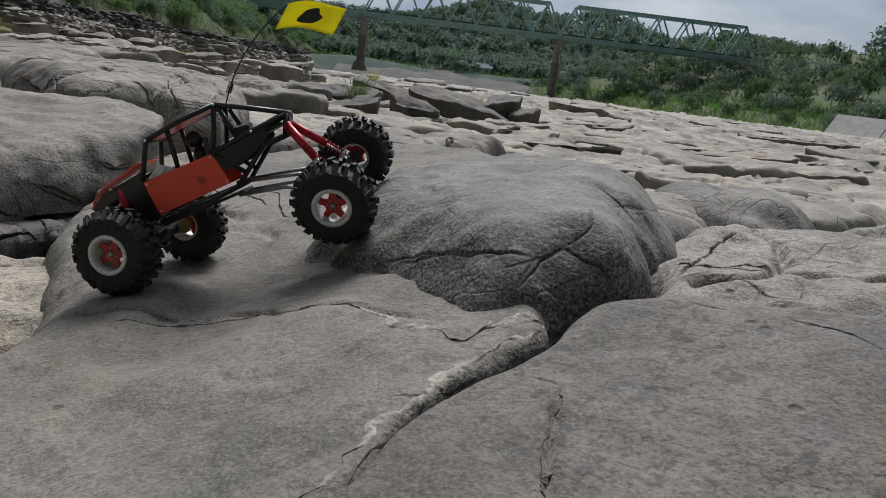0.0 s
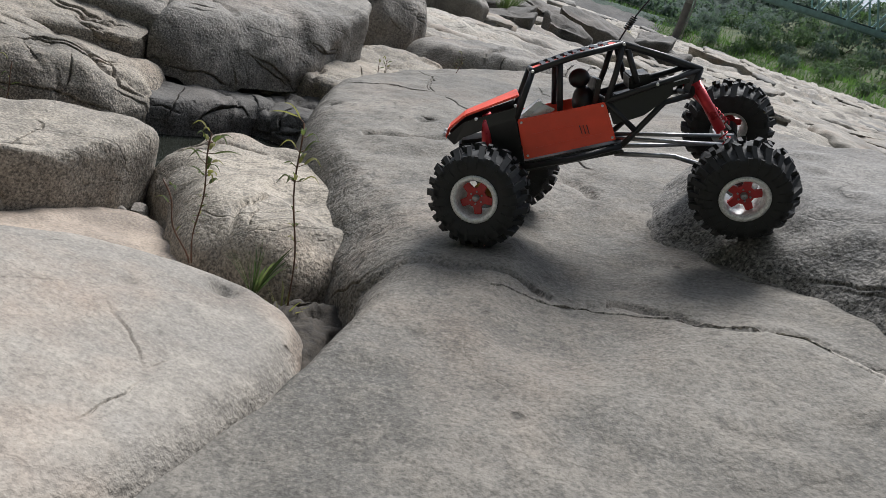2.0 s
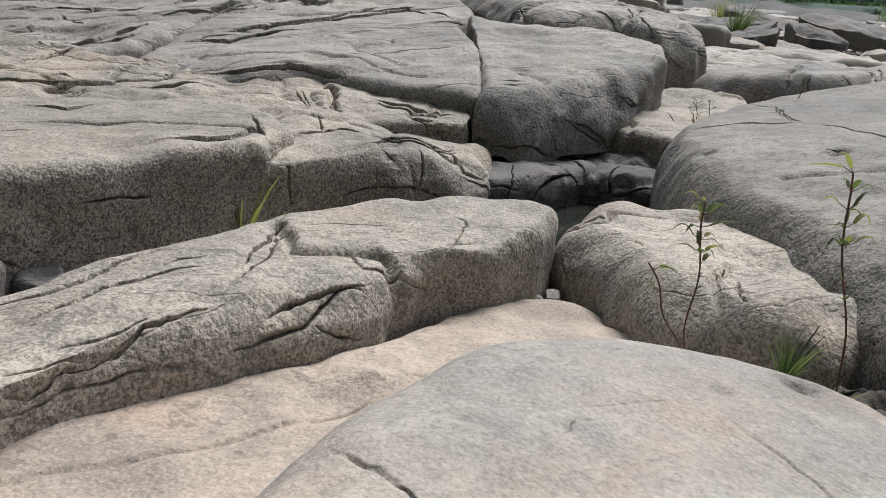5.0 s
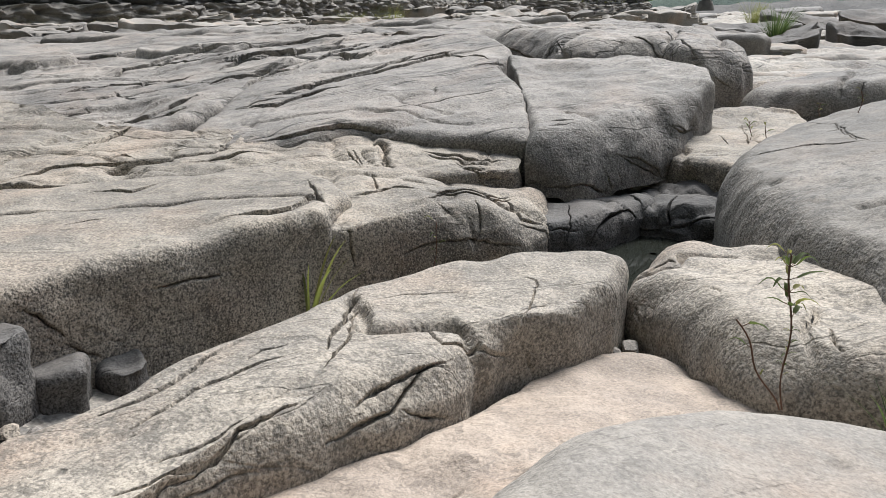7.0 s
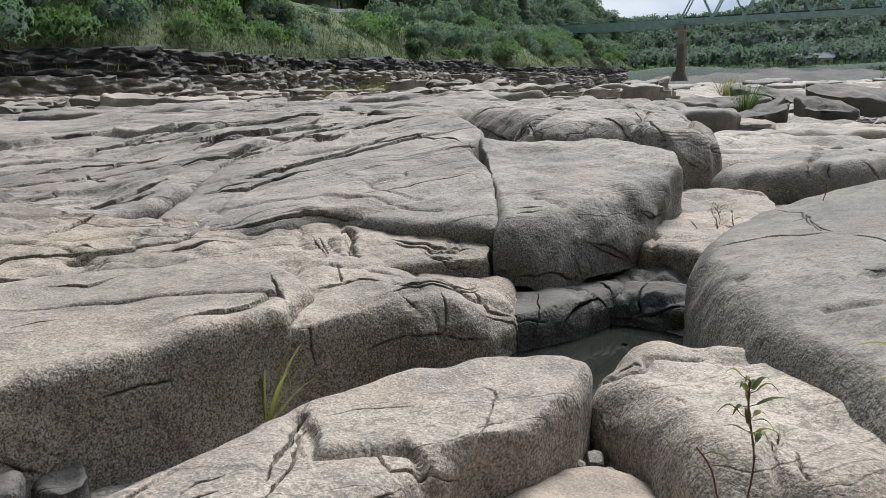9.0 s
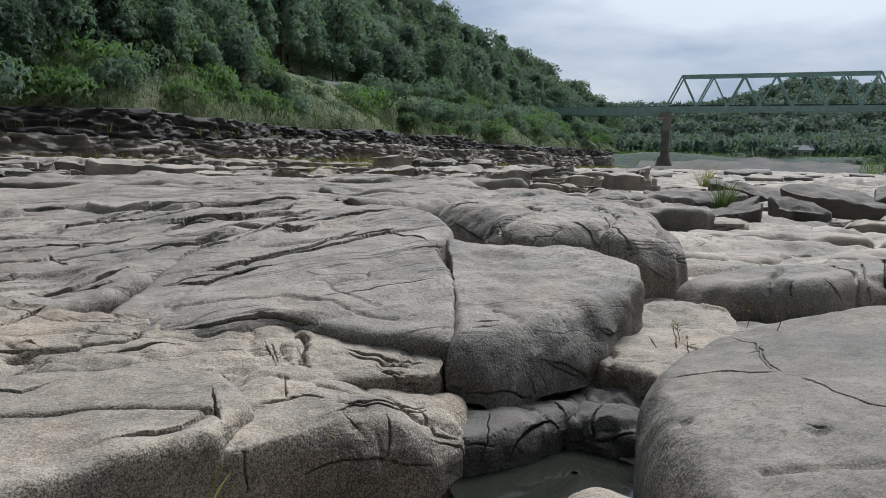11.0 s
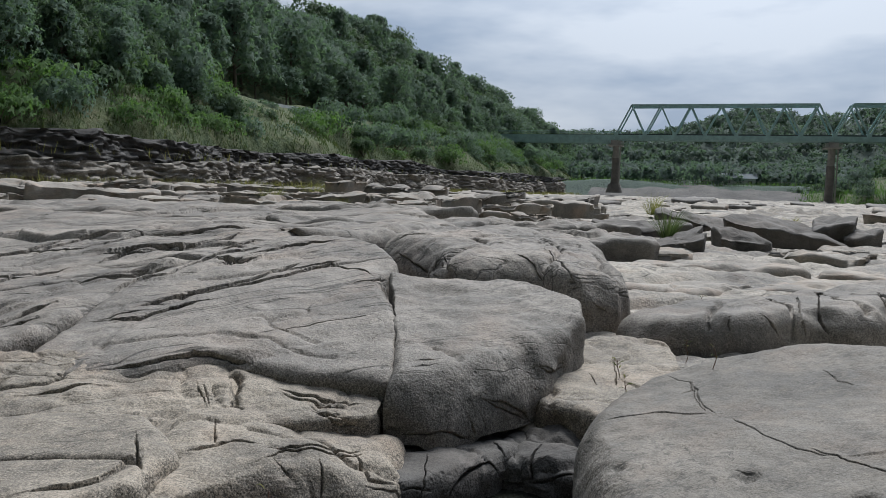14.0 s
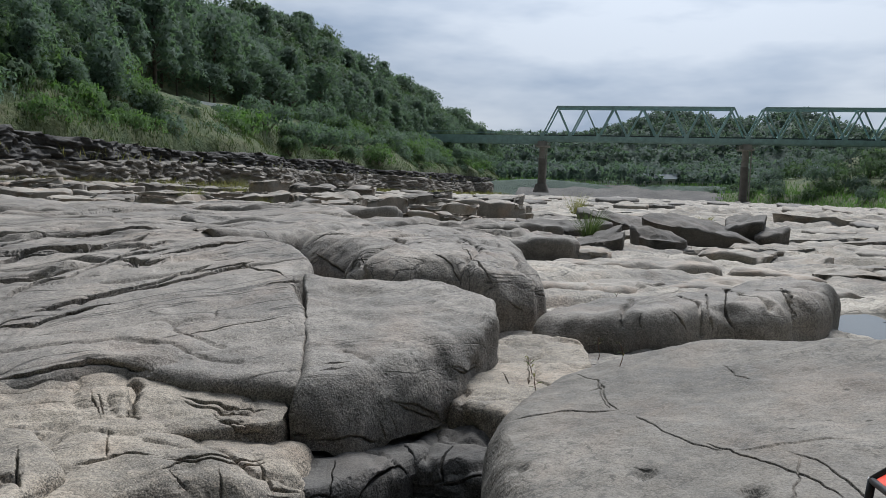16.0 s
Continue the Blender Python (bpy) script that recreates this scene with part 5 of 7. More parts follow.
def strewn(name, label, count, near, far, material, seed, left, right):
    """Layered flat stones lying along the strike of the bed, too many to count."""
    g = np.random.default_rng(seed)
    k, vs, fs, at = 14, [], [], 0
    th = np.linspace(0, 2 * math.pi, k, endpoint=False)
    for _ in range(count):
        r = near * (far / near) ** g.random()
        b = radians(g.uniform(left, right))
        cx, cy = -0.8 + r * math.sin(b), 0.3 + r * math.cos(b)
        ln = (0.2 + 0.5 * g.random()) * (0.6 + 0.05 * r) * (1 if r < 15 else 1.3)
        wd, ht = ln * g.uniform(0.3, 0.6), ln * g.uniform(0.06, 0.16)
        t = radians(40 + g.normal() * 14)
        rad = 1 + 0.18 * np.sin(th * 2 + g.random() * 6) + 0.12 * np.sin(th * 5 + g.random() * 6)
        ground = float(bed(np.array([cx]), np.array([cy]))[0])
        tilt = g.normal() * 0.08 + 0.14
        for s, h in ((0.02, 1.0), (0.55, 1.0), (0.9, 0.95), (1.0, 0.75), (0.97, 0.1), (0.85, -1.2)):
            a, w = ln / 2 * rad * s * np.cos(th), wd / 2 * rad * s * np.sin(th)
            dz = ht * h + tilt * w + 0.08 * ht * g.normal(size=k) * (s > 0.1)
            vs.append(np.stack([cx + a * math.cos(t) - w * math.sin(t), cy + a * math.sin(t) + w * math.cos(t), ground + dz - 0.45 * ht], -1))
        fs.append(grid_faces(6, k, True)[:, ::-1] + at)
        at += 6 * k
    tagged(new(name, mesh_from(name, np.concatenate(vs), np.concatenate(fs), material)), label, "stones", kind="stuff")


strewn("grey_bed_stones", "layered grey stones strewn over the river bed", 330, 9, 60, GREY, 5, -58, -12)
strewn("pale_bed_stones", "pale flat stones strewn over the river bed", 150, 9.0, 80, PALE, 6, -58, 36)
strewn("dark_bed_stones", "dark flat stones strewn over the river bed", 90, 12.0, 90, DARK, 9, -58, 34)


def water(name, label, cx, cy, rx, ry, z, material):
    th = np.linspace(0, 2 * math.pi, 48, endpoint=False)
    rim = np.stack([cx + rx * np.cos(th), cy + ry * np.sin(th), 0 * th + z], -1)
    inn = np.stack([cx + 0.01 * np.cos(th), cy + 0.01 * np.sin(th), 0 * th + z], -1)
    ob = new(name, mesh_from(name, np.concatenate([inn, rim]), grid_faces(2, 48, True)[:, ::-1], material))
    tagged(ob, label, "water", kind="structure")


wm = Mat("still_water", 0.06)
wm.color((0.02, 0.022, 0.018)).bump((wm.noise(14, 3), 0.05, 0.004))
water("water", "dark still pool between rocks", -1.22, 2.32, 0.34, 0.4, -0.36, wm.m)
water("water", "shallow bright puddle on the river bed", 0.85, 5.45, 0.62, 0.7, -0.215, wm.m)


# ---- banks and hills ----
def sheet(name, label, category, s, v, fx, fy, fz, material, flip=False):
    """A sheet over two rows of numbers; fx, fy, fz give its places."""
    S, V = np.meshgrid(s, v, indexing="ij")
    verts = np.stack([fx(S, V), fy(S, V), fz(S, V)], -1)
    f = grid_faces(len(s), len(v))
    ob = new(name, mesh_from(name, verts, f[:, ::-1] if flip else f, material))
    return tagged(ob, label, category, kind="structure")


def crest(y):
    return 24.2 - 11 * smooth(225, 420, y) + 2.0 * np.sin(y * 0.045)


def ledge_line(y, z):
    return -37 + 2.2 * fbm(y * 0.07, 0 * y + z * 0.2, 0 * y, 4, 5)


def hill_z(x, y):
    """The height of the left hillside."""
    v = -x
    z = 3.0 + 6.7 * smooth(38, 50, v) + 0 * y
    z = z + (crest(y) - 9.8) * smooth(53, 74, v)
    return z + 0.5 * fbm(x * 0.15, y * 0.15, 0 * x, 3, 6) * smooth(37.5, 41, v) - 2.2 * (1 - smooth(39.6, 41.2, v))


# lower grey tier, upper dark tier: layers of broken blocks, each set back by its own amount
def tier(name, label, z0, z1, back, material, seed, rows=24):
    """A craggy rock bank: broken bedding, set back unevenly from block to block."""
    y = np.concatenate([np.arange(-25, 110, 0.2), np.arange(110, 330, 0.5)])
    Y, V = np.meshgrid(y, np.linspace(0, 1, rows), indexing="ij")
    sag = 0.35 * fbm(Y * 0.05, 0 * Y, 0 * Y, 4, seed + 8)
    Z = z0 + (z1 - z0) * V + sag
    lean = Z * 1.6 + 0.5 * fbm(Y * 0.25, Z * 0.4, 0 * Y, 3, seed + 1)
    bedding = np.floor(lean * 2.4)
    across = np.floor(Y * (1.5 + 0.25 * np.sin(bedding * 2.1)) + 0.8 * fbm(Y * 0.5, bedding * 3.1, 0 * Y, 3, seed + 2))
    own = hash3(across.astype(np.int64), bedding.astype(np.int64), np.zeros(Y.shape, np.int64), seed)
    X = ledge_line(Y, 0 * Y) - back - 1.1 * V**1.3 - 0.34 * own - 0.2 * fbm(Y * 0.4, Z * 1.4, 0 * Y, 3, seed + 4) - 0.14 * fbm(Y * 2.6, Z * 5.0, 0 * Y, 4, seed + 6, 0.7)
    Z = Z + 0.14 * fbm(Y * 1.1, Z * 2.0, 0 * Y, 3, seed + 9) * np.sin(V * math.pi) + 0.16 * V**4 * fbm(Y * 1.6, 0 * Y, 0 * Y, 4, seed + 12)
    xs, zs = [X[:, k] for k in range(rows)], [Z[:, k] for k in range(rows)]
    for d, h in ((0.8, 0.05), (2.4, 0.1), (6.0, 0.2)):
        xs.append(ledge_line(y, 0 * y) - back - 1.5 - d)
        zs.append(z1 + h + sag[:, 0])
    verts = np.stack([np.array(xs).T, np.repeat(y[:, None], len(xs), 1), np.array(zs).T], -1)
    tagged(new(name, mesh_from(name, verts, grid_faces(len(y), len(xs)), material, False)), label, "rock ledge", kind="structure")


tier("ledge_lower", "grey stepped rock ledge along the river bank", -1.2, 1.5, 0.0, TIER, 31, 44)
tier("ledge_upper", "black weathered rock ledge under the grassy bank", 1.2, 3.25, 1.4, BLACK, 37, 34)
sheet("hillside", "steep grassy hillside with bare soil patches", "hill", np.arange(-40, 520, 2.5), np.concatenate([np.linspace(39.6, 54, 40), np.linspace(55, 160, 60)]),
      lambda S, V: -V + (ledge_line(S, 0 * S) + 37) * (1 - smooth(41, 52, V)), lambda S, V: S, lambda S, V: hill_z(-V, S), HILL)


# unseen slope added behind the camera so facing rock sides get less sky
sheet("rear_hill", "unseen slope added behind the camera to block low sky light", "hill", np.arange(-160, 240, 8.0), np.linspace(0, 90, 24),
      lambda S, V: S, lambda S, V: -42 - V, lambda S, V: -1.5 + 34 * smooth(0, 60, V) + 1.2 * fbm(S * 0.05, V * 0.05, 0 * S, 3, 44), HILL)

# the far valley side behind the bridge
def far_z(x, y):
    z = -1.4 + 3.6 * smooth(212, 222, y) + 3 * smooth(235, 290, y)
    ridge = 22 + 9 * np.exp(-(((x - 22) / 28) ** 2)) + 13 * np.exp(-(((x - 86) / 26) ** 2)) + 10 * smooth(110, 150, x) + 1.5 * np.sin(x * 0.021 + 0.8) + 1.5 * np.sin(x * 0.047)
    return z + ridge * smooth(290, 430, y) + 1.2 * fbm(x * 0.04, y * 0.04, 0 * x, 3, 7)


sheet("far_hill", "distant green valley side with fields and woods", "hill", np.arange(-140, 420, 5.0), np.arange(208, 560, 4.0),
      lambda S, V: S, lambda S, V: V, far_z, HAZED_HILL, flip=True)


BANKSTONE = stone("brown_grey_bank_stone", (0.075, 0.07, 0.064), (0.056, 0.053, 0.05), (0.038, 0.037, 0.036), 0.2, 0.1, 10, 0.5, 0.5, 0.8)
sheet("embankment", "brown-grey stone embankment below the far fields", "river bank", np.arange(-30, 130, 2.0), np.linspace(0, 1, 9),
      lambda S, V: S, lambda S, V: 207.5 + 14.5 * V + 0.4 * fbm(S * 0.3, V * 3, 0 * S, 3, 61), lambda S, V: -1.5 + 3.6 * V + 0.25 * fbm(S * 0.25, V * 4, 0 * S, 3, 62), BANKSTONE, flip=True)


# the right bank: along a line from near the bridge towards the viewer
def right_at(s):
    """A place on the right bank's foot, s metres from the bridge end."""
    return 26 + 0.42 * s + 3 * np.sin(s * 0.05), 205 - 1.05 * s


def right_z(s, v):
    return -1.6 + 2.6 * smooth(0, 7, v) + 4.5 * smooth(10, 30, v) + 14 * smooth(28, 80, v) + 0.3 * fbm(s * 0.1, v * 0.1, 0 * s, 3, 4)


sheet("right_bank", "low green river bank with bushes", "river bank", np.arange(-20, 210, 3.0), np.linspace(0, 130, 50),
      lambda S, V: right_at(S)[0] + 0.93 * V, lambda S, V: right_at(S)[1] + 0.37 * V, right_z, HILL, flip=True)

# ---- trees and bushes ----
rng = np.random.default_rng(7)


def leaves(centres, radii, count, size, seed, droop=0.0):
    """Leaf clumps spread over the skins of lobes: arrays of verts and quads."""
    g = np.random.default_rng(seed)
    which = g.integers(0, len(centres), count)
    d = g.normal(size=(count, 3))
    d /= np.linalg.norm(d, axis=1)[:, None]
    d[:, 2] = np.where(d[:, 2] < -0.45, -d[:, 2], d[:, 2])
    p = np.array(centres)[which] + d * np.array(radii)[which] * (0.72 + 0.4 * g.random(count))[:, None]
    nrm = d + g.normal(size=(count, 3)) * 0.55
    nrm /= np.linalg.norm(nrm, axis=1)[:, None]
    a = np.cross(nrm, g.normal(size=(count, 3)))
    a /= np.linalg.norm(a, axis=1)[:, None]
    b = np.cross(nrm, a)
    w = (size * (0.55 + 0.9 * g.random(count)))[:, None]
    fan = []
    for k in range(3):
        t = 2.094 * k + 0.5 * g.random(count)[:, None]
        way = a * np.cos(t) + b * np.sin(t)
        side_ = -a * np.sin(t) + b * np.cos(t)
        reach = w * (0.7 + 0.6 * g.random(count)[:, None])
        end = p + way * reach - nrm * w * 0.25 - np.array([0, 0, 1]) * droop * w
        fan.append(np.stack([p - way * reach * 0.1 + side_ * w * 0.34, end, p - way * reach * 0.1 - side_ * w * 0.34], 1))
    quad = np.concatenate(fan)
    d, nrm, count = np.tile(d, (3, 1)), np.tile(nrm, (3, 1)), count * 3
    soft = d * 0.4 + nrm * 0.35 + np.array([0, 0, 0.6])
    soft /= np.linalg.norm(soft, axis=1)[:, None]
    geo = np.cross(quad[:, 1] - quad[:, 0], quad[:, 2] - quad[:, 0])
    away_ = (geo * soft).sum(1) < 0
    quad[away_] = quad[away_][:, ::-1]
    return quad.reshape(-1, 3), np.arange(count * 3).reshape(-1, 3), np.repeat(soft, 3, 0)


def leaf_mesh(name, data, material):
    """A mesh of leaves that is shaded as the round mass it forms."""
    me = mesh_from(name, data[0], data[1], material)
    me.normals_split_custom_set_from_vertices([tuple(n) for n in data[2]])
    return me


def limb(verts, faces, a, b, ra, rb, n=7):
    """Adds a tapered limb from a to b."""
    a, b = Vector(a), Vector(b)
    q = (b - a).to_track_quat("Z", "Y")
    at = len(verts)
    for p, r in ((a, ra), ((a + b) / 2 + Vector((0.02, 0.01, 0)) * (b - a).length, (ra + rb) / 2), (b, rb)):
        for k in range(n):
            t = 2 * math.pi * k / n
            verts.append(tuple(p + q @ Vector((r * math.cos(t), r * math.sin(t), 0))))
    for i in range(2):
        for k in range(n):
            faces.append((at + i * n + k, at + i * n + (k + 1) % n, at + (i + 1) * n + (k + 1) % n, at + (i + 1) * n + k))


def make_tree(label, height, spread, lobes, count, leaf, material, seed, conical=False):
    """A tree: tapered trunk with limbs, and a crown of leaf clumps in lobes."""
    g = np.random.default_rng(seed)
    root = tagged(new("tree"), label, "tree", "trees on the hillside")
    v, f = [], []
    limb(v, f, (0, 0, -1.0), (0.1, 0.1, height * 0.55), height * 0.022, height * 0.013)
    limb(v, f, (0.1, 0.1, height * 0.55), (0, 0, height * 0.92), height * 0.013, height * 0.004)
    cs, rs = [], []
    for k in range(lobes):
        t = 2.4 * k + g.random()
        h = height * (0.32 + 0.62 * (k + 0.5) / lobes)
        w = spread * (0.62 * (1 - (h / height - 0.3) * (1.25 if conical else 0.75)))
        c = (w * math.cos(t), w * math.sin(t), h)
        cs.append(c)
        rs.append(np.array([1, 1, 0.75]) * spread * (0.36 + 0.22 * g.random()) * (0.75 if conical else 1))
        limb(v, f, (0, 0, h * 0.8), c, height * 0.008, height * 0.003, 5)
    cs.append((0, 0, height * 0.9))
    rs.append(np.array([1, 1, 1.1]) * spread * 0.3)
    mesh_part("trunk", mesh_from("trunk", v, f, BARK), root)
    mesh_part("crown", leaf_mesh("crown", leaves(cs, rs, count, leaf, seed), material), root)
    return root


def make_bush(label, r, h, count, leaf, material, seed, category="bush", group="vines and bushes on the bank"):
    g = np.random.default_rng(seed)
    root = tagged(new("bush"), label, category, group)
    cs, rs, v, f = [], [], [], []
    for k in range(6):
        t = 1.05 * k + g.random()
        c = (r * 0.5 * math.cos(t), r * 0.5 * math.sin(t), h * (0.25 + 0.35 * g.random()))
        cs.append(c)
        rs.append(np.array([r * 0.55, r * 0.55, h * 0.5]) * (0.7 + 0.5 * g.random()))
        limb(v, f, (0, 0, -0.5), c, 0.06, 0.02, 5)
    mesh_part("branchwork", mesh_from("branchwork", v, f, BARK), root)
    mesh_part("foliage", leaf_mesh("foliage", leaves(cs, rs, count, leaf, seed, 0.4), material), root)
    return root


def spread_out(kinds, places):
    """The first of each kind stands at its first place, copies at the others."""
    used = set()
    g = np.random.default_rng(11)
    for i, (x, y, z, s) in enumerate(places):
        k = int(g.integers(0, len(kinds)))
        m = Matrix.Translation((x, y, z)) @ Matrix.Rotation(float(g.random() * 6.28), 4, "Z")
        sc = s * float(0.68 + 0.62 * g.random())
        if k in used:
            ob = copy_thing(kinds[k], m)
        else:
            ob = kinds[k]
            ob.matrix_basis = m
            used.add(k)
        ob.scale = (sc, sc, sc * float(0.9 + 0.25 * g.random()))


woods = [make_tree("dark green broadleaf tree on the hillside", 9, 4.8, 17, 1900, 0.36, LEAF_DARK, 1),
         make_tree("tall dark green tree with an uneven crown", 10, 4.4, 19, 1900, 0.35, LEAF_DARK, 2),
         make_tree("leafy green tree on the hillside", 8, 4.9, 17, 1900, 0.36, LEAF, 3),
         make_tree("dense dark green pine on the hill crest", 11, 3.8, 20, 1900, 0.34, LEAF_DARK, 4, True)]
places = []
for row, v in enumerate([55, 59.5, 64, 68.5, 73]):
    y = 26.0 + 2.3 * row
    while y < 330:
        x = -v + rng.uniform(-1.8, 1.8)
        places.append((x, y, float(hill_z(np.array([x]), np.array([y]))[0]) - 0.4, 1.0 if row else 0.9))
        y += rng.uniform(4.0, 6.0) * (1 + y / 420)
for v, first in ((44.0, 22.0), (47.0, 24.0), (50.5, 27.0)):
    y = first
    while y < 62:
        x = -v + rng.uniform(-1.2, 1.2)
        places.append((x, y, float(hill_z(np.array([x]), np.array([y]))[0]) - 0.6, 0.5 if v < 45 else 0.66))
        y += rng.uniform(3.6, 5.2)
spread_out(woods, places)
vines = [make_bush("vine-covered green bush on the grassy bank", 3.2, 2.2, 560, 0.27, LEAF_VINE, 21), make_bush("leafy green shrub on the grassy bank", 2.4, 2.8, 560, 0.27, LEAF, 22),
         make_bush("dark green thicket on the grassy bank", 3.0, 3.0, 560, 0.28, LEAF_DARK, 23),
         make_bush("dark tangle of vines on the grassy bank", 2.6, 3.4, 560, 0.26, LEAF_DARK, 24)]
places = []
for v in (41.0, 42.2, 43.6, 45.6, 47.6, 49.4, 52.0):
    y = 20.0
    while y < 270:
        x = -v + rng.uniform(-0.9, 0.9)
        keep = 0.97 if v > 43 else 0.95 if y < 62 else 0.7
        if rng.random() < keep and not (v > 46.5 and 66 < y < 104):
            places.append((x, y, float(hill_z(np.array([x]), np.array([y]))[0]) - 0.3, (0.8 if y < 62 else 0.55) if v < 42 else 0.85 if v < 43 else 0.5 if v > 44.5 and 66 < y < 104 else 1.0))
        y += rng.uniform(3.2, 5.2) * (1 + y / 170)
spread_out(vines, places)
right_bushes = [make_bush("green riverside bush on the far bank", 3.2, 3.6, 600, 0.32, LEAF, 25, group="bushes on the far banks"), make_bush("dark riverside thicket on the far bank", 3.6, 4.6, 600, 0.34, LEAF_HAZED, 26, group="bushes on the far banks")]
places = []
for v in (4, 9, 15, 22, 30, 40, 50, 60):
    s = -12.0
    while s < 150:
        bx, by = right_at(np.array([s]))
        places.append((float(bx[0]) + 0.93 * v, float(by[0]) + 0.37 * v, float(right_z(np.array([s]), np.array([float(v)]))[0]) - 0.4, 0.6 + 0.022 * v))
        s += rng.uniform(8, 15)
spread_out(right_bushes, places)

# the woods of the far valley side, too many to count
cs, rs = [], []
for _ in range(2100):
    x, y = rng.uniform(-90, 230), rng.uniform(226, 440)
    if fbm(np.array([x * 0.02]), np.array([y * 0.03]), np.array([0.0]), 3, 15)[0] < -0.45 and 240 < y < 330:
        continue
    h = rng.uniform(3, 6) if y < 300 else rng.uniform(4, 7)
    cs.append((x, y, float(far_z(np.array([x]), np.array([y]))[0]) + h * 0.45))
    rs.append(np.array([h * 0.55, h * 0.55, h * 0.6]))
tagged(new("far_woods", leaf_mesh("far_woods", leaves(cs, rs, 100000, 1.0, 31), LEAF_HAZED)), "distant dark green woods on the valley side", "woods", kind="stuff")


# ---- the bridge ----
TEAL = plain("faded_teal_paint", (0.33, 0.5, 0.49), 0.55, 0.0, 0.25, 0.8)
# deck steel made near-black: the shade under the trusses is in its colour
TEAL_SHADED = plain("shaded_steel_floor", (0.05, 0.07, 0.068), 0.7, 0.0, 0.3, 0.6)
CONCRETE = plain("stained_concrete", (0.34, 0.33, 0.31), 0.9, 0.0, 0.3, 0.7, 0.03)
PIERDARK = plain("dark_stained_concrete", (0.19, 0.18, 0.17), 0.9, 0.0, 0.35, 0.7, 0.03)


def box(bm, a, b):
    x0, y0, z0 = a
    x1, y1, z1 = b
    made = bmesh.ops.create_cube(bm, size=1, matrix=Matrix.LocRotScale(((x0 + x1) / 2, (y0 + y1) / 2, (z0 + z1) / 2), None, (abs(x1 - x0), abs(y1 - y0), abs(z1 - z0))))
    return made["verts"]


def bar(bm, a, b, w, d):
    """A square bar from a to b."""
    a, b = Vector(a), Vector(b)
    q = (b - a).to_track_quat("Z", "Y")
    bmesh.ops.create_cube(bm, size=1, matrix=Matrix.LocRotScale((a + b) / 2, q, (w, d, (b - a).length)))


def truss(x0):
    """One span: two trusses with chords and diagonals, joined by floor and wind bracing."""
    root = tagged(new("truss_bridge_span"), "teal painted steel truss bridge span over the river", "bridge", "bridge spans")
    root.location = (x0, 198.2, 14.2)
    L, H, W, n = 50.0, 7.4, 5.2, 6
    p = L / 7.0
    for y in (-W / 2, W / 2):
        bm = bmesh.new()
        bar(bm, (p / 2, y, H), (L - p / 2, y, H), 0.55, 0.5)
        part("top_chord", bm, TEAL, root)
        bm = bmesh.new()
        box(bm, (0, y - 0.3, -1.2), (L, y + 0.3, 0.0))
        part("girder", bm, TEAL, root)
        for k in range(7):
            for a, b in (((k * p, y, 0), (k * p + p / 2, y, H)), ((k * p + p / 2, y, H), (k * p + p, y, 0))):
                bm = bmesh.new()
                bar(bm, a, b, 0.34, 0.36)
                part("diagonal", bm, TEAL, root)
        for k in range(8):
            bm = bmesh.new()
            box(bm, (k * p - 0.5, y - 0.36, -0.5), (k * p + 0.5, y + 0.36, 0.7))
            part("gusset_plate", bm, TEAL, root)
    for k in range(7):
        bm = bmesh.new()
        bar(bm, (k * p + p / 2, -W / 2, H), (k * p + p / 2, W / 2, H), 0.3, 0.3)
        part("cross_strut", bm, TEAL, root)
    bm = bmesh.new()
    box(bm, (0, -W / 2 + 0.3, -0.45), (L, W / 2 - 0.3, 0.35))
    part("deck", bm, TEAL_SHADED, root, "bridge deck coloured dark for its shade")
    return root


span = truss(-21.75)
copy_thing(span, Matrix.Translation((28.3, 198.2, 14.2)))
girder = tagged(new("girder_bridge_span"), "teal steel plate girder approach span", "bridge", "bridge spans")
girder.location = (-60, 198.2, 14.2)
for y in (-2.3, 2.3):
    bm = bmesh.new()
    box(bm, (0, y - 0.2, -2.0), (38, y + 0.2, 0.0))
    part("girder", bm, TEAL, girder)
    bm = bmesh.new()
    bar(bm, (0, y, 0.95), (38, y, 0.95), 0.08, 0.08)
    part("rail", bm, TEAL, girder)
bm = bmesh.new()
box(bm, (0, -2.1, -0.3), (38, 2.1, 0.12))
part("deck", bm, TEAL_SHADED, girder, "bridge deck coloured dark for its shade")


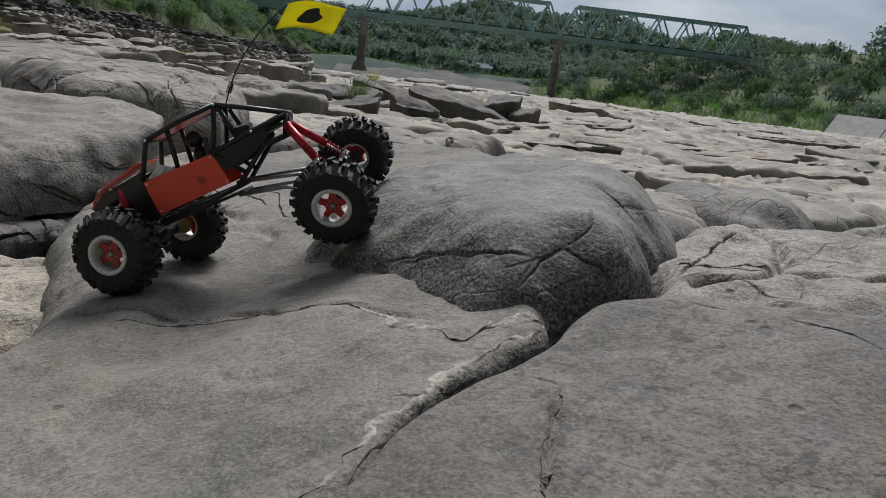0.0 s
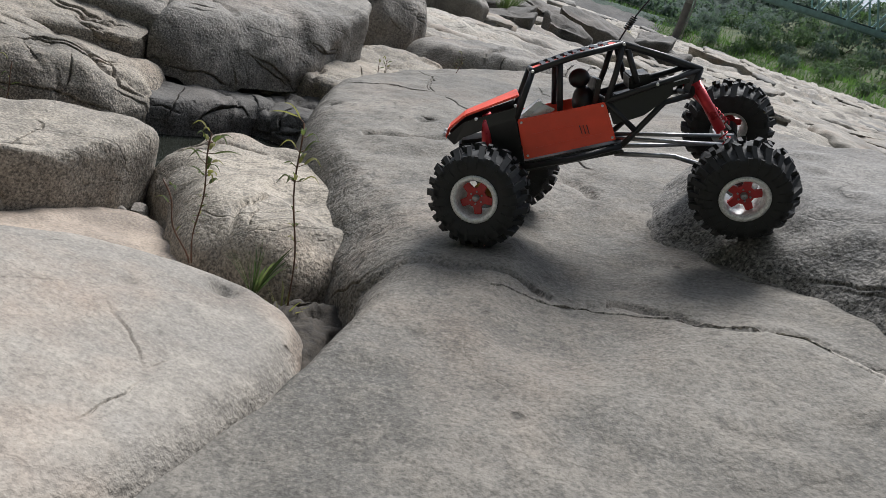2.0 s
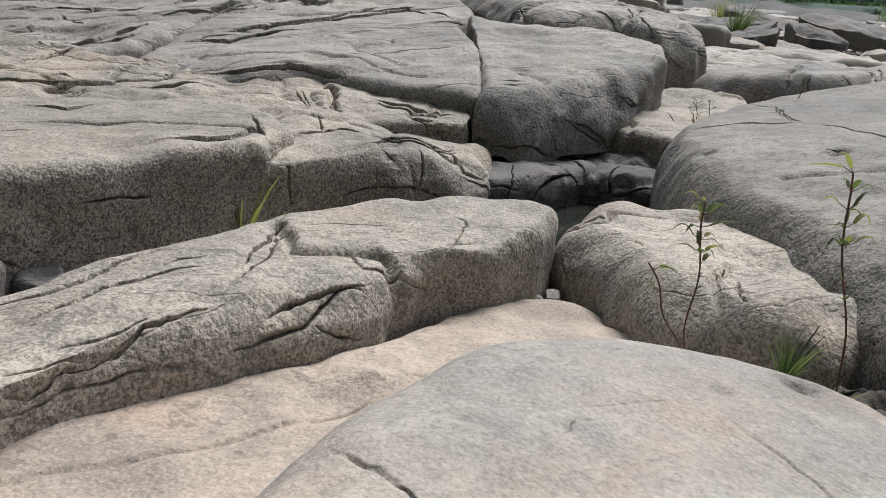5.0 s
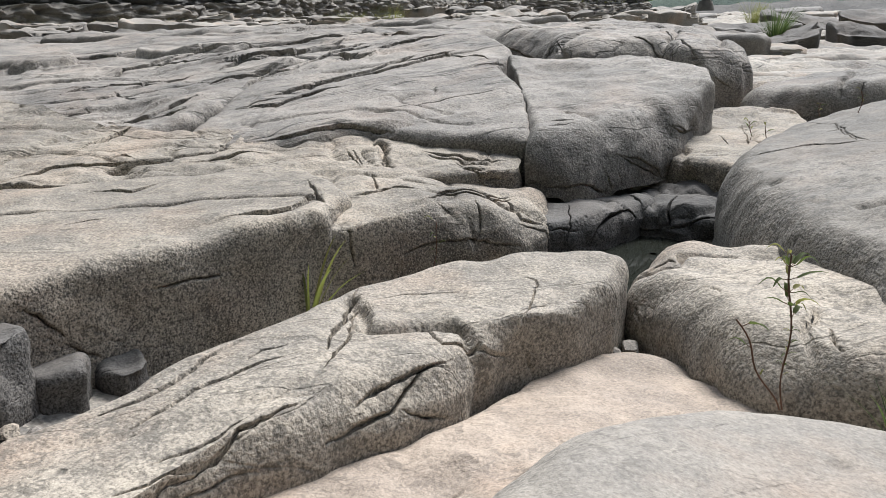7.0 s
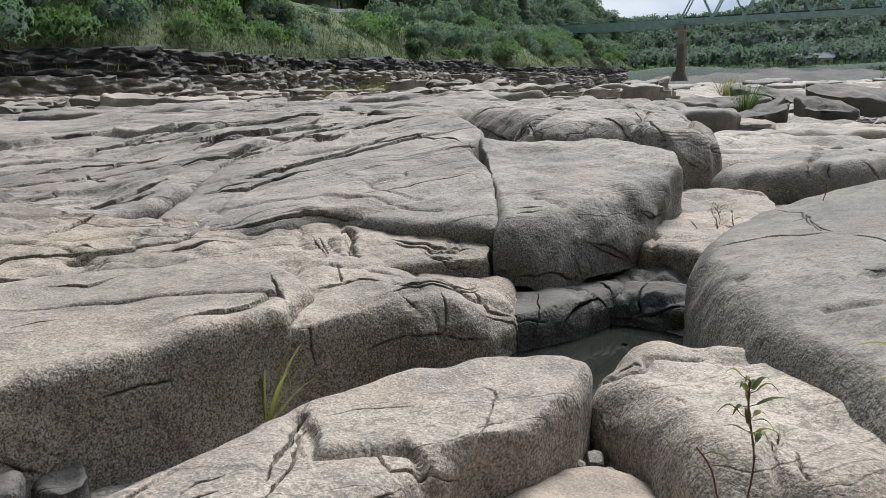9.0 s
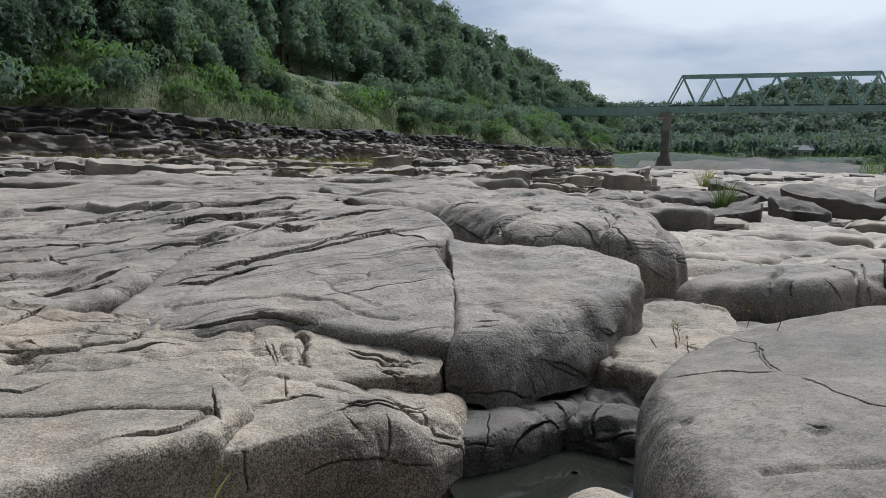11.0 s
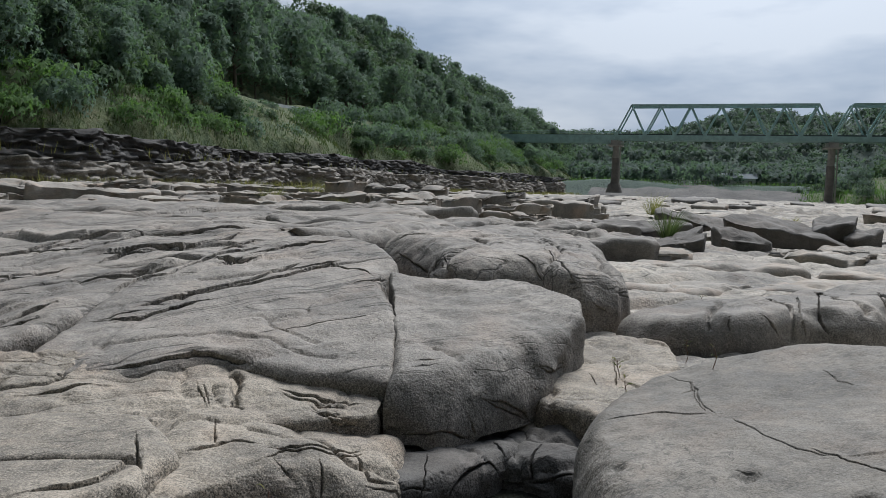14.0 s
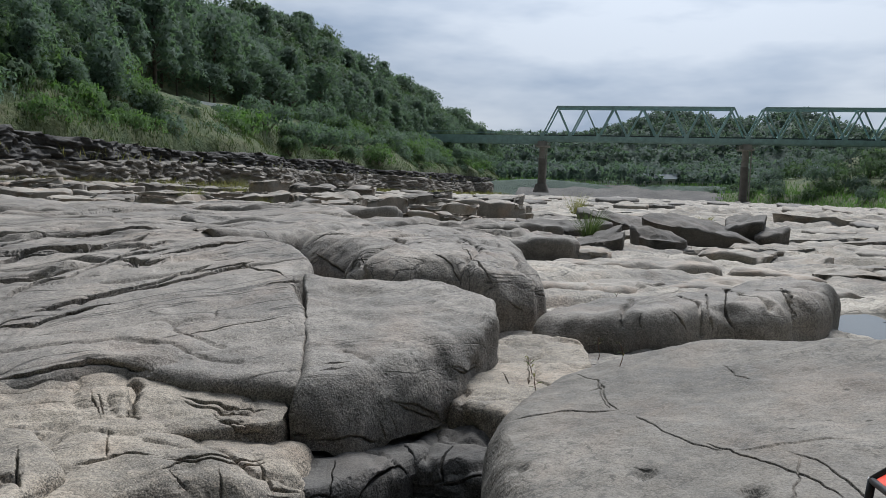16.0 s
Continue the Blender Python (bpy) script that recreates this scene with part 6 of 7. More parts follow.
def pier(x, z0, dark):
    root = tagged(new("bridge_pier"), "tall stained concrete bridge pier", "bridge pier", "bridge piers")
    root.location = (x, 198.2, z0)
    h = 14.2 - 1.25 - z0

    def shaft(name, a, b, ra, rb, mat, n=20):
        v, f = [], []
        limb(v, f, (0, 0, a), (0, 0, b), ra, rb, n)
        part_me = mesh_from(name, v, f, mat)
        return mesh_part(name, part_me, root)

    shaft("footing", -1.5, 0.8, 2.2, 1.5, PIERDARK)
    shaft("lower_shaft", 0.5, h * 0.62, 1.0, 0.95, PIERDARK)
    shaft("upper_shaft", h * 0.62, h - 1.0, 0.85, 0.8, CONCRETE)
    bm = bmesh.new()
    box(bm, (-1.0, -3.2, h - 1.2), (1.0, 3.2, h - 0.15))
    part("cap", bm, CONCRETE, root)
    bm = bmesh.new()
    box(bm, (-1.7, -3.4, h - 1.5), (1.7, 3.4, h - 1.25))
    for sx in (-1.65, 1.65):
        for sy in np.linspace(-3.3, 3.3, 6):
            bar(bm, (sx, sy, h - 1.3), (sx, sy, h - 0.2), 0.07, 0.07)
    part("walkway", bm, CONCRETE, root)
    bm = bmesh.new()
    bar(bm, (1.25, -1.0, 0), (1.25, -1.0, h - 1.0), 0.28, 0.28)
    part("drain_pipe", bm, CONCRETE, root)


pier(28.25, -1.7, True)
pier(-21.8, 1.0, True)
pier(78.3, 4.0, True)


# ---- the model car ----
CAR_RED = plain("orange_red_polycarbonate", (0.9, 0.085, 0.04), 0.38, 0.0, 0.12, 25)
CAR_BLACK = plain("satin_black_plastic", (0.016, 0.016, 0.018), 0.45, 0.0, 0.4, 60)
RUBBER = plain("black_tyre_rubber", (0.022, 0.0225, 0.024), 0.75, 0.0, 0.5, 90, 0.0006)
ALLOY = plain("scuffed_bright_alloy", (0.8, 0.8, 0.8), 0.42, 0.25, 0.4, 260, 0.0005)
STEEL = plain("dull_steel", (0.32, 0.32, 0.33), 0.4, 0.9, 0.3, 80)
SHOCK_RED = plain("red_anodised_metal", (0.45, 0.022, 0.03), 0.32, 0.35, 0.35, 60)
WHEEL_RED = plain("red_wheel_plastic", (0.42, 0.02, 0.022), 0.4, 0.0, 0.3, 60)
FLAG_YELLOW = plain("yellow_flag_cloth", (0.82, 0.76, 0.03), 0.7, 0.0, 0.12, 20)
flag_nodes, flag_links = FLAG_YELLOW.node_tree.nodes, FLAG_YELLOW.node_tree.links
glow_through, cloth = flag_nodes.new("ShaderNodeBsdfTranslucent"), flag_nodes.new("ShaderNodeMixShader")
glow_through.inputs["Color"].default_value = (0.85, 0.79, 0.05, 1)
flag_links.new(flag_nodes["Principled BSDF"].outputs["BSDF"], cloth.inputs[1])
flag_links.new(glow_through.outputs["BSDF"], cloth.inputs[2])
flag_links.new(cloth.outputs["Shader"], flag_nodes["Material Output"].inputs["Surface"])
SILVERED = plain("silvery_white_sheet", (0.62, 0.63, 0.66), 0.3, 0.2, 0.35, 35)
BRASS = plain("brass", (0.5, 0.36, 0.12), 0.4, 0.9, 0.2, 60)

HUBS = {"fl": Vector((-0.480, 1.150, 0.072)), "fr": Vector((-0.444, 1.382, 0.076)), "rl": Vector((-0.150, 1.185, 0.186)), "rr": Vector((-0.147, 1.415, 0.240))}
TYRE_R = 0.070
front_mid, rear_mid = (HUBS["fl"] + HUBS["fr"]) / 2, (HUBS["rl"] + HUBS["rr"]) / 2
ahead = (front_mid - rear_mid).normalized()
leftish = ((HUBS["fl"] - HUBS["fr"]).normalized() + (HUBS["rl"] - HUBS["rr"]).normalized()).normalized()
above = ahead.cross(leftish).normalized()
leftish = above.cross(ahead).normalized()
WB = (front_mid - rear_mid).length
turn = Matrix((ahead, leftish, above)).transposed().to_4x4()
CAR = Matrix.Translation((front_mid + rear_mid) / 2 - above * TYRE_R) @ turn
car = tagged(new("radio_controlled_car"), "orange-red and black model crawler car with knobbly tyres on granite", "toy car")
car.matrix_world = CAR
CAR_IN = CAR.inverted()


def at(u, w, y):
    """A place on the car: u back from the front axle, w above the axles, y to its left."""
    w = w - 0.035 * (u - 0.19) + 0.10 * y
    return Vector((WB / 2 + 0.072 - 1.06 * u, y, TYRE_R - 0.027 + 1.05 * w))


def pipe(name, pts, r, material, parent, n=10, label=""):
    """A round tube through points."""
    pts = [Vector(p) for p in pts]
    v, f = [], []
    for i, p in enumerate(pts):
        d = (pts[min(i + 1, len(pts) - 1)] - pts[max(i - 1, 0)]).normalized()
        q = d.to_track_quat("Z", "Y")
        for k in range(n):
            t = 2 * math.pi * k / n
            v.append(tuple(p + q @ Vector((r * math.cos(t), r * math.sin(t), 0))))
    for i in range(len(pts) - 1):
        for k in range(n):
            f.append((i * n + k, i * n + (k + 1) % n, (i + 1) * n + (k + 1) % n, (i + 1) * n + k))
    bm = bmesh.new()
    bv = [bm.verts.new(c) for c in v]
    for q in f:
        bm.faces.new([bv[k] for k in q])
    bm.faces.new(bv[:n][::-1])
    bm.faces.new(bv[-n:])
    for q in bm.faces:
        q.smooth = True
    return part(name, bm, material, parent, label)


def panel(name, corners, thick, material, parent, label="", bevel=0.0012):
    """A flat plate with bevelled edges through corners, thick along its normal."""
    bm = bmesh.new()
    vs = [bm.verts.new(c) for c in corners]
    face = bm.faces.new(vs)
    face.normal_update()
    nrm = face.normal.copy()
    ext = bmesh.ops.extrude_face_region(bm, geom=[face])
    bmesh.ops.translate(bm, vec=nrm * thick, verts=[g for g in ext["geom"] if isinstance(g, bmesh.types.BMVert)])
    bmesh.ops.recalc_face_normals(bm, faces=bm.faces[:])
    bmesh.ops.bevel(bm, geom=bm.edges[:], offset=bevel, segments=2, affect="EDGES")
    return part(name, bm, material, parent, label)


def lathe(bm, profile, n=48, axis_y=True):
    """Spins (radius, along) round the y axis."""
    rings = []
    for k in range(n):
        t = 2 * math.pi * k / n
        rings.append([bm.verts.new((r * math.cos(t), a, r * math.sin(t))) for r, a in profile])
    for k in range(n):
        a, b = rings[k], rings[(k + 1) % n]
        for i in range(len(profile) - 1):
            f = bm.faces.new((a[i], a[i + 1], b[i + 1], b[i]))
            f.smooth = True


def lug(bm, t, a0, a1, skew, r0, r1, w):
    """One tread block across the tyre, from a0 to a1."""
    cs = []
    for a, s in ((a0, 0.0), (a1, skew)):
        for dt in (-w, w):
            cs.append((t + s + dt, a))
    order = [cs[0], cs[1], cs[3], cs[2]]
    low = [bm.verts.new((r0 * math.cos(q), a, r0 * math.sin(q))) for q, a in order]
    top = []
    for q, a in order:
        q2, a2 = t + (q - t) * 0.9, a * 0.96
        r = r1 - 0.012 * max(0, abs(a2) - 0.016) / 0.014
        top.append(bm.verts.new((r * math.cos(q2), a2, r * math.sin(q2))))
    bm.faces.new(top)
    for i in range(4):
        j = (i + 1) % 4
        bm.faces.new((low[i], low[j], top[j], top[i]))


def build_wheel():
    """A wheel whose axle lies along y; +y is its outer side."""
    root = new("wheel")
    bm = bmesh.new()
    R = TYRE_R
    lathe(bm, [(0.028, -0.024), (0.034, -0.029), (0.046, -0.0315), (0.056, -0.030), (R - 0.0105, -0.024), (R - 0.0085, -0.012), (R - 0.008, 0), (R - 0.0085, 0.012),
               (R - 0.0105, 0.024), (0.056, 0.030), (0.046, 0.0315), (0.034, 0.029), (0.028, 0.024)], 64)
    for k in range(23):
        t = 2 * math.pi * k / 23
        for side in (-1, 1):
            tt = t + (0.5 * 2 * math.pi / 23 if side > 0 else 0)
            lug(bm, tt, side * 0.002, side * 0.015, 0.10 if k % 2 else -0.02, R - 0.011, R + (0.0008 if k % 2 else -0.0006), 0.044 + 0.010 * (k % 3 == 0))
            lug(bm, tt + 0.06, side * 0.0165, side * (0.0335 if k % 2 else 0.0305), 0.05, R - 0.016, R + 0.0004 * (k % 2), 0.052 + 0.018 * (k % 2))
            for lo, hi, w in ((0.050, 0.0585, 0.04), (0.040, 0.0485, 0.018)):
                vs = []
                for r, q in ((lo, -w), (lo, w), (hi, w * 1.2), (hi, -w * 1.2)):
                    vs.append((r * math.cos(tt + q), side * (0.0325 - max(0, r - 0.052) * 0.22), r * math.sin(tt + q)))
                a = [bm.verts.new(c) for c in vs]
                b = [bm.verts.new((c[0], c[1] - side * 0.004, c[2])) for c in vs]
                bm.faces.new(a)
                for i in range(4):
                    bm.faces.new((b[i], b[(i + 1) % 4], a[(i + 1) % 4], a[i]))
    bmesh.ops.recalc_face_normals(bm, faces=bm.faces[:])
    part("tyre", bm, RUBBER, root, "black knobbly rubber tyre")
    bm = bmesh.new()
    lathe(bm, [(0.0275, 0.0235), (0.0325, 0.0285), (0.0325, 0.0300), (0.028, 0.0312), (0.0255, 0.0290), (0.025, 0.020), (0.0235, 0.008), (0.0235, -0.022), (0.031, -0.024)], 48)
    for k in range(20):
        t = 2 * math.pi * k / 20
        bmesh.ops.create_cone(bm, segments=6, radius1=0.0014, radius2=0.0012, depth=0.002, cap_ends=True,
                              matrix=Matrix.Translation((0.0302 * math.cos(t), 0.0306, 0.0302 * math.sin(t))) @ Matrix.Rotation(-math.pi / 2, 4, "X"))
    part("rim", bm, ALLOY, root, "scuffed bright beadlock ring")
    bm = bmesh.new()
    pts = []
    for k in range(60):
        t = 2 * math.pi * k / 60
        pts.append((0.0135 + 0.0095 * smooth(-0.25, 0.35, math.cos(5 * t)), t))
    front = [bm.verts.new((r * math.cos(t), 0.0165, r * math.sin(t))) for r, t in pts]
    rear = [bm.verts.new((r * math.cos(t), 0.0120, r * math.sin(t))) for r, t in pts]
    bm.faces.new(front)
    bm.faces.new(rear[::-1])
    for k in range(60):
        bm.faces.new((front[k], front[(k + 1) % 60], rear[(k + 1) % 60], rear[k]))
    bmesh.ops.recalc_face_normals(bm, faces=bm.faces[:])
    part("wheel_disc", bm, WHEEL_RED, root, "red five-spoke wheel disc")
    bm = bmesh.new()
    lathe(bm, [(0.0005, 0.0225), (0.004, 0.0225), (0.0046, 0.0215), (0.0046, 0.016), (0.007, 0.0158), (0.007, 0.010)], 18)
    for k in range(6):
        t = 2 * math.pi * k / 6
        bmesh.ops.create_cone(bm, segments=6, radius1=0.0013, radius2=0.0013, depth=0.003, cap_ends=True,
                              matrix=Matrix.Translation((0.0085 * math.cos(t), 0.0172, 0.0085 * math.sin(t))) @ Matrix.Rotation(-math.pi / 2, 4, "X"))
    part("hub", bm, STEEL, root, "steel hub nut with small bolts")
    return root


wheel = build_wheel()
wheels = [wheel] + [copy_thing(wheel, Matrix.Identity(4)) for _ in range(3)]
for w, key, spin in zip(wheels, ("fl", "fr", "rl", "rr"), (0.3, 1.1, 0.7, 2.0)):
    w.parent = car
    end, other = HUBS[key], HUBS[key[0] + ("r" if key[1] == "l" else "l")]
    out = (end - other).normalized()
    x = (ahead - out * ahead.dot(out)).normalized()
    m = Matrix((x, out, x.cross(out))).transposed().to_4x4()
    w.matrix_basis = CAR_IN @ Matrix.Translation(end) @ m @ Matrix.Rotation(spin, 4, "Y")

# axles
for a, b, nm in (("fl", "fr", "front axle"), ("rl", "rr", "rear axle")):
    p, q = CAR_IN @ HUBS[a], CAR_IN @ HUBS[b]
    pipe("axle_housing", [p + (q - p) * 0.12, p + (q - p) * 0.3, p + (q - p) * 0.5, p + (q - p) * 0.88], 0.0085, CAR_BLACK, car)
    bm = bmesh.new()
    mid = (p + q) / 2
    bmesh.ops.create_icosphere(bm, subdivisions=3, radius=0.021, matrix=Matrix.Translation(mid) @ Matrix.Diagonal((1.1, 1.0, 0.85, 1)))
    for f in bm.faces:
        f.smooth = True
    part("differential", bm, CAR_BLACK, car)
    bm = bmesh.new()
    box(bm, mid + Vector((-0.014, -0.012, -0.0195)), mid + Vector((0.014, 0.012, -0.0165)))
    part("skid_cap", bm, STEEL, car, "scratched steel cap under the differential")
    for e, o in ((p, q), (q, p)):
        d = (o - e).normalized()
        bm = bmesh.new()
        bmesh.ops.create_cone(bm, segments=14, radius1=0.014, radius2=0.010, depth=0.03, cap_ends=True, matrix=Matrix.Translation(e + d * 0.035) @ d.to_track_quat("Z", "Y").to_matrix().to_4x4())
        part("knuckle", bm, BRASS if nm[0] == "f" else CAR_BLACK, car)

# shell panels: hood, roof, doors
def four(a, b, ya, yb):
    return [at(*a, ya), at(*a, -ya), at(*b, -yb), at(*b, yb)]


panel("hood", four((0.030, 0.121), (0.104, 0.144), 0.034, 0.050), 0.003, CAR_RED, car, "glossy orange-red bonnet")
panel("hood_nose", four((0.006, 0.104), (0.0305, 0.1212), 0.029, 0.034), 0.003, CAR_RED, car)
panel("hood_lip", four((0.0, 0.090), (0.006, 0.1045), 0.026, 0.029), 0.003, CAR_RED, car)
roof = panel("roof", four((0.126, 0.1735), (0.238, 0.1985), 0.042, 0.043), 0.0025, CAR_RED, car, "orange-red roof with two rows of slots")
for k in range(8):
    for y in (-0.022, 0.022):
        c = at(0.140 + 0.0115 * k, 0.1783 + 0.0026 * k, y) + Vector((0, 0, 0.0012))
        bm = bmesh.new()
        bmesh.ops.create_cube(bm, size=1, matrix=Matrix.LocRotScale(c, Euler((0, radians(12.5), 0)), (0.006, 0.022, 0.0022)))
        part("roof_slot", bm, CAR_BLACK, roof)
for side in (1, -1):
    y = 0.0575 * side
    dp = [at(0.099, 0.112, y), at(0.104, 0.057, y), at(0.2245, 0.075, y), at(0.2125, 0.1265, y)]
    door = panel("door", dp if side > 0 else dp[::-1], 0.0022, CAR_RED, car, "flat orange-red door panel held by screws")
    for u, w in ((0.1035, 0.1075), (0.1085, 0.062), (0.2195, 0.0785), (0.2085, 0.1215)):
        bm = bmesh.new()
        bmesh.ops.create_cone(bm, segments=10, radius1=0.0021, radius2=0.0015, depth=0.003, cap_ends=True,
                              matrix=Matrix.Translation(at(u, w, y + 0.0030 * side)) @ Matrix.Rotation(-side * math.pi / 2, 4, "X"))
        part("screw", bm, ALLOY, door)
    for k in range(3):
        bm = bmesh.new()
        bar(bm, at(0.178 + 0.0045 * k, 0.098, y + 0.0026 * side), at(0.181 + 0.0045 * k, 0.086, y + 0.0026 * side), 0.0016, 0.0010)
        part("vent_slot", bm, CAR_BLACK, door)
    bm = bmesh.new()
    bar(bm, at(0.118, 0.091, y + 0.0022 * side), at(0.172, 0.0985, y + 0.0022 * side), 0.0014, 0.0012)
    bar(bm, at(0.12, 0.072, y + 0.0022 * side), at(0.205, 0.0845, y + 0.0022 * side), 0.0014, 0.0012)
    part("crease", bm, CAR_RED, door)
    # black side plates before and behind the door
    f = [at(0.002, 0.092, 0.029 * side), at(0.012, 0.080, 0.031 * side), at(0.024, 0.090, 0.035 * side), at(0.055, 0.100, 0.044 * side), at(0.075, 0.05, 0.05 * side),
         at(0.104, 0.05, 0.055 * side), at(0.0985, 0.113, 0.055 * side), at(0.10, 0.128, 0.052 * side), at(0.03, 0.112, 0.034 * side)]
    panel("front_side_plate", f if side > 0 else f[::-1], 0.002, CAR_BLACK, car)
    f = [at(0.214, 0.127, 0.056 * side), at(0.222, 0.095, 0.056 * side), at(0.262, 0.104, 0.052 * side), at(0.30, 0.128, 0.046 * side), at(0.302, 0.146, 0.044 * side)]
    panel("rear_side_plate", f if side > 0 else f[::-1], 0.002, CAR_BLACK, car)
    tubes = [[(0.098, 0.113, 0.055), (0.124, 0.172, 0.045)], [(0.124, 0.172, 0.045), (0.18, 0.187, 0.046), (0.24, 0.197, 0.046)], [(0.24, 0.197, 0.046), (0.228, 0.16, 0.052), (0.214, 0.126, 0.058)],
             [(0.24, 0.197, 0.046), (0.29, 0.178, 0.042), (0.338, 0.157, 0.036)], [(0.214, 0.127, 0.058), (0.28, 0.143, 0.05), (0.338, 0.157, 0.036)], [(0.338, 0.157, 0.036), (0.326, 0.124, 0.036)],
             [(0.326, 0.124, 0.036), (0.29, 0.118, 0.044), (0.232, 0.066, 0.056)], [(0.232, 0.066, 0.056), (0.17, 0.053, 0.058), (0.10, 0.045, 0.054)], [(0.155, 0.118, 0.05), (0.160, 0.183, 0.044)],
             [(0.214, 0.126, 0.056), (0.25, 0.085, 0.053)], [(0.255, 0.146, 0.05), (0.245, 0.19, 0.046)]]
    for line in tubes:
        pipe("cage_tube", [at(u, w, yy * side) for u, w, yy in line], 0.0042, CAR_BLACK, car)
    for u, w, yy in ((0.124, 0.172, 0.045), (0.24, 0.197, 0.046), (0.28, 0.143, 0.05), (0.098, 0.13, 0.052), (0.045, 0.115, 0.04)):
        bm = bmesh.new()
        bmesh.ops.create_cone(bm, segments=10, radius1=0.0024, radius2=0.0018, depth=0.004, cap_ends=True, matrix=Matrix.Translation(at(u, w, (yy + 0.0045) * side)) @ Matrix.Rotation(-side * math.pi / 2, 4, "X"))
        part("screw", bm, ALLOY, car)
    # shocks with springs
    for lo, hi in (((0.012, 0.018, 0.078), (0.058, 0.112, 0.038)), ((0.352, 0.03, 0.06), (0.332, 0.140, 0.034))):
        a, b = at(lo[0], lo[1], lo[2] * side), at(hi[0], hi[1], hi[2] * side)
        axle = "r" if lo[0] > 0.2 else "f"
        near, far_ = CAR_IN @ HUBS[axle + "l"], CAR_IN @ HUBS[axle + "r"]
        a = near + (far_ - near) * (0.22 if side > 0 else 0.78) + Vector((0, 0, 0.012))
        shock = pipe("shock_absorber", [a + (b - a) * 0.42, b], 0.0072, SHOCK_RED, car, 14, "red anodised shock absorber")
        pipe("shaft", [a, a + (b - a) * 0.5], 0.0022, ALLOY, shock, 8)
        d = (b - a).normalized()
        q = d.to_track_quat("Z", "Y")
        ln = (b - a).length
        coil = [a + d * ln * (0.1 + 0.38 * i / 60) + q @ Vector((0.0066 * math.cos(i * 0.62), 0.0066 * math.sin(i * 0.62), 0)) for i in range(61)]
        pipe("spring", coil, 0.0011, SHOCK_RED, shock, 5)
    # links
    rl, rr = CAR_IN @ HUBS["rl"], CAR_IN @ HUBS["rr"]
    fl, fr = CAR_IN @ HUBS["fl"], CAR_IN @ HUBS["fr"]
    k = 0.25 if side > 0 else 0.75
    pipe("lower_link", [at(0.225, 0.052, 0.035 * side), at(0.3, 0.045, 0.05 * side), rl + (rr - rl) * k + Vector((0.004, 0, -0.006))], 0.0034, STEEL, car)
    pipe("upper_link", [at(0.225, 0.072, 0.02 * side), rl + (rr - rl) * (0.5 - 0.08 * side) + Vector((0, 0, 0.02))], 0.003, STEEL, car)
    pipe("lower_link", [at(0.115, 0.045, 0.035 * side), fl + (fr - fl) * k + Vector((-0.004, 0, -0.006))], 0.0034, STEEL, car)
    pipe("upper_link", [at(0.10, 0.06, 0.02 * side), fl + (fr - fl) * (0.5 - 0.1 * side) + Vector((0, 0, 0.02))], 0.003, STEEL, car)
for u, w, y in ((0.124, 0.172, 0.045), (0.24, 0.197, 0.046), (0.338, 0.157, 0.036), (0.326, 0.124, 0.036), (0.29, 0.178, 0.042), (0.098, 0.113, 0.055), (0.214, 0.127, 0.058)):
    pipe("cross_tube", [at(u, w, y), at(u, w, -y)], 0.0038, CAR_BLACK, car)
for s in (1, -1):
    pipe("cage_tube", [at(0.245, 0.196, 0.02 * s), at(0.338, 0.156, 0.02 * s)], 0.0034, CAR_BLACK, car)
panel("skid_plate", four((0.098, 0.04), (0.236, 0.058), 0.045, 0.045), 0.004, CAR_BLACK, car, "scuffed black skid plate with slots")
panel("floor_tub", four((0.095, 0.052), (0.235, 0.07), 0.052, 0.052), 0.003, CAR_BLACK, car)
panel("dashboard", four((0.098, 0.105), (0.135, 0.128), 0.05, 0.05), 0.006, SILVERED, car, "silvery white dashboard sheet")
panel("windscreen_foil", [at(0.104, 0.115, 0.048), at(0.128, 0.133, 0.046), at(0.150, 0.120, 0.046), at(0.128, 0.108, 0.048)], 0.002, SILVERED, car)
panel("seat", [at(0.19, 0.085, 0.04), at(0.19, 0.085, -0.04), at(0.205, 0.155, -0.04), at(0.205, 0.155, 0.04)], 0.008, CAR_BLACK, car)
panel("battery_tray", four((0.235, 0.128), (0.325, 0.146), 0.04, 0.032), 0.006, CAR_BLACK, car)
bm = bmesh.new()
bmesh.ops.create_cube(bm, size=1, matrix=Matrix.LocRotScale(at(0.262, 0.148, 0.008), None, (0.03, 0.05, 0.02)))
bmesh.ops.bevel(bm, geom=bm.edges[:], offset=0.002, segments=2, affect="EDGES")
part("receiver_box", bm, CAR_BLACK, car)
panel("rear_plate", [at(0.341, 0.152, 0.03), at(0.341, 0.152, -0.03), at(0.331, 0.122, -0.03), at(0.331, 0.122, 0.03)], 0.002, CAR_BLACK, car)
bm = bmesh.new()
bmesh.ops.create_icosphere(bm, subdivisions=3, radius=0.0125, matrix=Matrix.Translation(at(0.186, 0.156, 0.012)) @ Matrix.Diagonal((1.2, 1, 1.1, 1)))
bmesh.ops.create_icosphere(bm, subdivisions=3, radius=0.022, matrix=Matrix.Translation(at(0.19, 0.122, 0.012)) @ Matrix.Diagonal((0.75, 1.25, 1.15, 1)))
for f in bm.faces:
    f.smooth = True
part("driver_dummy", bm, CAR_BLACK, car, "plain black dummy with a rounded helmet shape")
bm = bmesh.new()
bmesh.ops.create_cube(bm, size=1, matrix=Matrix.LocRotScale(at(0.05, 0.07, 0.0), None, (0.07, 0.045, 0.035)))
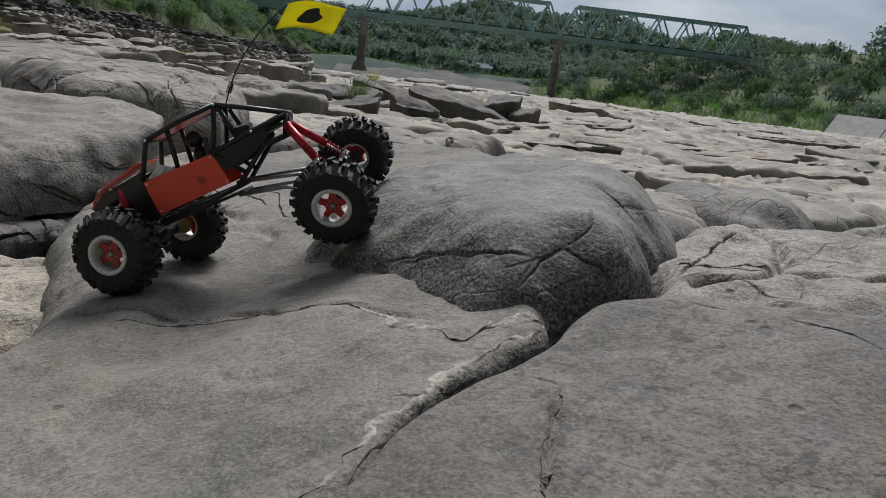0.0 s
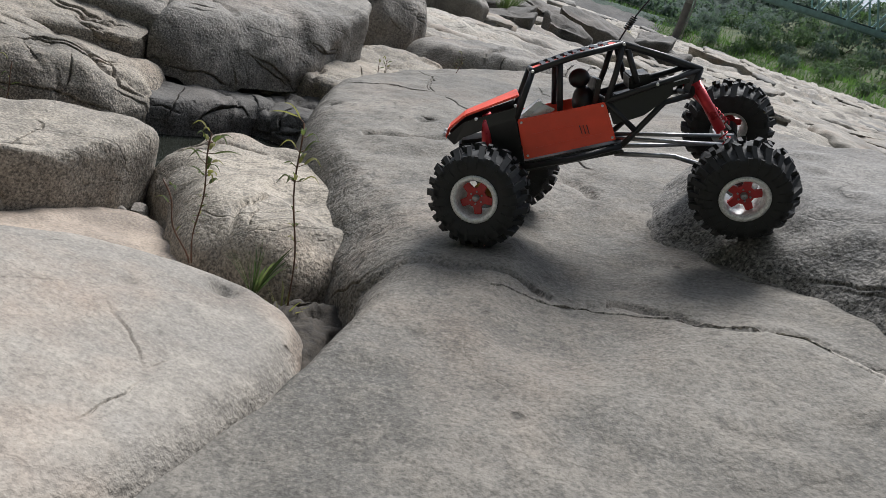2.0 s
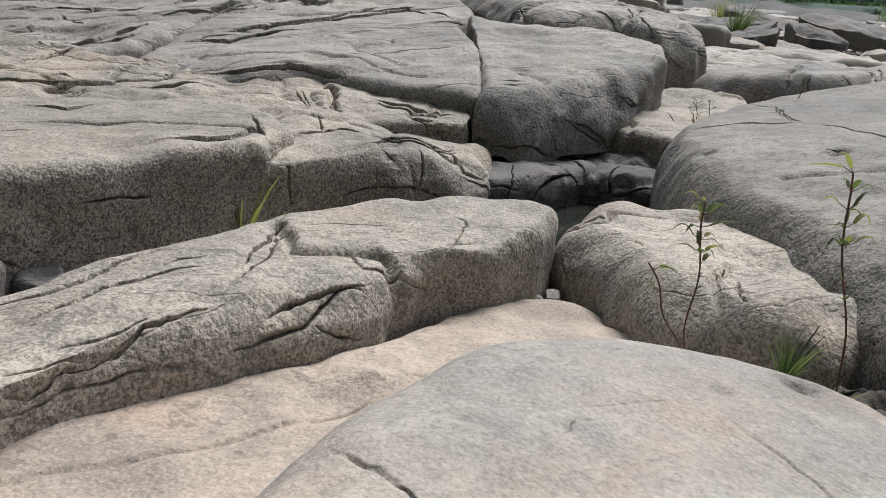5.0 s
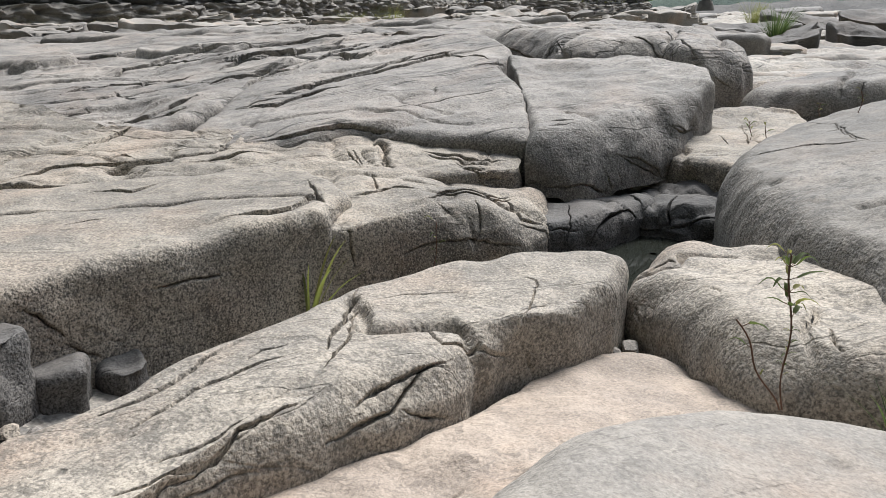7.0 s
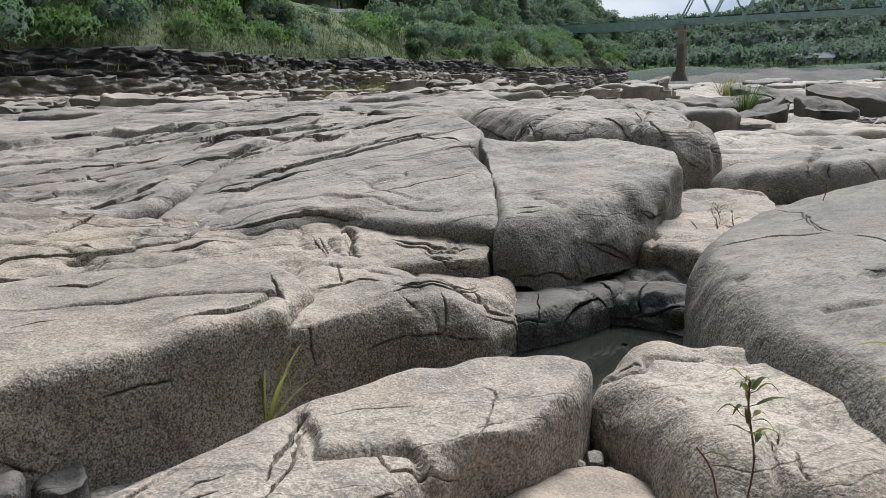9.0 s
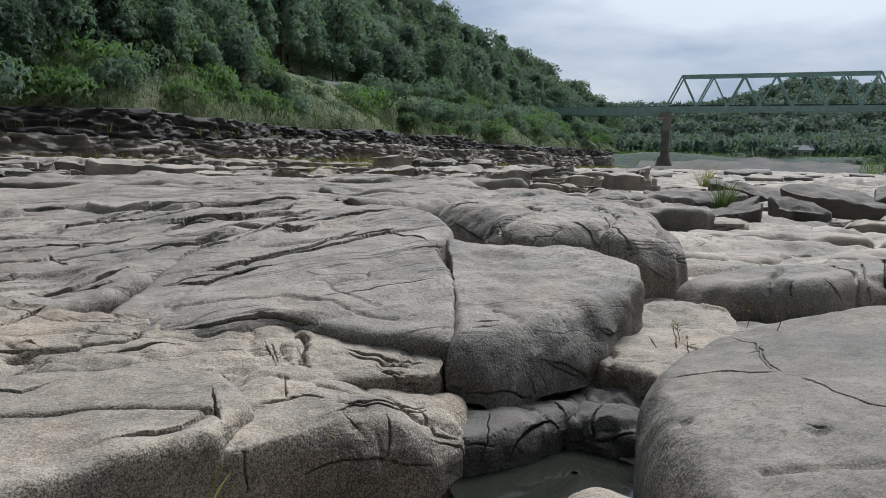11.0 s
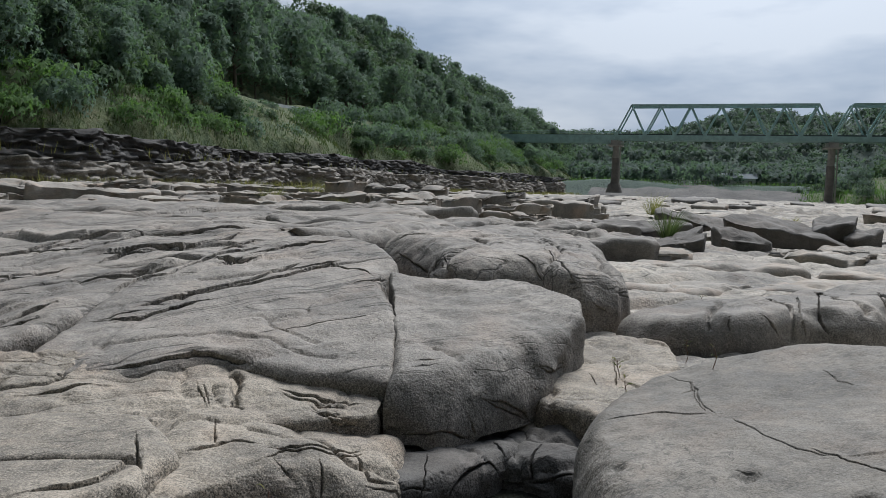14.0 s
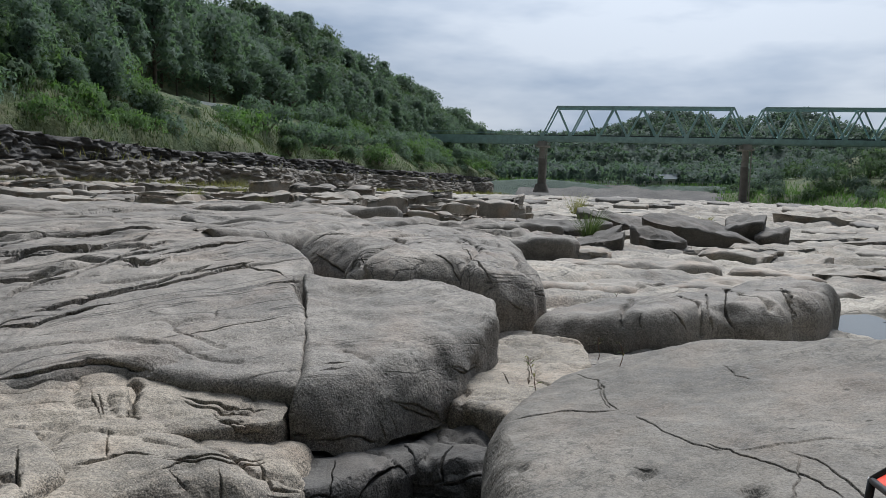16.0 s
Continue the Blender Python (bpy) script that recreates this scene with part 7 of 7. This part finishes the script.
bmesh.ops.bevel(bm, geom=bm.edges[:], offset=0.005, segments=2, affect="EDGES")
part("motor", bm, CAR_BLACK, car)
for y in (0.018, -0.018):
    bm = bmesh.new()
    bmesh.ops.create_icosphere(bm, subdivisions=2, radius=0.0045, matrix=Matrix.Translation(at(0.0, 0.094, y)))
    part("headlight", bm, SILVERED, car, "small clear headlight")

# whip aerial with a flag
foot = at(0.246, 0.199, -0.03)
whip = [foot + Vector((-0.010 * i - 0.0004 * i * i, 0.002 * i, 0.0155 * i - 0.0004 * i * i)) for i in range(12)]
antenna = pipe("antenna", whip, 0.0012, CAR_BLACK, car, 8, "thin black whip aerial")
q0 = (whip[2] - whip[1]).normalized().to_track_quat("Z", "Y")
coil = [whip[1] + (whip[2] - whip[1]) * (i / 60) * 1.1 + q0 @ Vector((0.004 * math.cos(i * 0.7), 0.004 * math.sin(i * 0.7), 0)) for i in range(61)]
pipe("coil_spring", coil, 0.0012, CAR_BLACK, antenna, 5, "black coil spring")
tip, low = whip[11], whip[9]
bm = bmesh.new()
nx, nz = 14, 8
gv = []
for i in range(nx + 1):
    for j in range(nz + 1):
        p = tip.lerp(low + (low - whip[8]) * 0.0, j / nz) + Vector((-0.088 * i / nx, 0.004 * math.sin(i * 0.55 + j * 0.2), 0.006 * math.sin(i * 0.3) - 0.03 * i / nx - 0.018 * j / nz))
        gv.append(bm.verts.new(p))
for i in range(nx):
    for j in range(nz):
        f = bm.faces.new((gv[i * (nz + 1) + j], gv[(i + 1) * (nz + 1) + j], gv[(i + 1) * (nz + 1) + j + 1], gv[i * (nz + 1) + j + 1]))
        f.smooth = True
ext = bmesh.ops.extrude_face_region(bm, geom=bm.faces[:])
bmesh.ops.translate(bm, vec=Vector((0, 0.0006, 0)), verts=[g for g in ext["geom"] if isinstance(g, bmesh.types.BMVert)])
bmesh.ops.recalc_face_normals(bm, faces=bm.faces[:])
flag = part("flag", bm, FLAG_YELLOW, antenna, "small bright yellow flag")
centre_ = tip.lerp(low, 0.5) + Vector((-0.046, 0.0052, -0.022))
bm = bmesh.new()
ring_ = [bm.verts.new(centre_ + Vector((0.02 * math.cos(t) * (1 + 0.25 * math.cos(3 * t)), 0.001, 0.011 * math.sin(t)))) for t in np.linspace(0, 6.283, 24)[:-1]]
face = bm.faces.new(ring_)
ext = bmesh.ops.extrude_face_region(bm, geom=[face])
bmesh.ops.translate(bm, vec=Vector((0, 0.0008, 0)), verts=[g for g in ext["geom"] if isinstance(g, bmesh.types.BMVert)])
bmesh.ops.recalc_face_normals(bm, faces=bm.faces[:])
part("emblem", bm, CAR_BLACK, flag, "plain dark emblem shape")


# ---- plants, stones and small things ----
def blade(v, f, base, tip, width, bend, n=6):
    """One curved grass blade as a thin folded strip."""
    base, tip = Vector(base), Vector(tip)
    side = (tip - base).cross(Vector((0.3, 0.2, 1.0)))
    side = side.normalized() if side.length > 1e-6 else Vector((1, 0, 0))
    at0 = len(v)
    for i in range(n + 1):
        t = i / n
        p = base.lerp(tip, t) + Vector((0, 0, 1)) * bend * math.sin(math.pi * t) + Vector((0, 0, -bend * 0.4)) * t * t
        w = width * (1 - t) ** 0.7 * (0.5 + min(t * 4, 0.5)) + 0.0002
        v.extend([tuple(p - side * w), tuple(p + Vector((0, 0, -w * 0.5))), tuple(p + side * w)])
    for i in range(n):
        for k in (0, 1):
            a = at0 + i * 3 + k
            f.append((a, a + 1, a + 4, a + 3))


def grass_tuft(label, x, y, z, height, spread, count, seed, material=GRASS, width=0.0022, lean=(0, 0), group="grass tufts"):
    g = np.random.default_rng(seed)
    v, f = [], []
    for _ in range(count):
        t, r = g.random() * 6.283, spread * g.random() ** 0.6
        h = height * (0.5 + 0.6 * g.random())
        blade(v, f, (0.12 * r * math.cos(t), 0.12 * r * math.sin(t), -0.01), (r * math.cos(t) + lean[0] * h, r * math.sin(t) + lean[1] * h, h), width * (0.6 + 0.8 * g.random()), h * 0.12)
    root = tagged(new("grass_tuft"), label, "grass", group)
    root.location = (x, y, z)
    mesh_part("foliage", mesh_from("foliage", v, f, material), root)
    return root


def weed(label, x, y, z, height, lean, seed, leaf_n=14, leaf=0.03):
    """A thin reddish stem with side twigs and small narrow leaves."""
    g = np.random.default_rng(seed)
    root = tagged(new("weed"), label, "plant", "weeds between the rocks")
    root.location = (x, y, z)
    pts = [Vector((lean[0] * t * height + 0.004 * math.sin(t * 9 + seed), lean[1] * t * height + 0.003 * math.cos(t * 7), -0.02 + (height + 0.02) * t)) for t in np.linspace(0, 1, 14)]
    pipe("stem", pts, 0.0013, STEM, root, 6, "reddish brown stem")
    for k in range(leaf_n):
        t = 0.2 + 0.8 * ((k + 0.5) / leaf_n) ** 0.8
        p = pts[min(13, int(t * 13 + g.random()))]
        a = 2.4 * k + g.random()
        out = Vector((math.cos(a), math.sin(a), 0.3 + 0.7 * g.random()))
        size = leaf * (0.5 + 0.8 * g.random()) * (0.35 if t < 0.62 else 1.0)
        joint = p + out * size * 0.35
        pipe("twig", [p, joint], 0.0006, STEM, root, 4)
        v, f = [], []
        tip = joint + (out + Vector((0.6 * g.random() - 0.3, 0.6 * g.random() - 0.3, -0.9 * g.random()))) * size
        blade(v, f, joint, tip, size * 0.16, size * (0.1 + 0.35 * g.random()), 5)
        mesh_part("leaf", mesh_from("leaf", v, f, LEAF_WEED if k % 3 else DRYGRASS), root)
    return root


weed("tall reddish weed with narrow green leaves growing from a rock crack", -0.877, 1.19, -0.175, 0.19, (-0.04, 0.05), 3, 34, 0.025)
weed("thin weed with sparse green leaves beside granite rock", -0.692, 1.13, -0.16, 0.25, (-0.20, 0.05), 5, 34, 0.026)
weed("short dry weed with a single brown leaf", -0.882, 1.188, -0.175, 0.10, (-0.6, 0.0), 7, 3, 0.03)
weed("small green weed with long leaves at the ledge foot", -1.708, 1.860, -0.36, 0.17, (0.12, 0.0), 9, 10, 0.03)
for i, (x, y, z) in enumerate([(-0.72, 2.72, -0.02), (-0.97, 2.62, -0.12), (-1.02, 3.05, -0.16), (-0.8, 3.4, -0.13), (-0.75, 4.8, -0.13), (0.75, 3.0, -0.05), (1.9, 3.4, -0.1)]):
    weed("tiny dry weed sprouting between rocks", x, y, z, 0.09, (0.1 * math.sin(i * 2), 0.0), 20 + i, 7, 0.02)
grass_tuft("green grass tuft in the crack between rocks", -0.755, 1.145, -0.17, 0.07, 0.06, 26, 1, width=0.0016)
grass_tuft("small grass tuft beside the boulder", -0.70, 1.125, -0.19, 0.045, 0.05, 14, 2, DRYGRASS, 0.0012)
grass_tuft("pale green broad-bladed grass at the ledge foot", -1.895, 1.575, -0.36, 0.2, 0.13, 7, 3, DRYGRASS, 0.0045, (0.25, 0.0))
for i, (x, y, h) in enumerate([(-1.15, 10.2, 0.55), (-9.0, 13.6, 0.75), (-10.6, 18.2, 1.0), (-7.6, 13.9, 0.5), (-13.5, 15.5, 0.6), (-15.0, 18.5, 0.8), (-5.6, 11.0, 0.35), (0.7, 14.5, 0.4), (-3.3, 16.5, 0.5), (-1.9, 20.0, 0.8)]):
    grass_tuft("tall reedy yellow-green grass clump on the river bed", x, y, float(bed(np.array([x]), np.array([y]))[0]) - 0.03, 0.8 * h, h * 0.6, 220, 30 + i, DRYGRASS if i % 4 else GRASS, 0.0030)


def cobble(x, y, z, r, seed, material, flat=0.7):
    g = np.random.default_rng(seed)
    bm = bmesh.new()
    bmesh.ops.create_icosphere(bm, subdivisions=3 if r > 0.03 else 2, radius=r)
    ax = g.normal(size=(5, 3))
    ax /= np.linalg.norm(ax, axis=1)[:, None]
    for q in bm.verts:
        for a in ax:
            d = q.co.dot(Vector(a)) - r * 0.55
            if d > 0:
                q.co -= Vector(a) * d * 0.85
        q.co *= 1 + 0.06 * noise.noise(q.co / r * 1.7 + Vector((seed, 0, 0)))
        q.co.z *= flat
    for fc in bm.faces:
        fc.smooth = r > 0.055
    me = bpy.data.meshes.new("cobble")
    bm.to_mesh(me)
    bm.free()
    me.materials.append(material)
    ob = new("cobble", me)
    ob.location, ob.rotation_euler = (x, y, z), (0, 0, float(g.random() * 6))
    return tagged(ob, "small loose angular stone in the gap", "stone", "loose stones in the gaps")


STONES = [(-1.10, 1.50, -0.36, 0.045), (-1.06, 1.44, -0.36, 0.035), (-1.13, 1.57, -0.34, 0.04), (-1.05, 1.36, -0.33, 0.03), (-1.11, 1.40, -0.38, 0.05), (-1.16, 1.28, -0.36, 0.045),
          (-1.09, 1.32, -0.35, 0.028), (-1.14, 1.64, -0.31, 0.05), (-1.13, 1.70, -0.26, 0.04), (-1.93, 1.62, -0.44, 0.06), (-1.84, 1.74, -0.42, 0.05), (-1.96, 0.95, -0.44, 0.06), (-1.9, 1.08, -0.44, 0.04),
          (-2.02, 1.02, -0.45, 0.05), (-1.86, 1.2, -0.45, 0.05), (-1.8, 1.35, -0.45, 0.04), (-1.9, 0.85, -0.45, 0.035)]
gap_rng = np.random.default_rng(4)
for k in range(46):
    x, y, r = -1.93 + gap_rng.normal() * 0.05, gap_rng.uniform(0.7, 1.3), gap_rng.uniform(0.01, 0.028)
    STONES.append((x, y, float(bed(np.array([x]), np.array([y]))[0]) + 0.4 * r, r))
for i, (x, y, z, r) in enumerate(STONES):
    cobble(x, y, z, r, 40 + i, (GREY, DARK, BUFF)[i % 3])
for i, (x, y, z, r) in enumerate([(-1.13, 1.50, -0.285, 0.024), (-1.125, 1.57, -0.27, 0.028), (-1.10, 1.46, -0.285, 0.018), (-1.155, 1.47, -0.285, 0.016), (-1.06, 1.43, -0.27, 0.014), (-1.14, 1.63, -0.28, 0.024)]):
    cobble(x, y, z, r, 140 + i, (GREY, LAYERED, BUFF)[i % 3])

# pale grit that has settled along the cracks
from mathutils.bvhtree import BVHTree

near_rocks = [o for o in scene.objects if o.name.startswith(("rock_slab", "rock_dome")) and o.location.y < 1.6 and abs(o.location.x) < 1.4]
trees_ = [(BVHTree.FromPolygons([v.co + o.location for v in o.data.vertices], [tuple(p.vertices) for p in o.data.polygons])) for o in near_rocks]


def grit(label, line, width, seed, material, stray=0.012, proud=0.0022):
    pts = np.array(line, float)
    seg = np.hypot(*(pts[1:] - pts[:-1]).T)
    n = int(seg.sum() / 0.004)
    t = np.concatenate([[0], np.cumsum(seg)])
    u = np.linspace(0, t[-1], n)
    px, py = np.interp(u, t, pts[:, 0]), np.interp(u, t, pts[:, 1])
    px, py = px + stray * fbm(u * 14, 0 * u, 0 * u, 4, seed), py + stray * fbm(u * 14, 0 * u + 5, 0 * u, 4, seed + 1)
    dx, dy = np.gradient(px), np.gradient(py)
    ln = np.hypot(dx, dy)
    wide = width * np.clip(0.55 + 0.9 * fbm(u * 18, 0 * u, 0 * u, 3, seed + 2), 0.05, 1.6)
    v, cols = [], 9
    for i in range(n):
        for k in range(cols):
            s = (k / (cols - 1) - 0.5) * 2 * wide[i]
            x, y = px[i] - dy[i] / ln[i] * s, py[i] + dx[i] / ln[i] * s
            z = max([h[0].z for h in (b.ray_cast(Vector((x, y, 1)), Vector((0, 0, -1))) for b in trees_) if h[0]] or [0.0])
            edge_ = abs(k / (cols - 1) - 0.5) * 2
            v.append((x, y, z + proud * (1 - 2.7 * edge_**2 + 1.3 * noise.noise(Vector((x, y, 0)) * 110))))
    tagged(new("grit_seam", mesh_from("grit_seam", v, grid_faces(n, cols), material)), label, "sand", kind="stuff")


GRIT = stone("pale_grit", (0.4, 0.36, 0.31), (0.32, 0.29, 0.25), (0.2, 0.18, 0.16), 9.0, 0.1)
grit("pale grit settled in the crack between slabs", [(-0.12, 0.50), (-0.05, 0.56), (0.0, 0.66), (0.03, 0.72), (0.08, 0.775), (0.13, 0.83)], 0.011, 3, GRIT, 0.014, 0.0012)
grit("pale grit along the foot of the dome", [(-0.1, 0.97), (-0.02, 0.87), (0.05, 0.80), (0.12, 0.84), (0.2, 0.885)], 0.015, 5, GRIT)
grit("thin pale quartz line across the slab", [(-0.42, 1.03), (-0.34, 1.015), (-0.2, 0.995), (-0.09, 0.945)], 0.0035, 7, GRIT)
grit("pale grit in the joint beside the dome", [(0.27, 0.9), (0.31, 0.98), (0.36, 1.05), (0.45, 1.1), (0.6, 1.16)], 0.008, 9, GRIT)
grit("thin pale quartz line in the slab", [(0.125, 0.40), (0.118, 0.5), (0.128, 0.6), (0.15, 0.66)], 0.003, 11, GRIT)

# dark ribbon on the surface stands in for the shade down the crack
grit("dark ribbon laid as the shade inside a slab crack", [(-0.1, 0.47), (-0.04, 0.55), (0.02, 0.67), (0.09, 0.735), (0.15, 0.81), (0.2, 0.868)], 0.004, 19, SOIL, 0.007, 0.001)

# guard rail of the road on the hillside
WHITE = plain("weathered_white_paint", (0.62, 0.64, 0.64), 0.6, 0.0, 0.15, 2)
rail = tagged(new("guard_rail"), "pale steel guard rail beside the hillside road", "guard rail")
rail.location = (-47.3, 75, 8.4)
bm = bmesh.new()
bar(bm, (0, 0, 0.5), (0, 20, 1.0), 0.12, 0.34)
part("beam", bm, WHITE, rail)
for k in range(6):
    bm = bmesh.new()
    bar(bm, (-0.15, 4 * k, -1.2), (-0.15, 4 * k, 0.6 + 0.1 * k), 0.14, 0.14)
    part("post", bm, WHITE, rail)

# revetment on the right bank
wall_ = tagged(new("revetment"), "sloping stained concrete revetment along the river", "retaining wall")
wall_.location = (57, 112, -1.4)
for k in range(6):
    bm = bmesh.new()
    vs = [bm.verts.new(c) for c in ((k * 5.2, -k * 5.6, 0), (k * 5.2 + 5.1, -k * 5.6 - 5.5, 0), (k * 5.2 + 8.4, -k * 5.6 - 2.5, 3.4), (k * 5.2 + 3.3, -k * 5.6 + 3.0, 3.4))]
    face = bm.faces.new(vs)
    ext = bmesh.ops.extrude_face_region(bm, geom=[face])
    bmesh.ops.translate(bm, vec=Vector((0.3, 0.3, -0.5)), verts=[g for g in ext["geom"] if isinstance(g, bmesh.types.BMVert)])
    bmesh.ops.recalc_face_normals(bm, faces=bm.faces[:])
    part("concrete_panel", bm, CONCRETE, wall_)

# houses on the far valley side
HOUSE_WALL = plain("pale_house_render", (0.6, 0.59, 0.56), 0.85, 0.0, 0.12, 0.6)
HOUSE_ROOF = plain("grey_blue_roofing", (0.12, 0.15, 0.17), 0.85, 0.0, 0.2, 0.8)
PANE = plain("dark_window_glass", (0.03, 0.035, 0.04), 0.15, 0.0, 0.2, 1)


def house(x, y, w, d, h, turn_, label):
    root = tagged(new("house"), label, "house", "houses on the valley side")
    root.matrix_world = pose(x, y, float(far_z(np.array([float(x)]), np.array([float(y)]))[0]) - 0.5, 0, 0, turn_)
    bm = bmesh.new()
    box(bm, (-w / 2, -d / 2, -1.5), (w / 2, d / 2, h))
    part("wall", bm, HOUSE_WALL, root)
    bm = bmesh.new()
    e = 0.5
    a = [bm.verts.new(c) for c in ((-w / 2 - e, -d / 2 - e, h), (w / 2 + e, -d / 2 - e, h), (w / 2 + e, d / 2 + e, h), (-w / 2 - e, d / 2 + e, h), (-w / 2 - e, 0, h + d * 0.3), (w / 2 + e, 0, h + d * 0.3))]
    for q in ((0, 1, 5, 4), (2, 3, 4, 5), (0, 4, 3), (1, 2, 5), (0, 3, 2, 1)):
        bm.faces.new([a[k] for k in q])
    part("roof", bm, HOUSE_ROOF, root)
    for k in range(max(2, int(w / 3))):
        bm = bmesh.new()
        cx = -w / 2 + (k + 0.5) * w / max(2, int(w / 3))
        box(bm, (cx - 0.6, -d / 2 - 0.06, h * 0.4), (cx + 0.6, -d / 2 + 0.05, h * 0.75))
        part("window", bm, PANE, root)


for x, y, w, d, h, t, lab in ((70, 300, 16, 8, 5, 10, "pale two-storey house among trees"), (82, 315, 20, 8, 4, -5, "long pale low building among trees"), (94, 308, 10, 7, 5, 15, "small pale house on the slope"),
                              (10, 238, 9, 5, 2.4, 0, "low white shed near the river bank"), (-12, 262, 9, 5, 3, 0, "small pale blue-roofed shed in the fields"), (105, 300, 9, 7, 4, 20, "small white house beside trees"),
                              (60, 268, 9, 6, 3.5, 0, "small grey-roofed house below the wood")):
    house(x, y, w, d, h, t, lab)

# fence along the far bank
fence = tagged(new("fence"), "thin dark metal fence along the far bank", "fence")
fence.location = (-14, 223, 2.2)
for k in range(30):
    bm = bmesh.new()
    bar(bm, (k * 1.3, 0, -0.6), (k * 1.3, 0, 1.5), 0.09, 0.09)
    part("post", bm, STEEL, fence)
for z in (0.5, 1.4):
    bm = bmesh.new()
    bar(bm, (0, 0, z), (38, 0, z), 0.06, 0.06)
    part("rail", bm, STEEL, fence)


# grass of the banks, too much to count
def bank_grass(name, label, count, place, size, material, seed, slim=0.10):
    g = np.random.default_rng(seed)
    p = place(g, count)
    a = g.random(count) * 6.283
    h = size * (0.4 + 1.0 * g.random(count))
    dx, dy = np.cos(a) * h * slim, np.sin(a) * h * slim
    lx, ly = g.normal(size=count) * h * 0.35, g.normal(size=count) * h * 0.35
    zero = 0 * h
    quad = np.stack([p + np.stack([-dx, -dy, zero - 0.05], -1), p + np.stack([dx, dy, zero - 0.05], -1), p + np.stack([lx + dx * 0.3, ly + dy * 0.3, h], -1), p + np.stack([lx - dx * 0.3, ly - dy * 0.3, h], -1)], 1)
    tagged(new(name, mesh_from(name, quad.reshape(-1, 3), np.arange(count * 4).reshape(-1, 4), material, False)), label, "grass", kind="stuff")


def on_slope(g, n):
    y = 15 + 255 * g.random(n) ** 1.6
    v = 39.9 + 6.0 * g.random(n) ** 1.8
    x = -v + (ledge_line(y, 0 * y) + 37) * (1 - smooth(41, 52, v))
    return np.stack([x, y, hill_z(-v, y)], -1)


def on_tier(g, n):
    y = 12 + 230 * g.random(n) ** 1.5
    return np.stack([ledge_line(y, 0 * y) - 1.3 - 0.9 * g.random(n), y, 1.6 + 0.3 * g.random(n)], -1)


def at_foot(g, n):
    y = 10 + 200 * g.random(n) ** 1.4
    x = ledge_line(y, 0 * y) + 0.2 + 5 * g.random(n) ** 2
    return np.stack([x, y, bed(x, y)], -1)


def far_field(g, n):
    x, y = g.uniform(-60, 160, n), 222 + 34 * g.random(n) ** 1.5
    return np.stack([x, y, far_z(x, y)], -1)


def right_field(g, n):
    s, v = g.uniform(-15, 150, n), 22 * g.random(n) ** 1.5
    bx, by = right_at(s)
    return np.stack([bx + 0.93 * v, by + 0.37 * v, right_z(s, v)], -1)


bank_grass("slope_grass", "long green grass covering the sloping bank", 26000, on_slope, 0.34, GRASS, 51)
bank_grass("ledge_grass", "dry grass growing on the rock ledge", 900, on_tier, 0.5, DRYGRASS, 52, 0.04)
bank_grass("foot_grass", "dry grass at the foot of the ledge", 9000, at_foot, 0.5, DRYGRASS, 53, 0.03)
bank_grass("far_grass", "green grass on the far bank", 6000, far_field, 0.7, LEAF_VINE, 54)
bank_grass("right_grass", "green grass on the right bank", 9000, right_field, 0.9, LEAF_VINE, 55)
